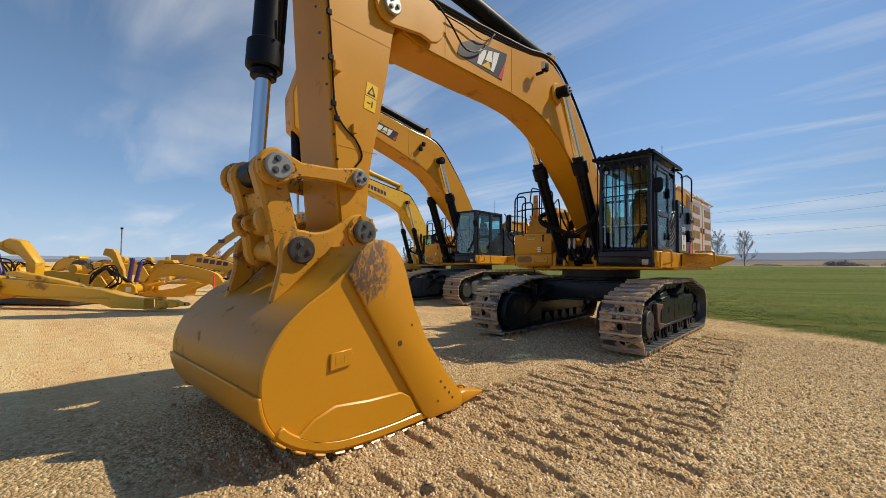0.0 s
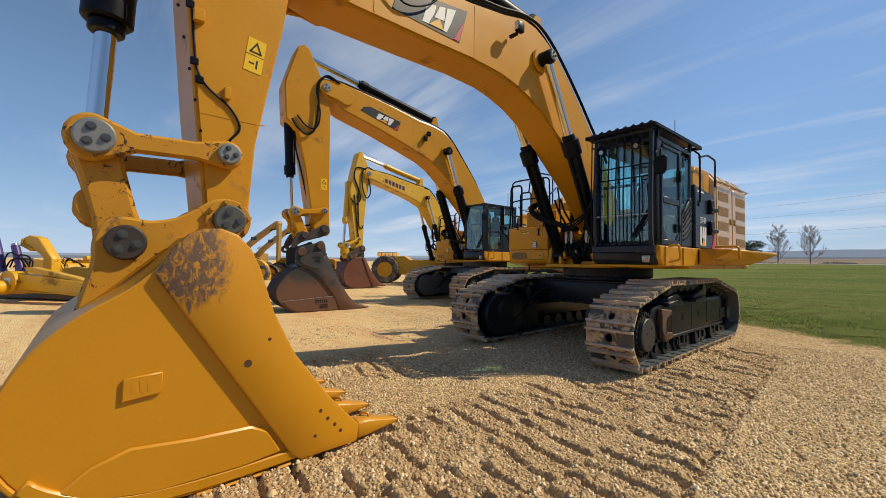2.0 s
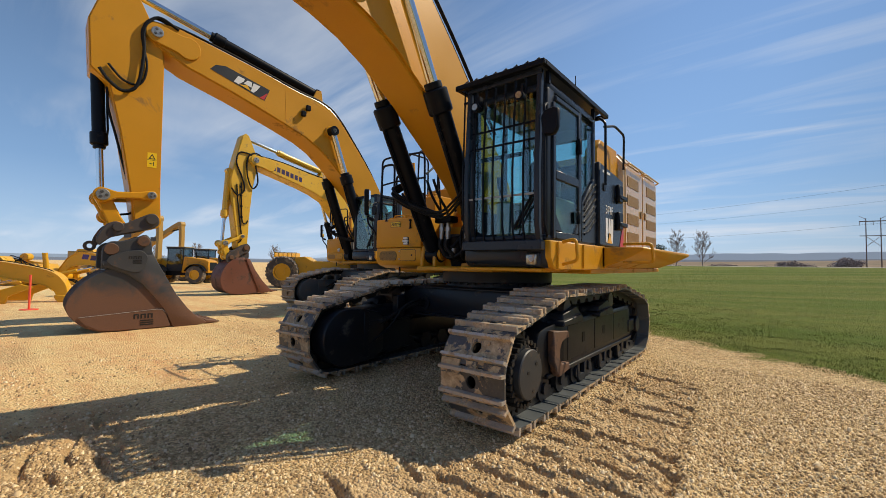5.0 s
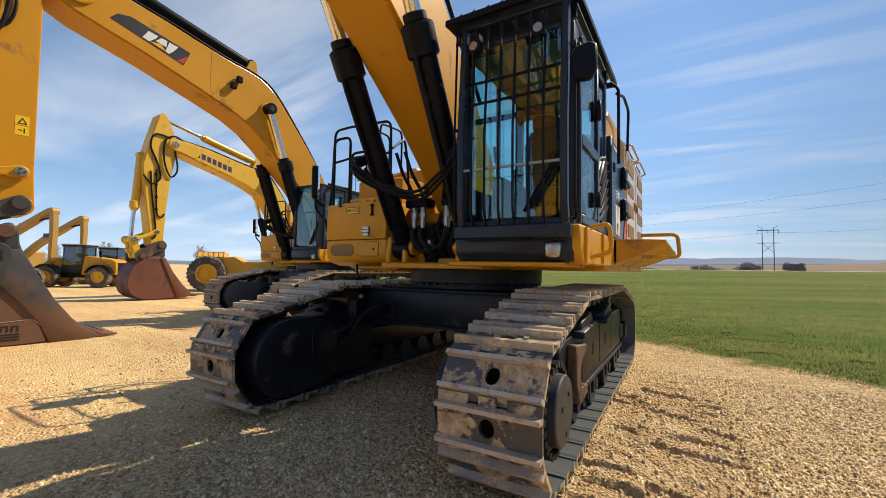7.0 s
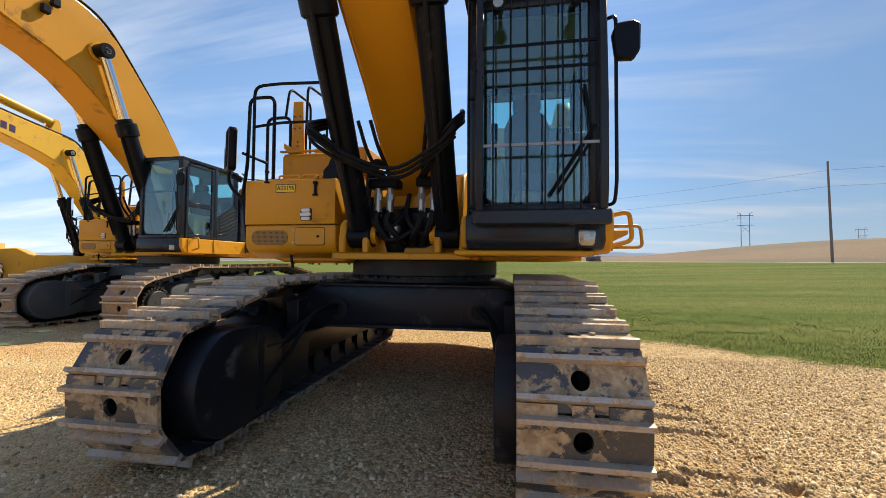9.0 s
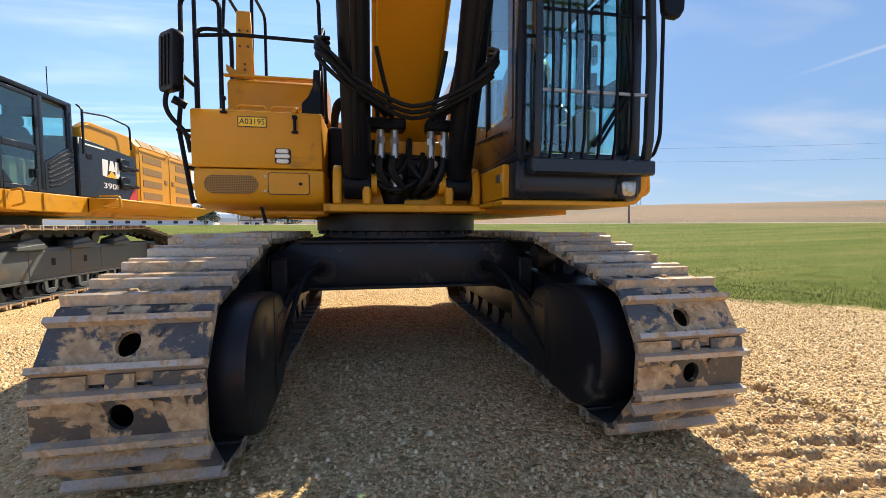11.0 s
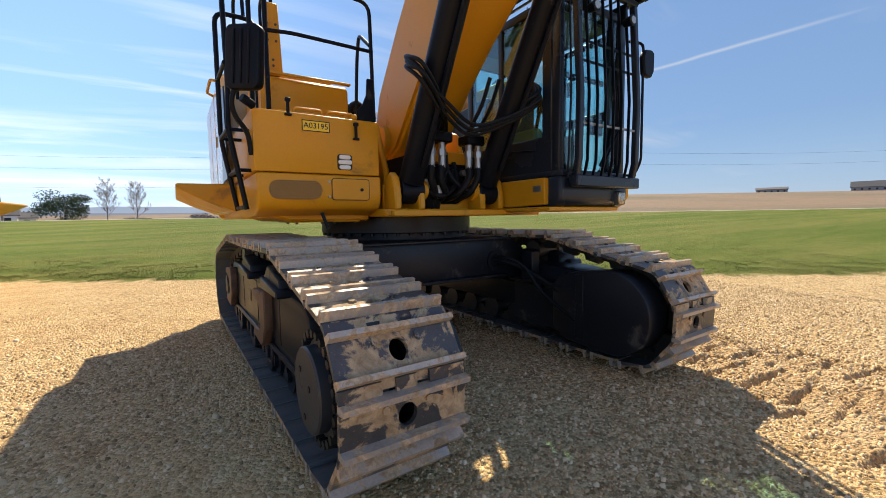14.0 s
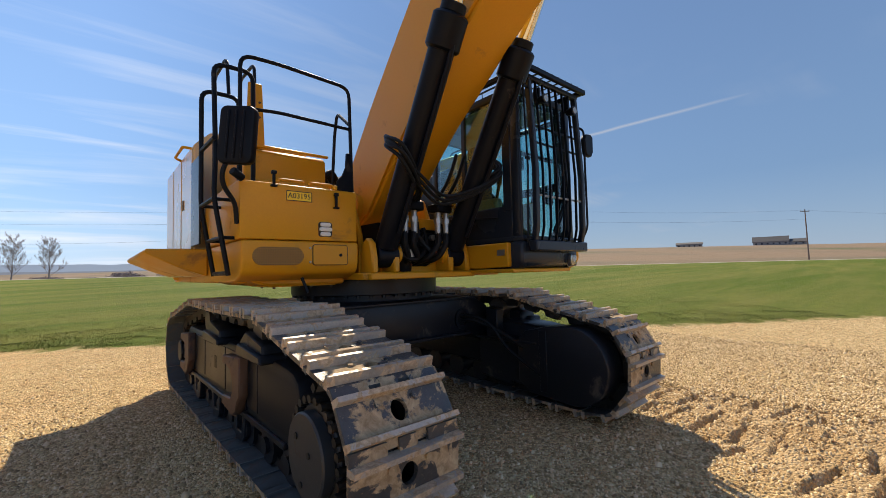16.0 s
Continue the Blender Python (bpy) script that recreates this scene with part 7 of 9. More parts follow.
hose("hydraulic_hose", [(0.33, y - THI[1], z) for y, z in ((12.40, 5.1), (12.48, 4.2), (12.60, 3.3), (12.68, 2.6), (12.55, 2.4))], 0.03, third)


# ---- ground ----
def smooth01(a, b, v):
    t = np.clip((v - a) / (b - a), 0, 1)
    return t * t * (3 - 2 * t)


def value_noise(x, y, seed):
    """Smooth lattice noise on arrays, -1 to 1."""
    r = np.random.RandomState(seed)
    tab = r.rand(256, 256) * 2 - 1
    xi, yi = np.floor(x).astype(int), np.floor(y).astype(int)
    fx, fy = x - xi, y - yi
    fx, fy = fx * fx * (3 - 2 * fx), fy * fy * (3 - 2 * fy)
    g = lambda a, b: tab[a % 256, b % 256]
    return (g(xi, yi) * (1 - fx) + g(xi + 1, yi) * fx) * (1 - fy) + (g(xi, yi + 1) * (1 - fx) + g(xi + 1, yi + 1) * fx) * fy


def beyond(x, y):
    """Metres past the edge between gravel and grass."""
    return (y - 12.33 + 0.702 * x) * 0.8185


def right_edge(y):
    """Where the tracked strip ends against the untouched gravel."""
    return -1.22 + 0.085 * (9.7 - y)


def churned(x, y):
    """0 to 1: how far tracked machines have churned the gravel here."""
    edge = 0.16 * value_noise(x * 2.2, y * 2.2, 21)
    left = -2.25 - 0.9 * smooth01(7.2, 5.4, y) - 0.5 * smooth01(3.0, 1.5, y)
    band = smooth01(-0.15, 0.2, x + edge - left) * (1 - smooth01(-0.05, 0.05, x + 0.25 * edge - right_edge(y))) * smooth01(0.2, 1.2, y) * (1 - smooth01(10.0, 11.2, y))
    v, w = (x + edge + 5.05), (y - 4.4 - 0.35 * (x + 5.05) * -1)
    band2 = (1 - smooth01(0.70, 0.95, np.abs(v))) * (1 - smooth01(0.55, 0.85, np.abs(w)))
    return np.maximum(band, band2)


def ground_height(x, y):
    b = beyond(x, y)
    z = 0.012 * value_noise(x * 0.7, y * 0.7, 1) + 0.012 * value_noise(x * 3.1, y * 3.1, 2)
    c = churned(x, y)
    calm = smooth01(0.1, 0.6, value_noise(x * 1.2 + 3, y * 1.2, 31))       # smoothed-over sand between the prints
    calm = np.maximum(calm, 0.7 * smooth01(-2.0, -2.6, x) * smooth01(5.0, 5.8, y))
    rough = c * (1 - 0.75 * calm)
    z = z + rough * (0.016 * value_noise(x * 5.0, y * 5.0, 3) + 0.013 * value_noise(x * 11.0, y * 11.0, 4) + 0.014 * value_noise(x * 23.0, y * 23.0, 14))
    # pressed-in bars of the track shoes, in broken rows across two old trails
    warp = 0.05 * value_noise(x * 1.3, y * 1.3, 5) + 0.015 * value_noise(x * 6, y * 6, 15)
    strip = np.floor((x + 0.06 * value_noise(x * 3, y * 3, 33) - right_edge(y)) / 0.74)      # two passes side by side, out of step
    ph = ((y + 0.10 * x + 1.3 * warp + 0.13 * (strip % 2)) / 0.272) % 1.0 - 0.5
    seen_ = smooth01(-0.40, 0.12, value_noise(x * 2.3 + 7, y * 3.7, 6) + 0.30 * value_noise(x * 7 + 2, y * 7, 66) + 0.12 - 0.30 * calm)
    slot = np.exp(-(np.abs(ph) / 0.10) ** 2.4)
    lip = np.exp(-((ph - 0.15) / 0.07) ** 2)
    z = z + c * seen_ * (0.020 * lip - 0.050 * slot)
    clod = np.clip(value_noise(x * 17, y * 17, 41) + 0.6 * value_noise(x * 34, y * 34, 42) - 0.25, 0, 1)
    z = z + rough * 0.030 * clod * smooth01(-0.3, 0.5, value_noise(x * 2.1, y * 2.1, 43))
    rim = x + 0.04 * value_noise(x * 4, y * 4, 35) - right_edge(y)
    z = z + (np.exp(-((rim - 0.05) / 0.05) ** 2) * 0.022 - np.exp(-((rim + 0.06) / 0.05) ** 2) * 0.055) * smooth01(0.5, 1.5, y) * (1 - smooth01(8.2, 9.5, y)) * (0.6 + 0.6 * value_noise(x * 3, y * 3, 36))
    near_ = np.exp(-((x + 3.9) ** 2 + (y - 8) ** 2) / 900.0)
    z = z * near_
    # turf stands a little over the gravel, and the land climbs gently to the road
    z = z + 0.05 * smooth01(-0.25, 0.3, b + 0.25 * value_noise(x * 1.7, y * 1.7, 7)) + 1.75 * (0.5 * smooth01(0, 50, b) + 0.5 * np.clip(b / 50.0, 0, 1))
    z = z + 0.035 * smooth01(0, 1, b) * value_noise(x * 2.3, y * 2.3, 8) * near_
    # the bare field climbs to a long low rise on one side
    head = np.degrees(np.arctan2(x + 4, y - 5))
    rise = smooth01(-6, 38, head) * (1 - smooth01(150, 175, head))
    z = z + 14.5 * rise * smooth01(54, 330, b) + 4.0 * smooth01(400, 900, b)
    z = z + (12.0 * smooth01(190, 800, b) - 3.0 * smooth01(58, 150, b)) * (1 - rise)
    return z


def spread(lo, hi, step, far, grow=1.22):
    v = list(np.arange(lo, hi + step / 2, step))
    for sgn, start in ((-1, lo), (1, hi)):
        d, w = step, start
        while abs(w) < far:
            d = min(d * grow, 160)
            w += sgn * d
            v.append(w)
    return np.array(sorted(v))


def ground():
    xs, ys = spread(-6.2, -0.4, 0.018, 2600, 1.12), spread(1.0, 10.4, 0.018, 2600, 1.12)
    X, Y = np.meshgrid(xs, ys)
    Z = ground_height(X, Y)
    nx, ny = len(xs), len(ys)
    co = np.stack([X.ravel(), Y.ravel(), Z.ravel()], 1)
    i = np.arange(nx * ny).reshape(ny, nx)
    q = np.stack([i[:-1, :-1], i[:-1, 1:], i[1:, 1:], i[1:, :-1]], -1).reshape(-1, 4)
    me = bpy.data.meshes.new("ground")
    me.vertices.add(len(co))
    me.vertices.foreach_set("co", co.ravel())
    me.loops.add(q.size)
    me.loops.foreach_set("vertex_index", q.ravel())
    me.polygons.add(len(q))
    me.polygons.foreach_set("loop_start", np.arange(len(q)) * 4)
    me.polygons.foreach_set("loop_total", np.full(len(q), 4))
    me.update()
    me.polygons.foreach_set("use_smooth", np.ones(len(q), bool))
    soil = me.attributes.new("soil", "FLOAT", "POINT")
    soil.data.foreach_set("value", churned(X, Y).ravel().astype(np.float32))
    me.materials.append(ground_material())
    return tagged(new("ground", me), "tan gravel yard meeting mown grass, a road and bare fields", "ground", kind="structure")


def ground_material():
    m, n, l, p = nodes_of("gravel_grass_and_field")
    pos = n.new("ShaderNodeNewGeometry").outputs["Position"]
    sep = n.new("ShaderNodeSeparateXYZ")
    l.new(pos, sep.inputs[0])

    def mt(op, a, b=None, c=None, clamp=False):
        k = n.new("ShaderNodeMath")
        k.operation, k.use_clamp = op, clamp
        for i, v in enumerate((a, b, c)):
            if v is None:
                continue
            if isinstance(v, (int, float)):
                k.inputs[i].default_value = v
            else:
                l.new(v, k.inputs[i])
        return k.outputs[0]
    # distance past the turf's edge
    d = mt("MULTIPLY", mt("ADD", mt("MULTIPLY_ADD", sep.outputs[0], 0.702, -12.33), sep.outputs[1]), 0.8185)
    wob = mt("MULTIPLY_ADD", noise_tex(n, l, pos, 1.6, 6, 0.7), 1.5, -0.75)
    dn = mt("ADD", d, wob)
    grass = mt("MULTIPLY_ADD", dn, 3.5, 0.5, True)
    # gravel: sand drift, pebbles of several colours
    big = noise_tex(n, l, pos, 0.35, 5, 0.6, 0.3)
    sand = mix(n, l, ramp(n, l, big, 0.35, 0.65), (0.62, 0.40, 0.168), (0.72, 0.49, 0.222))
    vo = n.new("ShaderNodeTexVoronoi")
    vo.inputs["Scale"].default_value = 38
    l.new(pos, vo.inputs["Vector"])
    hsv = n.new("ShaderNodeSeparateColor")
    l.new(vo.outputs["Color"], hsv.inputs[0])
    stone = mix(n, l, hsv.outputs[0], (0.27, 0.170, 0.072), (0.94, 0.73, 0.41))
    gr = noise_tex(n, l, pos, 6, 5, 0.7)
    gravel = mix(n, l, ramp(n, l, gr, 0.35, 0.7, (0.55,) * 3 + (1,), (0.95,) * 3 + (1,)), sand, stone)
    gravel = mix(n, l, 0.9, gravel, ramp(n, l, noise_tex(n, l, pos, 110, 3, 0.8), 0.32, 0.68, (0.18,) * 3 + (1,), (0.82,) * 3 + (1,)), "OVERLAY")
    gravel = mix(n, l, 0.6, gravel, ramp(n, l, noise_tex(n, l, pos, 14, 6, 0.75, 0.4), 0.32, 0.68, (0.34,) * 3 + (1,), (0.62,) * 3 + (1,)), "OVERLAY")
    gravel = mix(n, l, 0.5, gravel, ramp(n, l, noise_tex(n, l, pos, 1.3, 7, 0.7, 0.8), 0.36, 0.64, (0.38,) * 3 + (1,), (0.58,) * 3 + (1,)), "OVERLAY")
    # brown soil turned up where machines have tracked, with pale sand in it
    tr = n.new("ShaderNodeAttribute")
    tr.attribute_name = "soil"
    dug = mix(n, l, ramp(n, l, noise_tex(n, l, pos, 2.2, 6, 0.65, 0.5), 0.50, 0.66), (0.52, 0.345, 0.175), (0.70, 0.51, 0.29))
    dug = mix(n, l, 0.7, dug, ramp(n, l, noise_tex(n, l, pos, 60, 5, 0.75), 0.30, 0.70, (0.28,) * 3 + (1,), (0.70,) * 3 + (1,)), "OVERLAY")
    gravel = mix(n, l, mt("MULTIPLY", tr.outputs["Fac"], 0.8), gravel, dug)
    # pale wheel-swept sand away to the -x side
    lane = n.new("ShaderNodeMapping")
    lane.inputs["Rotation"].default_value = (0, 0, radians(-24))
    lane.inputs["Scale"].default_value = (0.14, 1.3, 1.0)
    l.new(pos, lane.inputs[0])
    lanes = ramp(n, l, noise_tex(n, l, lane.outputs[0], 0.8, 7, 0.65, 0.4), 0.34, 0.66, (0.36,) * 3 + (1,), (0.64,) * 3 + (1,))
    gravel = mix(n, l, mt("MULTIPLY", mt("MULTIPLY_ADD", sep.outputs[0], -0.25, -1.3, True), 0.75), gravel, mix(n, l, 1.0, gravel, lanes, "OVERLAY"))
    swept = mt("MAXIMUM", mt("MULTIPLY_ADD", sep.outputs[0], -0.18, -1.2, True), mt("MULTIPLY", mt("MULTIPLY_ADD", sep.outputs[0], -0.35, -1.45, True), mt("MULTIPLY_ADD", sep.outputs[1], -0.3, 3.0, True)))
    smooth_sand = mix(n, l, 0.75, mix(n, l, 0.8, mix(n, l, 0.7, (0.76, 0.525, 0.25), ramp(n, l, noise_tex(n, l, pos, 5, 6, 0.7, 0.6), 0.32, 0.68, (0.34,) * 3 + (1,), (0.64,) * 3 + (1,)), "OVERLAY"), ramp(n, l, noise_tex(n, l, pos, 60, 5, 0.8), 0.30, 0.70, (0.26,) * 3 + (1,), (0.74,) * 3 + (1,)), "OVERLAY"), lanes, "OVERLAY")
    bare = mt("MULTIPLY", swept, ramp(n, l, noise_tex(n, l, pos, 0.25, 4, 0.6), 0.22, 0.48))
    gravel = mix(n, l, bare, gravel, smooth_sand)
    # grass: green with straw-coloured drifts
    lay = n.new("ShaderNodeMapping")
    lay.inputs["Rotation"].default_value = (0, 0, radians(35))
    lay.inputs["Scale"].default_value = (0.16, 1.0, 1.0)
    l.new(pos, lay.inputs[0])
    g1 = noise_tex(n, l, lay.outputs[0], 0.42, 6, 0.6, 0.3)
    g2 = noise_tex(n, l, pos, 26, 5, 0.75)
    turf = mix(n, l, ramp(n, l, g1, 0.36, 0.74), (0.098, 0.146, 0.014), (0.215, 0.210, 0.050))
    turf = mix(n, l, 0.55, turf, ramp(n, l, noise_tex(n, l, pos, 3.2, 7, 0.7, 0.4), 0.30, 0.70, (0.34,) * 3 + (1,), (0.64,) * 3 + (1,)), "OVERLAY")
    litter = ramp(n, l, noise_tex(n, l, pos, 9.0, 5, 0.8), 0.70, 0.73)
    turf = mix(n, l, litter, turf, (0.42, 0.38, 0.22))
    turf = mix(n, l, 0.7, turf, ramp(n, l, g2, 0.25, 0.75, (0.22,) * 3 + (1,), (0.78,) * 3 + (1,)), "OVERLAY")
    col = mix(n, l, grass, gravel, turf)
    # road and fields beyond
    road = mt("MULTIPLY", mt("MULTIPLY_ADD", d, 1.0, -46.0, True), mt("MULTIPLY_ADD", d, -1.0, 53.0, True))
    f1 = noise_tex(n, l, pos, 0.012, 4, 0.5)
    field = mix(n, l, ramp(n, l, f1, 0.46, 0.56), (0.255, 0.185, 0.125), (0.205, 0.165, 0.115))
    field = mix(n, l, ramp(n, l, noise_tex(n, l, pos, 0.006, 3, 0.4), 0.60, 0.66), field, (0.10, 0.13, 0.055))
    field = mix(n, l, 0.35, field, ramp(n, l, noise_tex(n, l, pos, 0.25, 6, 0.7), 0.3, 0.7, (0.35,) * 3 + (1,), (0.65,) * 3 + (1,)), "OVERLAY")
    col = mix(n, l, mt("MULTIPLY_ADD", d, 1.0, -52.0, True), col, field)
    col = mix(n, l, road, col, (0.47, 0.44, 0.39))
    l.new(col, p.inputs["Base Color"])
    p.inputs["Roughness"].default_value = 0.95
    p.inputs["Specular IOR Level"].default_value = 0.15
    b1 = n.new("ShaderNodeBump")
    b1.inputs["Strength"].default_value, b1.inputs["Distance"].default_value = 1.0, 0.021
    hgt = mt("MULTIPLY_ADD", vo.outputs["Distance"], -1.5, mt("MULTIPLY", noise_tex(n, l, pos, 90, 5, 0.75), 0.6))
    l.new(mt("MULTIPLY", hgt, mt("MULTIPLY_ADD", bare, -0.45, 1.0)), b1.inputs["Height"])
    l.new(b1.outputs[0], p.inputs["Normal"])
    return m


ground()


# loose stones and grass blades are stuff, built in one go
def scatter(name, verts, faces, material, label, category):
    me = bpy.data.meshes.new(name)
    me.from_pydata([], [], [])
    v, f = np.concatenate(verts), np.concatenate(faces)
    me.vertices.add(len(v))
    me.vertices.foreach_set("co", v.astype(np.float32).ravel())
    me.loops.add(f.size)
    me.loops.foreach_set("vertex_index", f.ravel().astype(np.int32))
    me.polygons.add(len(f))
    k = f.shape[1]
    me.polygons.foreach_set("loop_start", np.arange(len(f)) * k)
    me.polygons.foreach_set("loop_total", np.full(len(f), k))
    me.update()
    me.materials.append(material)
    return tagged(new(name, me), label, category, kind="stuff")


def stone_material():
    m, n, l, p = nodes_of("loose_stone")
    g = n.new("ShaderNodeNewGeometry")
    r = n.new("ShaderNodeValToRGB")
    els = r.color_ramp.elements
    els[0].color, els[1].color = (0.25, 0.160, 0.075, 1), (0.92, 0.74, 0.47, 1)
    e = els.new(0.5)
    e.color = (0.62, 0.435, 0.215, 1)
    l.new(g.outputs["Random Per Island"], r.inputs[0])
    l.new(r.outputs[0], p.inputs["Base Color"])
    p.inputs["Roughness"].default_value = 0.9
    return m


def spots(r, count, x0, x1, y0, y1):
    """Random places on the gravel, a little clustered."""
    cx, cy = r.uniform(x0, x1, count), r.uniform(y0, y1, count)
    dens = 0.5 + 0.5 * smooth01(-0.4, 0.4, value_noise(cx * 0.9, cy * 0.9, 11))
    fine_sand = smooth01(-4.2, -6.5, cx) * smooth01(9.5, 7.0, cy)       # swept sand carries few stones
    keep = (beyond(cx, cy) < 0.1) & (r.rand(count) < dens * (1 - 0.6 * churned(cx, cy)) * (1 - 0.75 * fine_sand))
    return cx[keep], cy[keep]


def stones():
    r = np.random.RandomState(3)
    mat = stone_material()
    # fine gravel: five-cornered chips with an off-centre peak
    cx, cy = spots(r, 230000, -8.5, 2.5, 1.2, 12.2)
    k = len(cx)
    size = 0.0045 + 0.0075 * r.rand(k) ** 1.5
    ang = r.rand(k)[:, None] * 6.283 + np.arange(4)[None] * 1.5708 + 0.5 * (r.rand(k, 4) - 0.5)
    rad = size[:, None] * r.uniform(0.75, 1.35, (k, 4))
    z0 = ground_height(cx, cy)
    ring = np.stack([cx[:, None] + rad * np.cos(ang), cy[:, None] + rad * np.sin(ang), np.repeat(z0[:, None] - 0.003, 4, 1)], -1)
    top = np.stack([cx + size * r.uniform(-0.5, 0.5, k), cy + size * r.uniform(-0.5, 0.5, k), z0 + size * r.uniform(0.5, 1.0, k)], -1)
    v = np.concatenate([ring, top[:, None]], 1)
    tri = np.array([(0, 1, 4), (1, 2, 4), (2, 3, 4), (3, 0, 4)])
    f = tri[None] + (np.arange(k) * 5)[:, None, None]
    scatter("fine_gravel", [v.reshape(-1, 3)], [f.reshape(-1, 3)], mat, "fine golden gravel chips covering the yard", "gravel")
    # larger broken stones: skewed blocks with a tilted flat top
    cx, cy = spots(r, 60000, -8.5, 2.0, 1.2, 11.5)
    ox, oy = spots(r, 52000, -1.3, 3.2, 1.0, 11.5)
    qx, qy = spots(r, 26000, -14, 5, -1, 15)
    lx, ly = r.uniform(-6.2, -0.5, 30000), r.uniform(0.8, 10.6, 30000)
    more = r.rand(30000) < 0.6 * churned(lx, ly)
    cx, cy = np.concatenate([cx, qx, ox, lx[more]]), np.concatenate([cy, qy, oy, ly[more]])
    k = len(cx)
    size = 0.007 + 0.010 * r.rand(k) ** 1.8
    size[r.rand(k) < 0.012] *= 1.8
    ang = r.rand(k)[:, None] * 6.283 + np.arange(4)[None] * 1.5708 + 0.7 * (r.rand(k, 4) - 0.5)
    z0 = ground_height(cx, cy)
    low, high = size[:, None] * r.uniform(0.8, 1.5, (k, 4)), size[:, None] * r.uniform(0.45, 0.95, (k, 4))
    tilt = r.uniform(-0.5, 0.5, (k, 4))
    ring = np.stack([cx[:, None] + low * np.cos(ang), cy[:, None] + low * np.sin(ang), np.repeat(z0[:, None] - 0.004, 4, 1)], -1)
    cap = np.stack([cx[:, None] + high * np.cos(ang + 0.3), cy[:, None] + high * np.sin(ang + 0.3), z0[:, None] + size[:, None] * (0.85 + tilt)], -1)
    v = np.concatenate([ring, cap], 1)
    quad = np.array([(0, 1, 5, 4), (1, 2, 6, 5), (2, 3, 7, 6), (3, 0, 4, 7), (4, 5, 6, 7)])
    f = quad[None] + (np.arange(k) * 8)[:, None, None]
    scatter("loose_stones", [v.reshape(-1, 3)], [f.reshape(-1, 4)], mat, "loose angular tan stones scattered over the gravel", "gravel")


def blade_material():
    m, n, l, p = nodes_of("grass_blade")
    g = n.new("ShaderNodeNewGeometry")
    r = n.new("ShaderNodeValToRGB")
    r.color_ramp.elements[0].color, r.color_ramp.elements[1].color = (0.085, 0.135, 0.012, 1), (0.24, 0.23, 0.065, 1)
    l.new(g.outputs["Random Per Island"], r.inputs[0])
    l.new(r.outputs[0], p.inputs["Base Color"])
    p.inputs["Roughness"].default_value = 0.8
    return m


def grass_blades():
    r = np.random.RandomState(9)
    n_ = 90000
    u = r.uniform(-16, 14, n_)                      # along the edge
    w = r.exponential(2.2, n_) - 0.15               # away from it
    ex, ey = np.array([0.8185, -0.5746]), np.array([0.5746, 0.8185])
    base = np.array([-3.0, 14.44])
    p = base + u[:, None] * ex + w[:, None] * ey
    cx, cy = p[:, 0], p[:, 1]
    keep = r.rand(n_) < smooth01(-0.2, 0.4, w + 0.4 * value_noise(cx * 1.7, cy * 1.7, 7))
    cx, cy = cx[keep], cy[keep]
    k = len(cx)
    h = r.uniform(0.018, 0.045, k)
    a = r.rand(k) * 6.283
    z = ground_height(cx, cy) - 0.01
    lean = 0.6 * h
    dx, dy = np.cos(a), np.sin(a)
    v = np.stack([np.stack([cx - 0.006 * dy, cy + 0.006 * dx, z], 1), np.stack([cx + 0.006 * dy, cy - 0.006 * dx, z], 1), np.stack([cx + lean * dx, cy + lean * dy, z + h], 1)], 1)
    f = np.arange(k * 3).reshape(-1, 3)
    scatter("grass_blades", [v.reshape(-1, 3)], [f], blade_material(), "short mown grass blades along the gravel's edge", "grass")


stones()
grass_blades()


# ---- distance ----
def bare_tree(name, loc, height, seed, label="bare leafless tree at the roadside"):
    r = random.Random(seed)
    root = thing(name, loc, label, "tree", "bare trees")
    trunk, crown = nb(), nb()
    height = height * 0.54
    spine = [Vector((0, 0, -0.2))]
    for k in range(6):
        spine.append(spine[-1] + Vector((r.uniform(-0.012, 0.012), r.uniform(-0.012, 0.012), 0.145)) * height)
    tube(trunk, spine, height * 0.016, 6, height * 0.003)

    def grow(p, d, length, rad, depth):
        q = p + d * length
        mid = p.lerp(q, 0.5) + Vector((r.uniform(-1, 1), r.uniform(-1, 1), -0.4)) * length * 0.06
        tube(crown, [p, mid, q], rad, 4 if depth < 2 else 3, rad * 0.5)
        if depth >= 3:
            return
        for _ in range((5, 4, 4)[depth]):
            t = Vector((r.uniform(-1, 1), r.uniform(-1, 1), r.uniform(-0.3, 0.8))).normalized()
            grow(p.lerp(q, r.uniform(0.25, 1.0)), (d * 0.9 + t * 0.6 + Vector((0, 0, 0.18))).normalized(), length * r.uniform(0.4, 0.6), max(rad * 0.5, 0.011), depth + 1)
    for k in range(26):      # limbs up the leader, the longest low down
        u = 0.10 + 0.78 * k / 25
        i = min(5, int(u / 0.87 * 6))
        p = spine[i].lerp(spine[i + 1], u / 0.87 * 6 - i)
        a, e = k * 2.4 + r.uniform(-0.5, 0.5), radians(r.uniform(42, 66))
        grow(p, Vector((math.cos(a) * math.cos(e), math.sin(a) * math.cos(e), math.sin(e))), height * (0.40 - 0.30 * (u - 0.16)) * r.uniform(0.75, 1.1) * (0.8 if k < 3 else 1), height * 0.0050 * (1.2 - u), 0)
    part("trunk", trunk, BARK, root)
    part("crown", crown, BARK, root, "fine bare twigs")
    return root


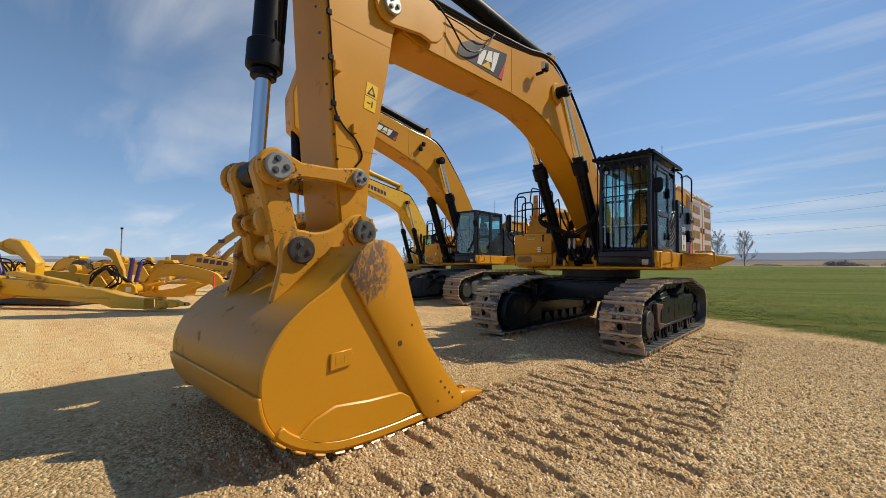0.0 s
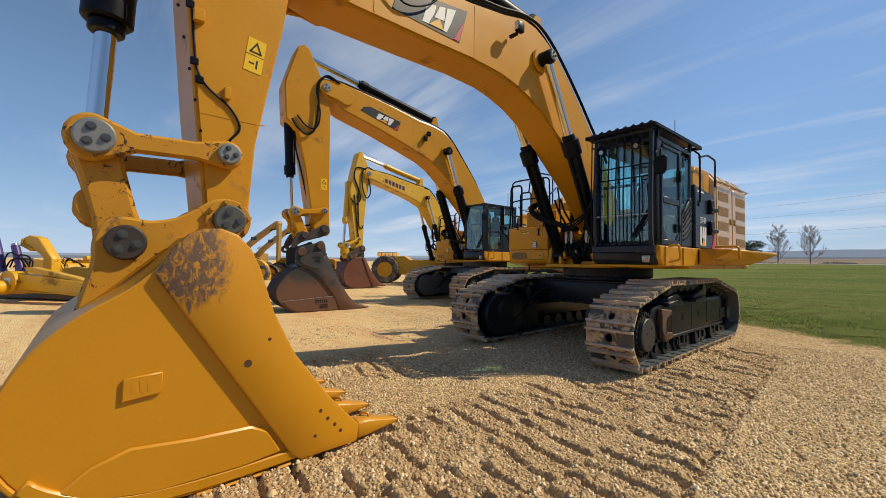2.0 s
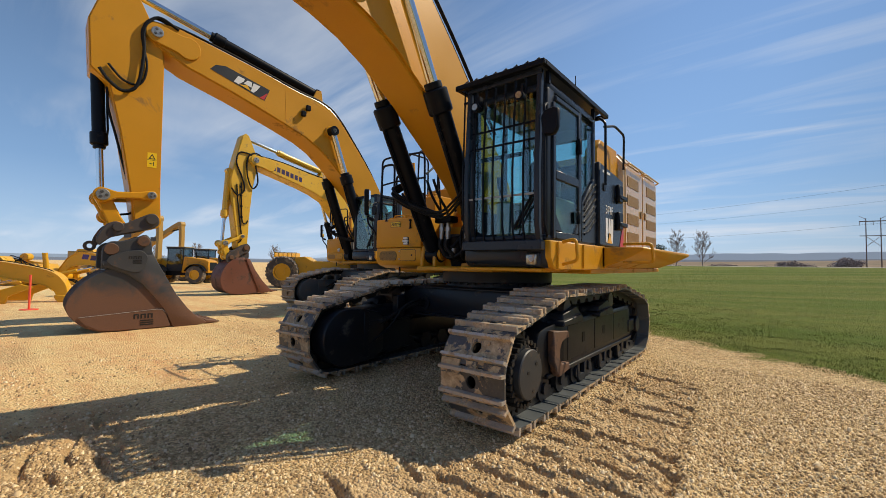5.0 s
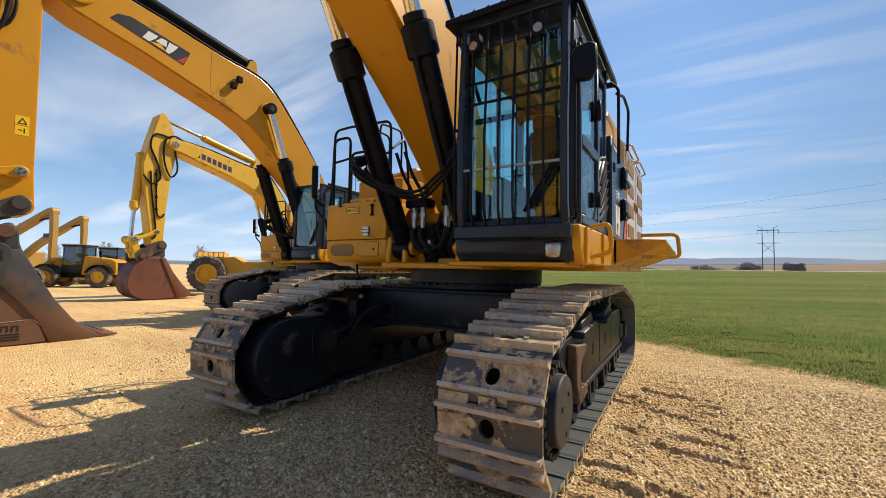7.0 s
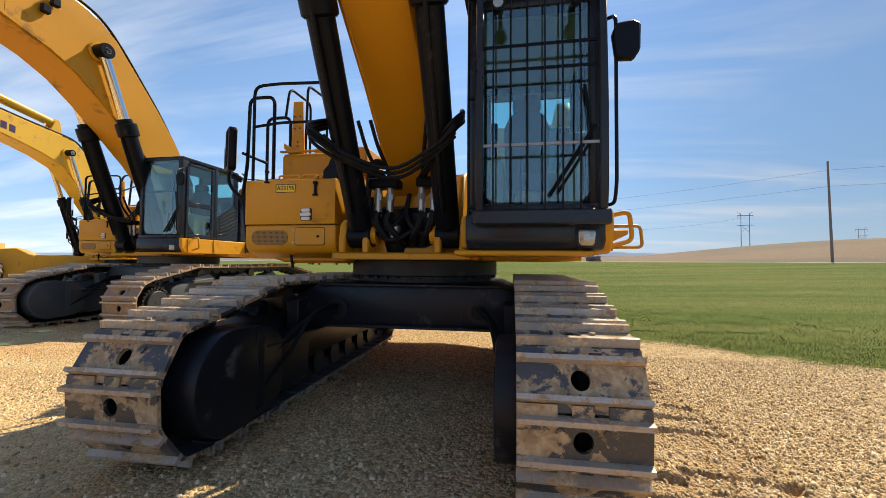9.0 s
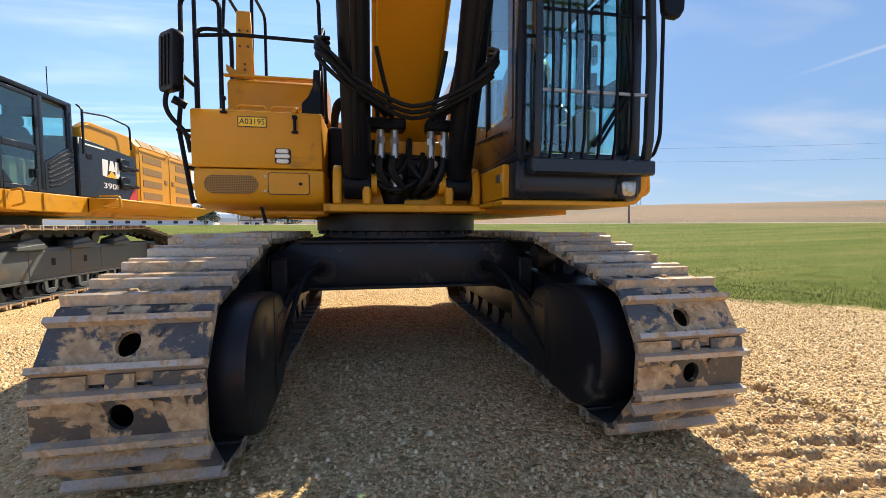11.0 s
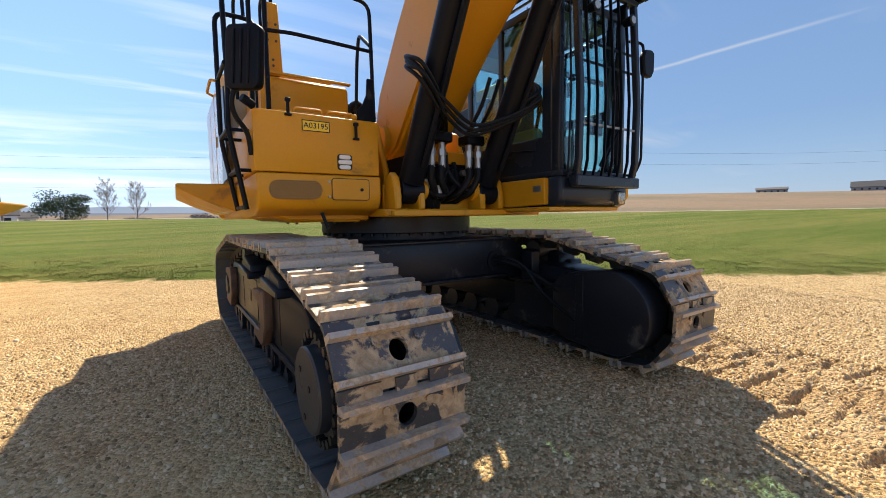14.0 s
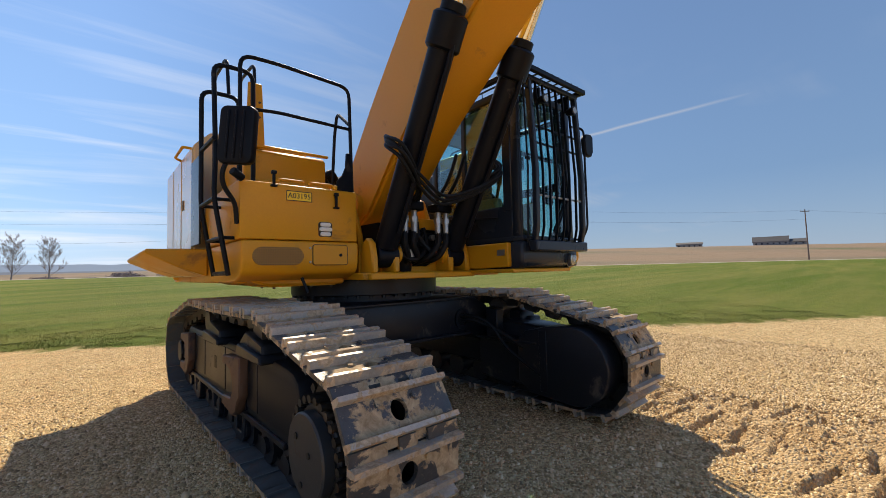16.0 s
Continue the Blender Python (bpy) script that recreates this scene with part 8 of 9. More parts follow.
def leafy_bush(name, loc, rx, rz, seed, material, label, category, group="", count=900, leaf=0.28):
    """A trunk and a ragged crown of many small leaf clumps."""
    r = random.Random(seed)
    root = thing(name, loc, label, category, group)
    part("trunk", tube(nb(), [(0, 0, -0.3), (0.05, 0, rz * 0.5), (0, 0.05, rz * 1.2)], rx * 0.07, 6, rx * 0.03), BARK, root)
    verts, faces = [], []
    lumps = [(r.uniform(-0.7, 0.7) * rx, r.uniform(-0.7, 0.7) * rx, rz * r.uniform(0.35, 1.55), r.uniform(0.3, 0.55)) for _ in range(14)]
    for _ in range(count):
        cx, cy, cz, rr = lumps[r.randrange(len(lumps))]
        d = Vector((r.gauss(0, 1), r.gauss(0, 1), r.gauss(0, 1))).normalized() * (r.random() ** 0.4)
        c = Vector((cx + d.x * rx * rr, cy + d.y * rx * rr, max(0.1, cz + d.z * rz * rr)))
        a, b = Vector((r.uniform(-1, 1), r.uniform(-1, 1), r.uniform(-1, 1))).normalized(), Vector((r.uniform(-1, 1), r.uniform(-1, 1), r.uniform(-1, 1))).normalized()
        k = len(verts)
        s_ = leaf * r.uniform(0.6, 1.3)
        verts += [c, c + a * s_, c + (a + b) * s_ * 0.8, c + b * s_]
        faces.append((k, k + 1, k + 2, k + 3))
    me = bpy.data.meshes.new("crown")
    me.from_pydata([tuple(v) for v in verts], [], faces)
    me.materials.append(material)
    ob = new("crown", me)
    ob.parent = root
    return root


def polar(head, dist):
    """A place by compass heading from the machine yard (degrees clockwise from +y)."""
    x, y = -3.0 + dist * math.sin(radians(head)), 4.0 + dist * math.cos(radians(head))
    return x, y, float(ground_height(np.array([x]), np.array([y]))[0])


def utility_pole(loc, h, label, arms=1):
    root = thing("utility_pole", loc, label, "utility pole", "utility poles")
    part("pole", tube(nb(), [(0, 0, -0.5), (0, 0, h)], 0.145, 8, 0.09), WOOD, root)
    for k in range(arms):
        part("crossarm", box(nb(), -1.1, 1.1, -0.06, 0.06, h - 0.5 - 1.3 * k, h - 0.36 - 1.3 * k), WOOD, root)
        for x in (-1.0, 1.0):
            part("insulator", cyl(nb(), (x, 0, h - 0.36 - 1.3 * k), (x, 0, h - 0.12 - 1.3 * k), 0.05, 8), STEEL, root)
    return root


def pylon(loc, h, turn):
    root = thing("power_pylon", loc, "wooden H-frame power pylon in the fields", "power pylon", "power pylons", turn)
    for x in (-2.4, 2.4):
        part("pole", tube(nb(), [(x, 0, -1), (x, 0, h)], 0.24, 6, 0.16), WOOD, root)
    part("crossarm", box(nb(), -4.6, 4.6, -0.15, 0.15, h - 1.6, h - 1.2), WOOD, root)
    part("crossarm", box(nb(), -4.6, 4.6, -0.12, 0.12, h - 8.2, h - 7.9), WOOD, root)
    for a, b in (((-2.4, 0, h - 8.2), (2.4, 0, h - 13)), ((2.4, 0, h - 8.2), (-2.4, 0, h - 13)), ((-2.4, 0, h - 0.4), (-4.4, 0, h + 1.0)), ((2.4, 0, h - 0.4), (4.4, 0, h + 1.0))):
        part("brace", tube(nb(), [a, b], 0.10, 5), WOOD, root)
    for x in (-4.4, 0, 4.4):
        part("insulator", cyl(nb(), (x, 0, h - 1.6), (x, 0, h - 3.2), 0.12, 6), STEEL, root)
    return root


def wire(a, b, sag, rad=0.010, name="overhead_wire"):
    a, b = Vector(a), Vector(b)
    pts = [a.lerp(b, t) - Vector((0, 0, sag * 4 * t * (1 - t))) for t in [i / 24 for i in range(25)]]
    return tagged(part(name, tube(nb(), pts, rad, 4), RUBBER), "thin dark overhead wire between poles", "wire", "overhead wires")


def house(loc, w, d, h, roof, turn, walls, label, category="house"):
    root = thing("farmhouse" if category == "house" else "farm_shed", loc, label, category, "farm buildings", turn)
    part("wall", box(nb(), -w / 2, w / 2, -d / 2, d / 2, -0.6, h), walls, root)
    part("roof", prism(nb(), [(-d / 2 - 0.5, h), (0, h + roof), (d / 2 + 0.5, h), (d / 2 + 0.5, h - 0.2), (-d / 2 - 0.5, h - 0.2)], -w / 2 - 0.6, w / 2 + 0.6), SHINGLE, root)
    k = max(2, int(w / 4))
    for i in range(k):
        x = -w / 2 + w * (i + 0.5) / k
        part("window", box(nb(), x - 0.6, x + 0.6, -d / 2 - 0.06, -d / 2, h * 0.35, h * 0.7), CABBLACK, root)
    return root


def on_land(x, y):
    return x, y, float(ground_height(np.array([x]), np.array([y]))[0])


for i, (x, y, ht) in enumerate(((-15.7, 92.6, 11.6), (-11.8, 96.0, 12.0), (-31.6, 97.5, 11.0))):
    bare_tree("bare_tree", on_land(x, y), ht, 20 + i)
for i, (hd, ds, ht) in enumerate(((-70, 92, 9.0), (-66.5, 100, 8.0), (-61, 100, 9.5), (-49, 110, 8), (-74, 96, 8))):
    bare_tree("bare_tree", polar(hd, ds), ht, 40 + i, "bare leafless tree beyond the machine yard")
leafy_bush("evergreen_bush", on_land(-21.0, 93.5), 3.6, 2.4, 5, CONIFER, "dark evergreen bush beside the road", "bush", "bushes", 6000, 0.17)
leafy_bush("evergreen_bush", on_land(-36.0, 92.0), 2.4, 2.3, 6, CONIFER, "tall dark evergreen bush beside the road", "bush", "bushes", 5000, 0.17)
for i, (hd, ds, rx, rz) in enumerate(((1.9, 190, 5.6, 2.6), (5.9, 195, 5.4, 3.1), (9.8, 200, 3.2, 2.0), (-3.6, 230, 10, 2.2), (-0.2, 240, 10, 2.0), (-10, 250, 16, 2.2), (-16, 260, 18, 2.2))):
    leafy_bush("brush_thicket", polar(hd, ds), rx, rz, 60 + i, BRUSH, "leafless grey-brown thicket in the fields", "thicket", "thickets", 3200, 0.36)
road_poles = [on_land(-29.0, 97.0), on_land(31.1, 56.6), on_land(104.5, 20.2)]
for q, label in zip(road_poles, ("slightly leaning wooden utility pole beside the road", "tall bare wooden utility pole beside the road", "wooden utility pole with crossarm beside the road")):
    pole_ = utility_pole(q, 11.2 if q is road_poles[1] else 10.4, label, 0 if q is not road_poles[2] else 1)
    pole_.rotation_euler = (0, radians(-3 if q is road_poles[0] else -1), radians(-30))
post_ = thing("slim_post", (-29.7, 4.4, 0), "slim weathered post among the scrapers", "post")
part("post", tube(nb(), [(0, 0, -0.1), (0, 0, 3.4)], 0.035, 8), TAN, post_)
part("post_cap", cyl(nb(), (0, 0, 3.4), (0, 0, 3.5), 0.07, 8), BLACK, post_)
for hd, ds in ((7.6, 270), (26.1, 345), (35.3, 600)):
    pylon(polar(hd, ds), 23, -hd + 12)
field_pole = polar(7.6, 270)
field_pole_2 = polar(26.1, 345)
for a, b in zip(road_poles, road_poles[1:]):
    for z in (10.2, 8.4):
        wire(Vector(a) + Vector((0, 0, z)), Vector(b) + Vector((0, 0, z)), 0.9)
ends = [Vector(road_poles[0]) + Vector((-75, 43, 0)), Vector(road_poles[2]) + Vector((75, -43, 0))]
for q, e in zip((road_poles[0], road_poles[2]), ends):
    wire(Vector(q) + Vector((0, 0, 10.2)), e + Vector((0, 0, 10.2)), 0.9)
wire(Vector(field_pole) + Vector((0, 0, 20.4)), polar(-24, 330)[:2] + (22.0,), 3.0, 0.045)
wire(Vector(field_pole) + Vector((0, 0, 20.4)), Vector(field_pole_2) + Vector((0, 0, 20.4)), 3.0, 0.045)
house(polar(71.3, 430), 20, 10, 3.6, 1.8, -72, BRICK, "long dark shed on the far rise", "shed")
house(polar(79.0, 455), 24, 11, 3.6, 4.6, -78, BRICK, "dark gabled farmhouse on the far rise")
house(polar(81.1, 455), 14, 9, 2.8, 2.8, -78, BRICK, "low dark farm building on the far rise")
house(polar(-25.0, 165), 34, 12, 2.4, 1.2, 10, SIDING, "long white farm shed across the road", "shed")
house(polar(-15.2, 150), 6, 6, 2.4, 2.0, 10, SIDING, "white gabled farmhouse across the road")
house(polar(-13.9, 165), 7, 6, 2.4, 1.6, 10, SIDING, "small white house across the fields")


def ridge(name, dist, h0, h1, material, seed, lo, hi, label):
    """A far ridge: a long hill with depth, along headings lo to hi."""
    bm = nb()
    rows = []
    k = 90
    for i in range(k + 1):
        hd = lo + (hi - lo) * i / k
        hgt = (0.35 + 0.65 * min(1, max(0, (hd + 62) / 30))) * (h0 + (h1 - h0) * (0.5 + 0.5 * noise.noise((hd * 0.045, seed, 0.3))) + 0.12 * h1 * noise.noise((hd * 0.3, seed, 5)))
        row = []
        for d_, z in ((dist * 0.92, -30), (dist, max(2, hgt)), (dist * 1.15, -30)):
            row.append(bm.verts.new((-3 + d_ * math.sin(radians(hd)), 4 + d_ * math.cos(radians(hd)), z)))
        rows.append(row)
    for p, q in zip(rows, rows[1:]):
        for j in range(2):
            bm.faces.new((p[j], q[j], q[j + 1], p[j + 1]))
    tagged(part(name, bm, material), label, "hills", kind="structure")


# distance haze is put into these colours: the farther ridge paler and bluer
RIDGE = surface("hazed_wooded_ridge", (0.17, 0.20, 0.245), 1.0, vary=0.06, bump=0)
RIDGE2 = surface("haze_blued_far_ridge", (0.26, 0.33, 0.42), 1.0, vary=0.04, bump=0)
ridge("backdrop", 1500, 14, 34, RIDGE, 1.0, -100, 50, "far wooded ridge with haze in its colour")
ridge("backdrop", 2600, 45, 92, RIDGE2, 7.0, -110, 60, "ridge on the horizon, coloured blue for haze")


# ---- machines on the far side of the yard ----
def wheel(root, c, r, w, rim=SCRAPER, axis=(0, 1, 0), lugs=22):
    """A big tyre with lugs and a dished rim; axis is its axle."""
    m = Matrix.Translation(c) @ Vector(axis).to_track_quat("X", "Z").to_matrix().to_4x4()
    bm = nb()
    prof = [(0.50, -0.42), (0.80, -0.52), (0.95, -0.49), (1.0, -0.40), (1.0, -0.03), (1.0, 0.03), (1.0, 0.40), (0.95, 0.49), (0.80, 0.52), (0.50, 0.42)]
    rows, steps = [], lugs * 4
    for i in range(steps):
        a = 2 * math.pi * i / steps
        low_left, low_right = i % 4 in (2, 3), i % 4 in (0, 1)      # lugs of the two halves stand staggered
        row = []
        for j, (rr, x) in enumerate(prof):
            if (low_left and j in (2, 3, 4)) or (low_right and j in (5, 6, 7)):
                rr *= 0.955
            row.append(bm.verts.new((x * w, rr * r * math.cos(a), rr * r * math.sin(a))))
        rows.append(row)
    for i in range(steps):
        p, q = rows[i], rows[(i + 1) % steps]
        for j in range(len(prof) - 1):
            bm.faces.new((p[j], q[j], q[j + 1], p[j + 1]))
    bm.transform(m)
    t = part("wheel", bm, TYRE, root, "large dusty tyre on a yellow rim")
    bm = hoop(nb(), (0, 0), r * 0.16, r * 0.52, -w * 0.30, w * 0.30, 32)
    hoop(bm, (0, 0), r * 0.44, r * 0.54, -w * 0.44, w * 0.44, 32)
    cyl(bm, (-w * 0.38, 0, 0), (w * 0.38, 0, 0), r * 0.17, 20)
    for k in range(12):
        a = 2 * math.pi * k / 12
        cyl(bm, (-w * 0.33, r * 0.33 * math.cos(a), r * 0.33 * math.sin(a)), (w * 0.33, r * 0.33 * math.cos(a), r * 0.33 * math.sin(a)), r * 0.03, 6)
    bm.transform(m)
    part("rim", bm, rim, t, "yellow bolted wheel rim", 0.004)


def scraper(loc, turn, label, k=1.0, letters=False, wheels=False, horn=True, cylinders=True):
    """A pull-type scraper: arched gooseneck, draft arms, bowl. The hitch end is the origin, its length runs back along local -x; k scales it."""
    root = thing("pull_scraper", loc, label, "scraper", "pull scrapers", turn)
    Q = lambda q: [(x * k, z * k) for x, z in q]
    C = lambda *v: tuple(c * k for c in v)
    B = lambda *v: [c * k for c in v]
    top = arc_pts([(-3.42, 0.30), (-3.27, 0.60), (-3.07, 0.93), (-2.87, 1.21), (-2.50, 1.42), (-2.20, 1.45), (-1.88, 1.40), (-1.29, 1.29), (-0.70, 1.14), (-0.32, 0.94), (-0.09, 0.60), (-0.02, 0.24)], 4)
    under = arc_pts([(-0.38, 0.24), (-0.46, 0.41), (-0.68, 0.57), (-1.06, 0.69), (-1.57, 0.80), (-2.15, 0.90), (-2.60, 0.84), (-2.88, 0.68), (-3.10, 0.33), (-3.20, 0.16)], 4)
    part("gooseneck", prism(nb(), Q(top + under), *B(-0.17, 0.17), "y"), SCRAPER, root, "arched yellow gooseneck", 0.012)
    part("neck_flange", prism(nb(), Q([(x, z + 0.012) for x, z in top[4:-6]] + [(x, z - 0.02) for x, z in top[4:-6]][::-1]), *B(-0.21, 0.21), "y"), SCRAPER, root, "", 0.004)
    part("neck_flange", prism(nb(), Q([(x, z + 0.02) for x, z in under[4:-8]] + [(x, z - 0.012) for x, z in under[4:-8]][::-1]), *B(-0.21, 0.21), "y"), SCRAPER, root, "", 0.004)
    hb = part("hitch", prism(nb(), Q([(-0.42, 0.25), (-0.01, 0.25), (-0.03, 0.10), (-0.10, 0.0), (-0.30, 0.0), (-0.40, 0.12)]), *B(-0.20, 0.20), "y"), SCRAPER, root, "", 0.02)
    part("hitch_pin", cyl(nb(), C(-0.20, 0, 0.22), C(-0.20, 0, 0.40), 0.09 * k, 14), PINDARK, hb)
    for sd in (-1, 1):
        yy = lambda u, v: sorted((sd * u * k, sd * v * k))
        part("blade_wing", prism(nb(), Q([(-3.25, 0.03), (-1.50, 0.0), (-1.44, 0.24), (-0.76, 0.56), (-1.10, 0.66), (-1.98, 0.36), (-2.13, 0.30), (-3.18, 0.18)]), *yy(0.62, 0.70), "y"), SCRAPER, root, "", 0.012)
        part("wing_rib", prism(nb(), Q([(-3.2, 0.17), (-2.13, 0.29), (-1.98, 0.35), (-2.0, 0.38), (-2.15, 0.32), (-3.2, 0.20)]), *yy(0.55, 0.78), "y"), SCRAPER, root)
        wc = part("wing_cylinder", cyl(nb(), C(-3.0, sd * 0.45, 0.48), C(-2.35, sd * 0.45, 0.64), 0.075 * k, 14), SCRAPER, root)
        part("rod", cyl(nb(), C(-2.36, sd * 0.45, 0.638), C(-1.75, sd * 0.45, 0.78), 0.04 * k, 10), CHROME, wc)
        part("draft_arm", prism(nb(), Q([(-3.20, 0.20), (-3.30, 0.56), (-3.52, 0.60), (-6.4, 0.78), (-6.4, 0.42), (-3.60, 0.10)]), *yy(0.85, 1.0), "y"), SCRAPER, root, "", 0.015)
        pv = part("pivot", cyl(nb(), C(-3.46, sd * 1.0, 0.34), C(-3.46, sd * 1.09, 0.34), 0.25 * k, 26), SCRAPER, root, "round bolted pivot cover", 0.012)
        part("pivot_ring", hoop(nb(), (-3.46 * k, 0.34 * k), 0.21 * k, 0.27 * k, *yy(1.08, 1.105), 26, "y"), SCRAPER, pv, "", 0.004)
        part("pivot_label", box(nb(), *B(-3.55, -3.37), *yy(1.09, 1.112), *B(0.27, 0.46)), WHITE, pv)
        part("bowl_side", prism(nb(), Q([(-6.6, 0.12), (-6.6, 1.05), (-6.1, 1.15), (-4.4, 0.92), (-3.9, 0.12)]), *yy(1.14, 1.22), "y"), SCRAPER, root, "", 0.015)
        part("bearing_cap", cyl(nb(), C(-5.36, sd * 0.95, 1.22), C(-5.36, sd * 1.28, 1.22), 0.17 * k, 20), SCRAPER, root, "", 0.01)
        if cylinders:
            lc = part("lift_cylinder", cyl(nb(), C(-3.80 + 0.06 * sd, 0.16 * sd, 0.62), C(-3.66 + 0.08 * sd, 0.18 * sd, 1.54 - 0.08 * sd), 0.085 * k, 14), PURPLE, root, "purple lift cylinder")
            part("rod", cyl(nb(), C(-3.86 + 0.06 * sd, 0.15 * sd, 0.25), C(-3.80 + 0.06 * sd, 0.16 * sd, 0.62), 0.045 * k, 10), CHROME, lc)
            part("port_block", box(nb(), *B(-3.76 + 0.08 * sd, -3.60 + 0.08 * sd, 0.18 * sd - 0.07, 0.18 * sd + 0.07, 1.49 - 0.08 * sd, 1.60 - 0.08 * sd)), PURPLE, lc, "", 0.01)
    part("cross_tube", cyl(nb(), C(-3.46, -1.0, 0.36), C(-3.46, 1.0, 0.36), 0.19 * k, 20), SCRAPER, root)
    part("apron", prism(nb(), Q([(-4.3, 0.14), (-4.0, 0.22), (-3.85, 0.52), (-4.1, 0.92), (-4.25, 0.88), (-4.02, 0.52), (-4.15, 0.28)]), *B(-1.1, 1.1), "y"), SCRAPER, root, "", 0.012)
    part("bowl_floor", box(nb(), *B(-6.6, -3.9, -1.14, 1.14, 0.04, 0.12)), SCRAPER, root, "", 0.01)
    part("push_gate", box(nb(), *B(-6.62, -6.50, -1.14, 1.14, 0.12, 1.10)), SCRAPER, root, "", 0.01)
    part("hood_box", prism(nb(), Q([(-3.40, 1.00), (-3.36, 1.22), (-3.10, 1.62), (-2.50, 1.62), (-2.38, 1.46), (-2.50, 1.30), (-2.95, 1.26), (-3.05, 1.0)]), *B(0.75, 1.35), "y"), SCRAPER, root, "", 0.02)
    part("box_post", prism(nb(), Q([(-3.40, 0.2), (-3.40, 1.02), (-3.10, 1.02), (-3.10, 0.2)]), *B(0.85, 1.0), "y"), SCRAPER, root, "", 0.01)
    if horn:
        part("frame_horn", prism(nb(), Q([(-4.32, 0.85), (-4.32, 1.12), (-4.61, 1.71), (-4.88, 1.80), (-4.86, 1.96), (-4.79, 2.10), (-4.50, 2.06), (-4.40, 1.92), (-4.13, 1.16), (-4.08, 0.85)]), *B(-0.16, 0.16), "y"), SCRAPER, root, "upright yellow frame horn", 0.012)
    loops = random.Random(int(loc[0] * 10))
    for i in range(6):
        j = lambda w=0.12: loops.uniform(-w, w)
        hose("hydraulic_hose", [C(*v) for v in ((-3.75, -0.2 + j(), 0.62), (-4.2 + j(0.1), -0.55 + j(), 0.95 + j(0.1)), (-4.55 + j(0.2), -0.7 + j(), 1.18 + j()), (-5.0 + j(0.2), -0.75 + j(), 0.75 + j()), (-4.9 + j(0.3), -0.8 + j(), 0.42 + j(0.08)), (-4.3 + j(0.2), -0.7 + j(), 0.50 + j(0.1)), (-4.15 + j(), -0.6 + j(), 0.9 + j()))], loops.uniform(0.016, 0.024) * k, root)
    for i in range(3):
        hose("hydraulic_hose", [C(*v) for v in ((-0.22, 0.19, 0.80), (0.02, 0.24, 0.66 + 0.05 * i), (0.24 + 0.05 * i, 0.22, 0.42), (0.20, 0.2, 0.24), (0.0, 0.2, 0.30 + 0.03 * i))], 0.018 * k, root)
    hose("hydraulic_hose", [C(x, -0.20, z) for x, z in ((-2.5, 1.47), (-1.9, 1.46), (-1.3, 1.35), (-0.7, 1.20), (-0.45, 1.10))], 0.016 * k, root)
    if wheels:
        for sd in (-1, 1):
            wheel(root, C(-7.4, sd * 0.8, 0.62), 0.62 * k, 0.42 * k)
        part("axle", cyl(nb(), C(-7.4, -0.8, 0.62), C(-7.4, 0.8, 0.62), 0.12 * k, 14), SCRAPER, root)
        part("tail_frame", box(nb(), *B(-7.5, -6.5, -0.25, 0.25, 0.5, 0.75)), SCRAPER, root, "", 0.02)
    if letters:     # maker's name as plain slanted blocks on the neck
        for sd in (-1, 1):
            for i in range(5):
                x0, z0 = -2.36 + 0.335 * i, 1.14 - 0.045 * i
                q = Q([(x0, z0), (x0 + 0.05, z0 + 0.22), (x0 + 0.30, z0 + 0.21), (x0 + 0.25, z0 - 0.01)])
                part("name_block", prism(nb(), q, *sorted((sd * 0.171 * k, sd * 0.175 * k)), "y"), NAVY if i else PURPLE, root)
        for x, y in ((-3.55, -0.3), (-3.75, -0.1)):
            part("stand_post", cyl(nb(), C(x, y, 0.4), C(x - 0.12, y, 1.40), 0.07 * k, 14), SCRAPER, root, "upright yellow cylinder")
    return root


scraper((-20.4, 6.95, 0), 57, "yellow pull-type scraper with arched gooseneck lying in the yard")
lettered = scraper((-31.5, 11.9, 0), 50, "yellow pull-type scraper with dark block lettering", 1.36, True, True, False, False)
for sd in (-1, 1):
    wheel(lettered, (-0.25, sd * 0.85, 0.55), 0.55, 0.42)
scraper((-24.0, -1.5, 0), 40, "yellow pull-type scraper with purple cylinders", 1.1, False, True)
scraper((-36.0, 4.6, 0), 40, "yellow pull-type scraper parked behind", 1.2, False, True, False, False)


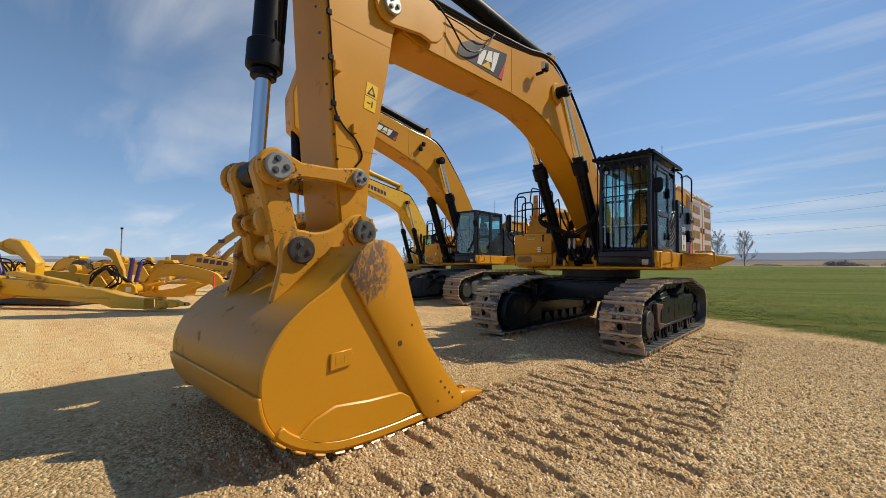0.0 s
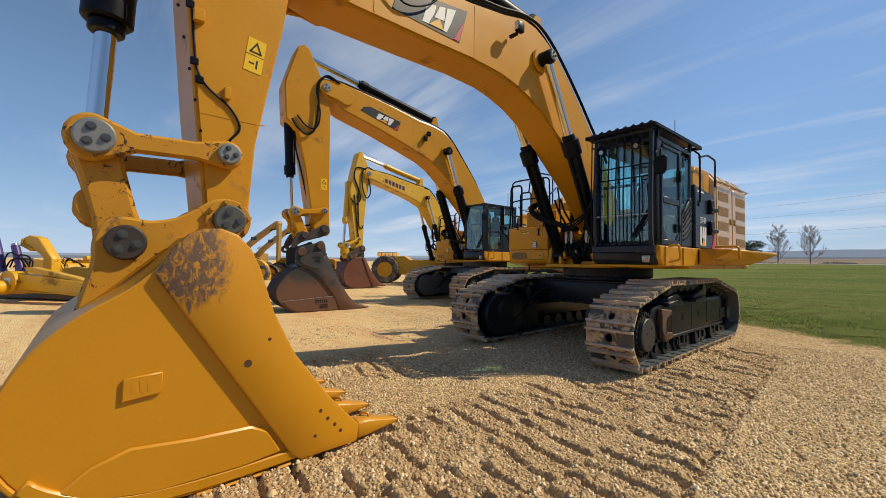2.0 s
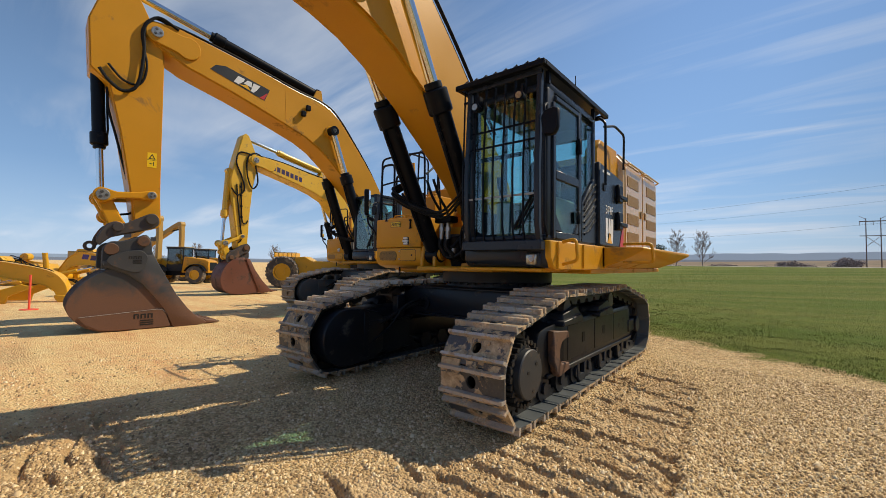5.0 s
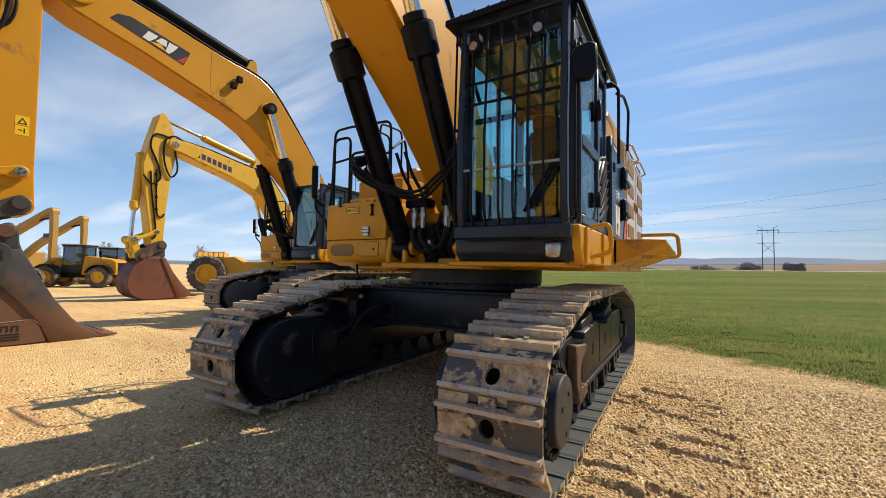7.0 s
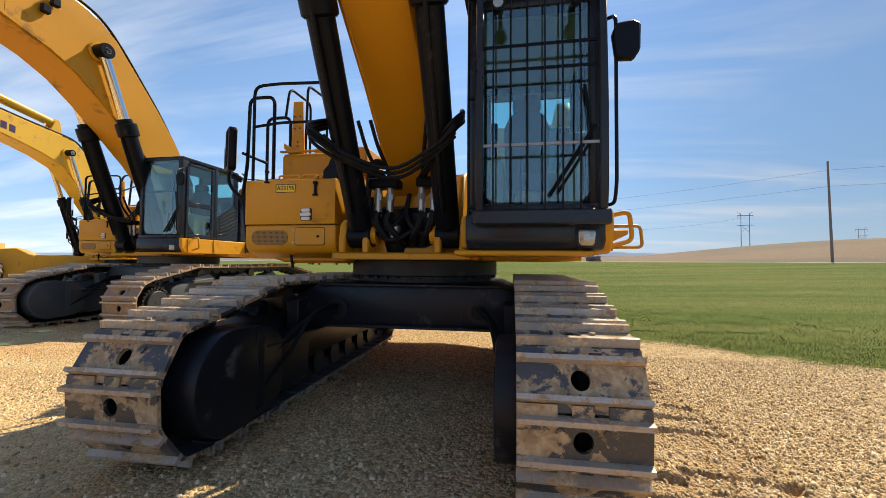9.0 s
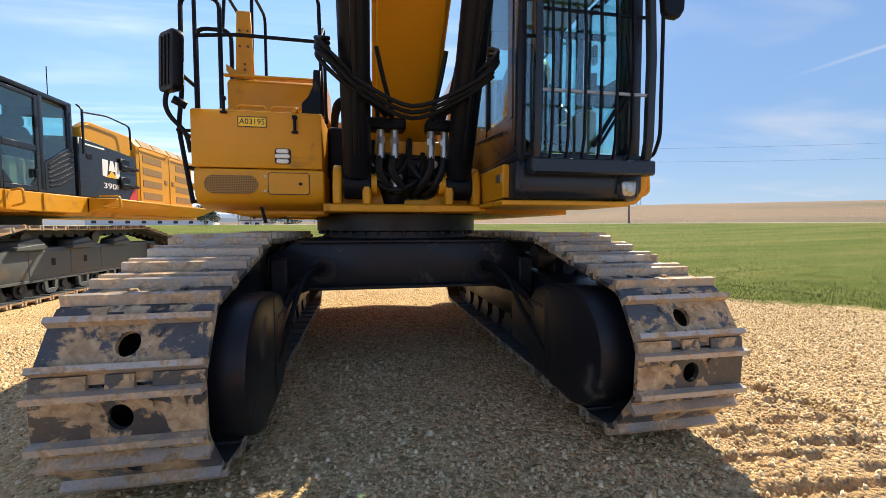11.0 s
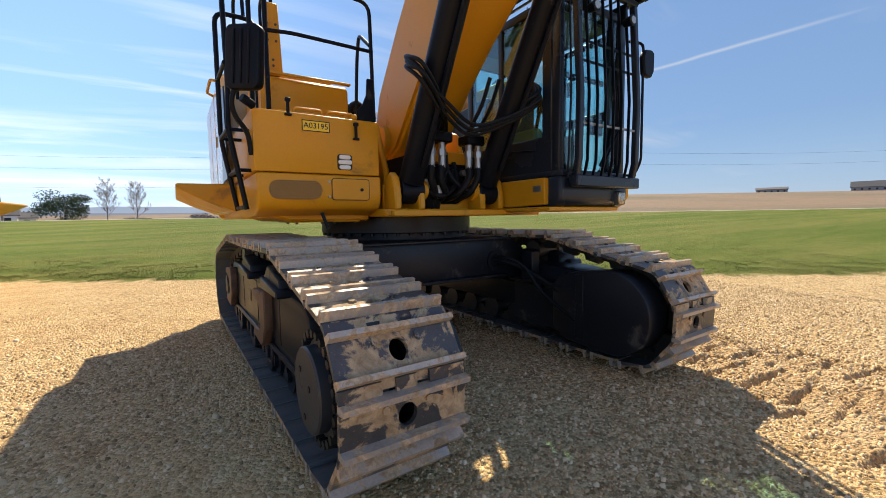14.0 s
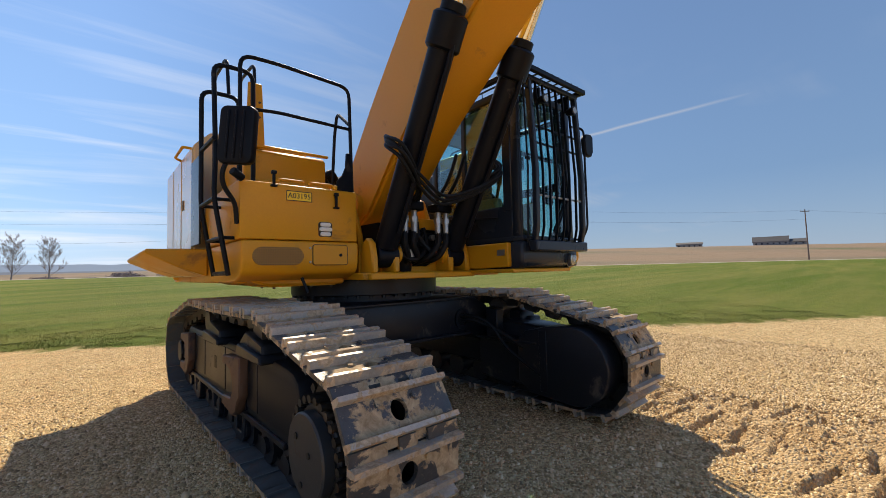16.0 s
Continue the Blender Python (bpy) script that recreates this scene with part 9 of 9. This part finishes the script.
def tow_hitch(loc, turn):
    root = thing("scraper_tongue", loc, "long yellow scraper draw tongue with purple cylinders, lying on the gravel", "scraper tongue", "", turn)
    part("tongue_beam", prism(nb(), [(-5.45, 0.62), (-5.25, 0.98), (-4.65, 0.95), (-1.28, 0.66), (-0.56, 0.50), (0.25, 0.36), (0.27, 0.08), (-0.85, 0.09), (-1.25, 0.20), (-4.62, 0.44), (-5.3, 0.40)], -0.20, 0.20, "y"), SCRAPER, root, "", 0.02)
    part("tongue_beam", prism(nb(), [(-4.75, 1.16), (-4.4, 1.18), (-2.65, 0.90), (-0.89, 0.50), (-0.89, 0.43), (-2.7, 0.78), (-4.6, 1.02)], -0.12, 0.12, "y"), SCRAPER, root, "", 0.015)
    pv = part("pivot", cyl(nb(), (-5.11, -0.32, 0.68), (-5.11, 0.32, 0.68), 0.36, 26), SCRAPER, root, "round bolted pivot cover", 0.02)
    for sd in (-1, 1):
        part("pivot_ring", hoop(nb(), (-5.11, 0.68), 0.29, 0.38, *sorted((sd * 0.30, sd * 0.335)), 28, "y"), SCRAPER, pv, "", 0.006)
        part("pivot_label", box(nb(), -5.24, -4.98, *sorted((sd * 0.32, sd * 0.328)), 0.56, 0.82), WHITE, pv)
    part("hitch_post", cyl(nb(), (0.60, 0, 0.08), (0.60, 0, 0.42), 0.11, 18), SCRAPER, root, "", 0.01)
    part("hitch_plate", box(nb(), 0.22, 0.72, -0.17, 0.17, 0.06, 0.10), SCRAPER, root, "", 0.008)
    part("hitch_plate", box(nb(), 0.22, 0.72, -0.17, 0.17, 0.38, 0.42), SCRAPER, root, "", 0.008)
    part("hitch_body", prism(nb(), [(0.66, 0.13), (0.66, 0.36), (1.10, 0.36), (1.28, 0.31), (1.28, 0.17), (1.10, 0.13)], -0.13, 0.13, "y"), SCRAPER, root, "", 0.02)
    part("hitch_eye", prism(nb(), [(1.24, 0.18), (1.24, 0.30), (1.52, 0.30), (1.61, 0.26), (1.61, 0.21), (1.52, 0.18)], -0.07, 0.07, "y"), SCRAPER, root, "", 0.02)
    # the eye is solid; a black plug paints the dark of its hole
    part("eye_hole", cyl(nb(), (1.51, -0.072, 0.24), (1.51, 0.072, 0.24), 0.035, 16), RUBBER, root)
    part("cross_tube", cyl(nb(), (-5.2, -1.6, 0.5), (-5.2, 1.0, 0.5), 0.24, 18), SCRAPER, root)
    for (xa, za), (xb, zb), yy in (((-6.04, 1.0), (-6.46, 2.14), 0.10), ((-5.38, 1.0), (-5.72, 1.90), 0.22)):
        lc = part("lift_cylinder", cyl(nb(), (xa, yy, za), (xb, yy, zb), 0.12, 16), PURPLE, root, "purple lift cylinder")
        part("rod", cyl(nb(), (xa * 1.5 - xb * 0.5, yy, za * 1.5 - zb * 0.5), (xa, yy, za), 0.06, 10), CHROME, lc)
        part("port_block", cyl(nb(), (xb, yy, zb - 0.02), (xb - 0.03, yy, zb + 0.07), 0.09, 12), STEEL, lc)
    part("frame_horn", prism(nb(), [(-4.72, 0.95), (-4.80, 1.52), (-5.25, 1.80), (-5.83, 1.93), (-5.75, 2.18), (-5.47, 2.28), (-5.05, 2.20), (-4.38, 1.46), (-4.42, 0.95)], 0.45, 0.75, "y"), SCRAPER, root, "upright yellow frame horn", 0.015)
    part("horn_rib", prism(nb(), [(-5.30, 1.72), (-5.80, 1.92), (-5.74, 2.16), (-5.66, 2.16), (-5.68, 1.98), (-5.20, 1.80)], 0.40, 0.80, "y"), SCRAPER, root)
    loops = random.Random(8)
    for k in range(4):
        j = lambda w=0.12: loops.uniform(-w, w)
        hose("hydraulic_hose", [(-5.9, 0.1 * k, 1.15), (-5.6 + j(), 0.1 * k, 1.52 + j()), (-5.1 + j(), 0.1 * k, 1.48 + j()), (-4.8 + j(), 0.1, 1.05)], 0.024, root)
        hose("hydraulic_hose", [(-2.0, 0.15, 0.8), (-1.8 + j(), 0.2 + j(), 1.20 + j()), (-1.3 + j(0.2), 0.2 + j(), 1.35 + j(0.2)), (-1.0 + j(), 0.15 + j(), 0.95 + j()), (-1.4 + j(), 0.2, 0.66)], 0.022, root)
    part("tongue_rib", box(nb(), -4.2, -0.9, -0.24, 0.24, 0.34, 0.37), SCRAPER, root)
    part("bowl_edge", box(nb(), -8.4, -3.2, 0.6, 3.0, 0.04, 0.28), COUPLER, root, "", 0.02)
    part("bowl_side", prism(nb(), [(-8.4, 0.28), (-8.4, 0.85), (-5.6, 0.80), (-4.4, 0.60), (-3.4, 0.28)], 0.55, 0.66, "y"), SCRAPER, root, "", 0.02)
    part("hose_mast", tube(nb(), [(-2.5, 0.5, 0.5), (-1.9, 0.5, 1.50), (-1.6, 0.5, 1.54)], 0.035, 8), YELLOW_OLD, root)
    return root


tow_hitch((-15.5, 2.85, 0), 36.5)


def loader(loc, turn, label):
    """A wheel loader seen from the side; front towards +x."""
    root = thing("wheel_loader", loc, label, "wheel loader", "wheel loaders", turn)
    part("engine_body", prism(nb(), [(-3.0, 1.0), (-3.0, 2.0), (-2.7, 2.2), (-0.8, 2.45), (-0.6, 1.0)], -0.85, 0.85, "y"), YELLOW, root, "", 0.05, 2)
    part("front_frame", prism(nb(), [(0.6, 0.9), (0.6, 1.7), (1.4, 2.3), (1.8, 2.2), (2.2, 0.8)], -0.5, 0.5, "y"), YELLOW, root, "", 0.03)
    part("frame", box(nb(), -2.8, 1.0, -0.6, 0.6, 0.75, 1.15), BLACK, root, "", 0.03)
    c = part("cab", nb_cab(), CABBLACK, root, "black glazed operator cab")
    for q, ax, at in (([(-0.62, 1.75), (-0.62, 3.15), (0.62, 3.15), (0.75, 1.75)], "y", -0.72), ([(-0.62, 1.75), (-0.62, 3.15), (0.62, 3.15), (0.75, 1.75)], "y", 0.72), ([(-0.65, 1.75), (-0.65, 3.15), (0.65, 3.15), (0.65, 1.75)], "x", 0.74)):
        ob = part("window_pane", prism(nb(), q, at - 0.004, at + 0.004, ax), DARK_GLASS, c)
        ob.visible_shadow = False
    part("roof_cap", box(nb(), -0.86, 0.86, -0.86, 0.86, 3.295, 3.36), TAN, c, "tan roof cap", 0.02)
    for x in (-2.0, 1.55):
        for y in (-1.05, 1.05):
            wheel(root, (x, y, 0.82), 0.82, 0.62)
            part("fender", hoop_part(x, y), BLACK, root)
    for sd in (-1, 1):
        part("lift_arm", prism(nb(), [(1.3, 2.1), (1.6, 2.2), (3.2, 1.0), (3.6, 0.5), (3.3, 0.4), (2.8, 0.8)], sd * 0.55 - 0.07, sd * 0.55 + 0.07, "y"), YELLOW, root, "", 0.01)
    part("loader_bucket", prism(nb(), [(3.4, 0.1), (3.3, 0.9), (3.6, 1.3), (3.75, 1.3), (3.5, 0.9), (3.6, 0.25), (4.6, 0.12), (4.6, 0.05)], -1.4, 1.4, "y"), COUPLER, root, "", 0.01)
    part("grille", box(nb(), -3.02, -3.0, -0.6, 0.6, 1.2, 1.95), BLACK, root)
    part("exhaust", tube(nb(), [(-1.6, 0.3, 2.3), (-1.6, 0.3, 2.9)], 0.06, 8), BLACK, root)
    root.scale = (0.74, 0.74, 0.74)
    return root


def nb_cab():
    bm = box(nb(), -0.75, 0.8, -0.75, 0.75, 1.15, 1.75)
    box(bm, -0.8, 0.8, -0.8, 0.8, 3.15, 3.3)
    for x in (-0.72, 0.68):
        for y in (-0.72, 0.66):
            box(bm, x, x + 0.07, y, y + 0.06, 1.7, 3.2)
    box(bm, -0.4, 0.1, -0.25, 0.25, 1.75, 2.6)
    return bm


def hoop_part(x, y):
    bm = nb()
    rows = []
    for k in range(9):
        a = radians(20 + 140 * k / 8)
        rows.append([bm.verts.new((x + r * math.cos(a), y + w, 0.82 + r * math.sin(a))) for r, w in ((0.92, -0.3), (0.92, 0.3), (0.97, 0.3), (0.97, -0.3))])
    for p, q in zip(rows, rows[1:]):
        for j in range(4):
            bm.faces.new((p[j], p[(j + 1) % 4], q[(j + 1) % 4], q[j]))
    bm.faces.new(rows[0]), bm.faces.new(rows[-1][::-1])
    return bm


loader((-32.35, 14.3, 0), -138, "yellow wheel loader with black cab, facing away")
loader((-35.35, 17.0, 0), -138, "yellow wheel loader with black cab parked behind")


def long_boom(loc, turn, h, label):
    """A forestry handler's bent boom, its base hidden behind other machines."""
    root = thing("log_handler", loc, label, "material handler", "log handlers", turn)
    part("main_boom", prism(nb(), arc_pts([(-6.0, 1.1), (-3.6, 2.92), (-0.8, h - 0.60), (0.6, h), (0.95, h - 0.08), (0.92, h - 0.42), (0.5, h - 0.40), (-0.7, h - 0.98), (-3.4, 2.55), (-5.7, 0.85)], 3), -0.22, 0.22, "y"), TAN_BOOM, root, "", 0.02)
    part("stick", prism(nb(), [(0.60, h - 0.15), (0.95, h - 0.15), (1.0, h - 1.2), (0.93, 1.0), (0.70, 1.0), (0.68, h - 1.2)], -0.17, 0.17, "y"), TAN_BOOM, root, "", 0.02)
    part("cylinder", cyl(nb(), (-2.0, 0.0, h - 1.02), (0.6, 0, h - 0.62), 0.06, 12), BLACK, root)
    part("badge", box(nb(), -2.7, -1.9, -0.226, -0.22, h - 1.62, h - 1.30), DECAL, root)
    part("lower_body", box(nb(), -7.5, -4.5, -1.3, 1.3, 0.9, 2.2), TAN_BOOM, root, "", 0.05)
    for x in (-7.2, -4.4):
        for y in (-1.1, 1.1):
            wheel(root, (x, y, 0.65), 0.65, 0.5, TAN_BOOM)
    part("grapple", prism(nb(), [(0.5, 1.1), (0.3, 0.4), (0.8, 0.02), (1.3, 0.4), (1.1, 1.1)], -0.3, 0.3, "y"), COUPLER, root, "", 0.02)
    return root


TAN_BOOM = surface("faded_tan_yellow_paint", (0.42, 0.25, 0.055), 0.5, vary=0.08)
long_boom((-37.3, 13.9, 0), 20, 4.9, "tan-yellow log handler with raised bent boom")
long_boom((-41.3, 16.7, 0), 20, 4.9, "tan-yellow log handler with raised bent boom")


def motor_scraper(loc, turn):
    """An open-bowl self-propelled scraper, rear and big wheels towards the viewer."""
    root = thing("motor_scraper", loc, "yellow motor scraper with huge tyres", "motor scraper", "", turn)
    for sd in (-1, 1):
        wheel(root, (0, sd * 1.5, 1.35), 1.35, 0.9, SCRAPER, (0, 1, 0), 26)
    part("engine", prism(nb(), [(-1.2, 1.2), (-1.2, 2.3), (0.8, 2.4), (1.4, 2.1), (1.8, 1.0)], -1.0, 1.0, "y"), SCRAPER, root, "", 0.04)
    part("tail_frame", prism(nb(), [(1.0, 0.9), (1.0, 2.6), (1.8, 2.7), (2.6, 2.2), (3.0, 0.8)], -1.5, 1.5, "y"), SCRAPER, root, "", 0.04)
    part("bowl", prism(nb(), [(2.6, 0.3), (2.6, 2.3), (7.4, 2.2), (7.8, 0.3)], -1.7, 1.7, "y"), SCRAPER, root, "", 0.04)
    part("bowl_inside", box(nb(), 2.9, 7.2, -1.5, 1.5, 2.1, 2.3), COUPLER, root)
    part("gooseneck", prism(nb(), arc_pts([(7.0, 1.4), (7.8, 2.9), (9.0, 3.6), (10.4, 3.4), (11.2, 2.4), (11.4, 1.2), (10.8, 1.2), (10.4, 2.4), (9.6, 2.8), (8.6, 2.6), (7.8, 1.2)], 3), -0.4, 0.4, "y"), SCRAPER, root, "", 0.04)
    r_ = part("guard_rack", box(nb(), -0.9, 1.0, -0.9, 0.9, 2.62, 2.66), SCRAPER, root)
    for k in range(6):
        part("rack_bar", box(nb(), -0.9 + 0.36 * k, -0.84 + 0.36 * k, -0.9, 0.9, 2.66, 3.0), SCRAPER, r_)
    part("rack_bar", box(nb(), -0.9, 1.0, -0.92, -0.88, 2.98, 3.04), SCRAPER, r_)
    part("dozer_blade", prism(nb(), [(4.2, 0.35), (4.05, 0.9), (4.25, 1.4), (4.35, 1.4), (4.2, 0.9), (4.35, 0.35)], -4.4, -1.9, "y"), COUPLER, root, "", 0.02)
    return root


motor_scraper((-24.3, 17.6, 0), 48).scale = (0.7, 0.7, 0.7)

stake = thing("marker_stake", (-17.9, 5.64, 0), "thin bright orange marker stake in the gravel", "stake")
part("stake", tube(nb(), [(0, 0, -0.1), (0, 0, 1.05)], 0.03, 8), ORANGE, stake)
part("flange", cyl(nb(), (0, 0, 0.0), (0, 0, 0.02), 0.22, 16), ORANGE, stake)
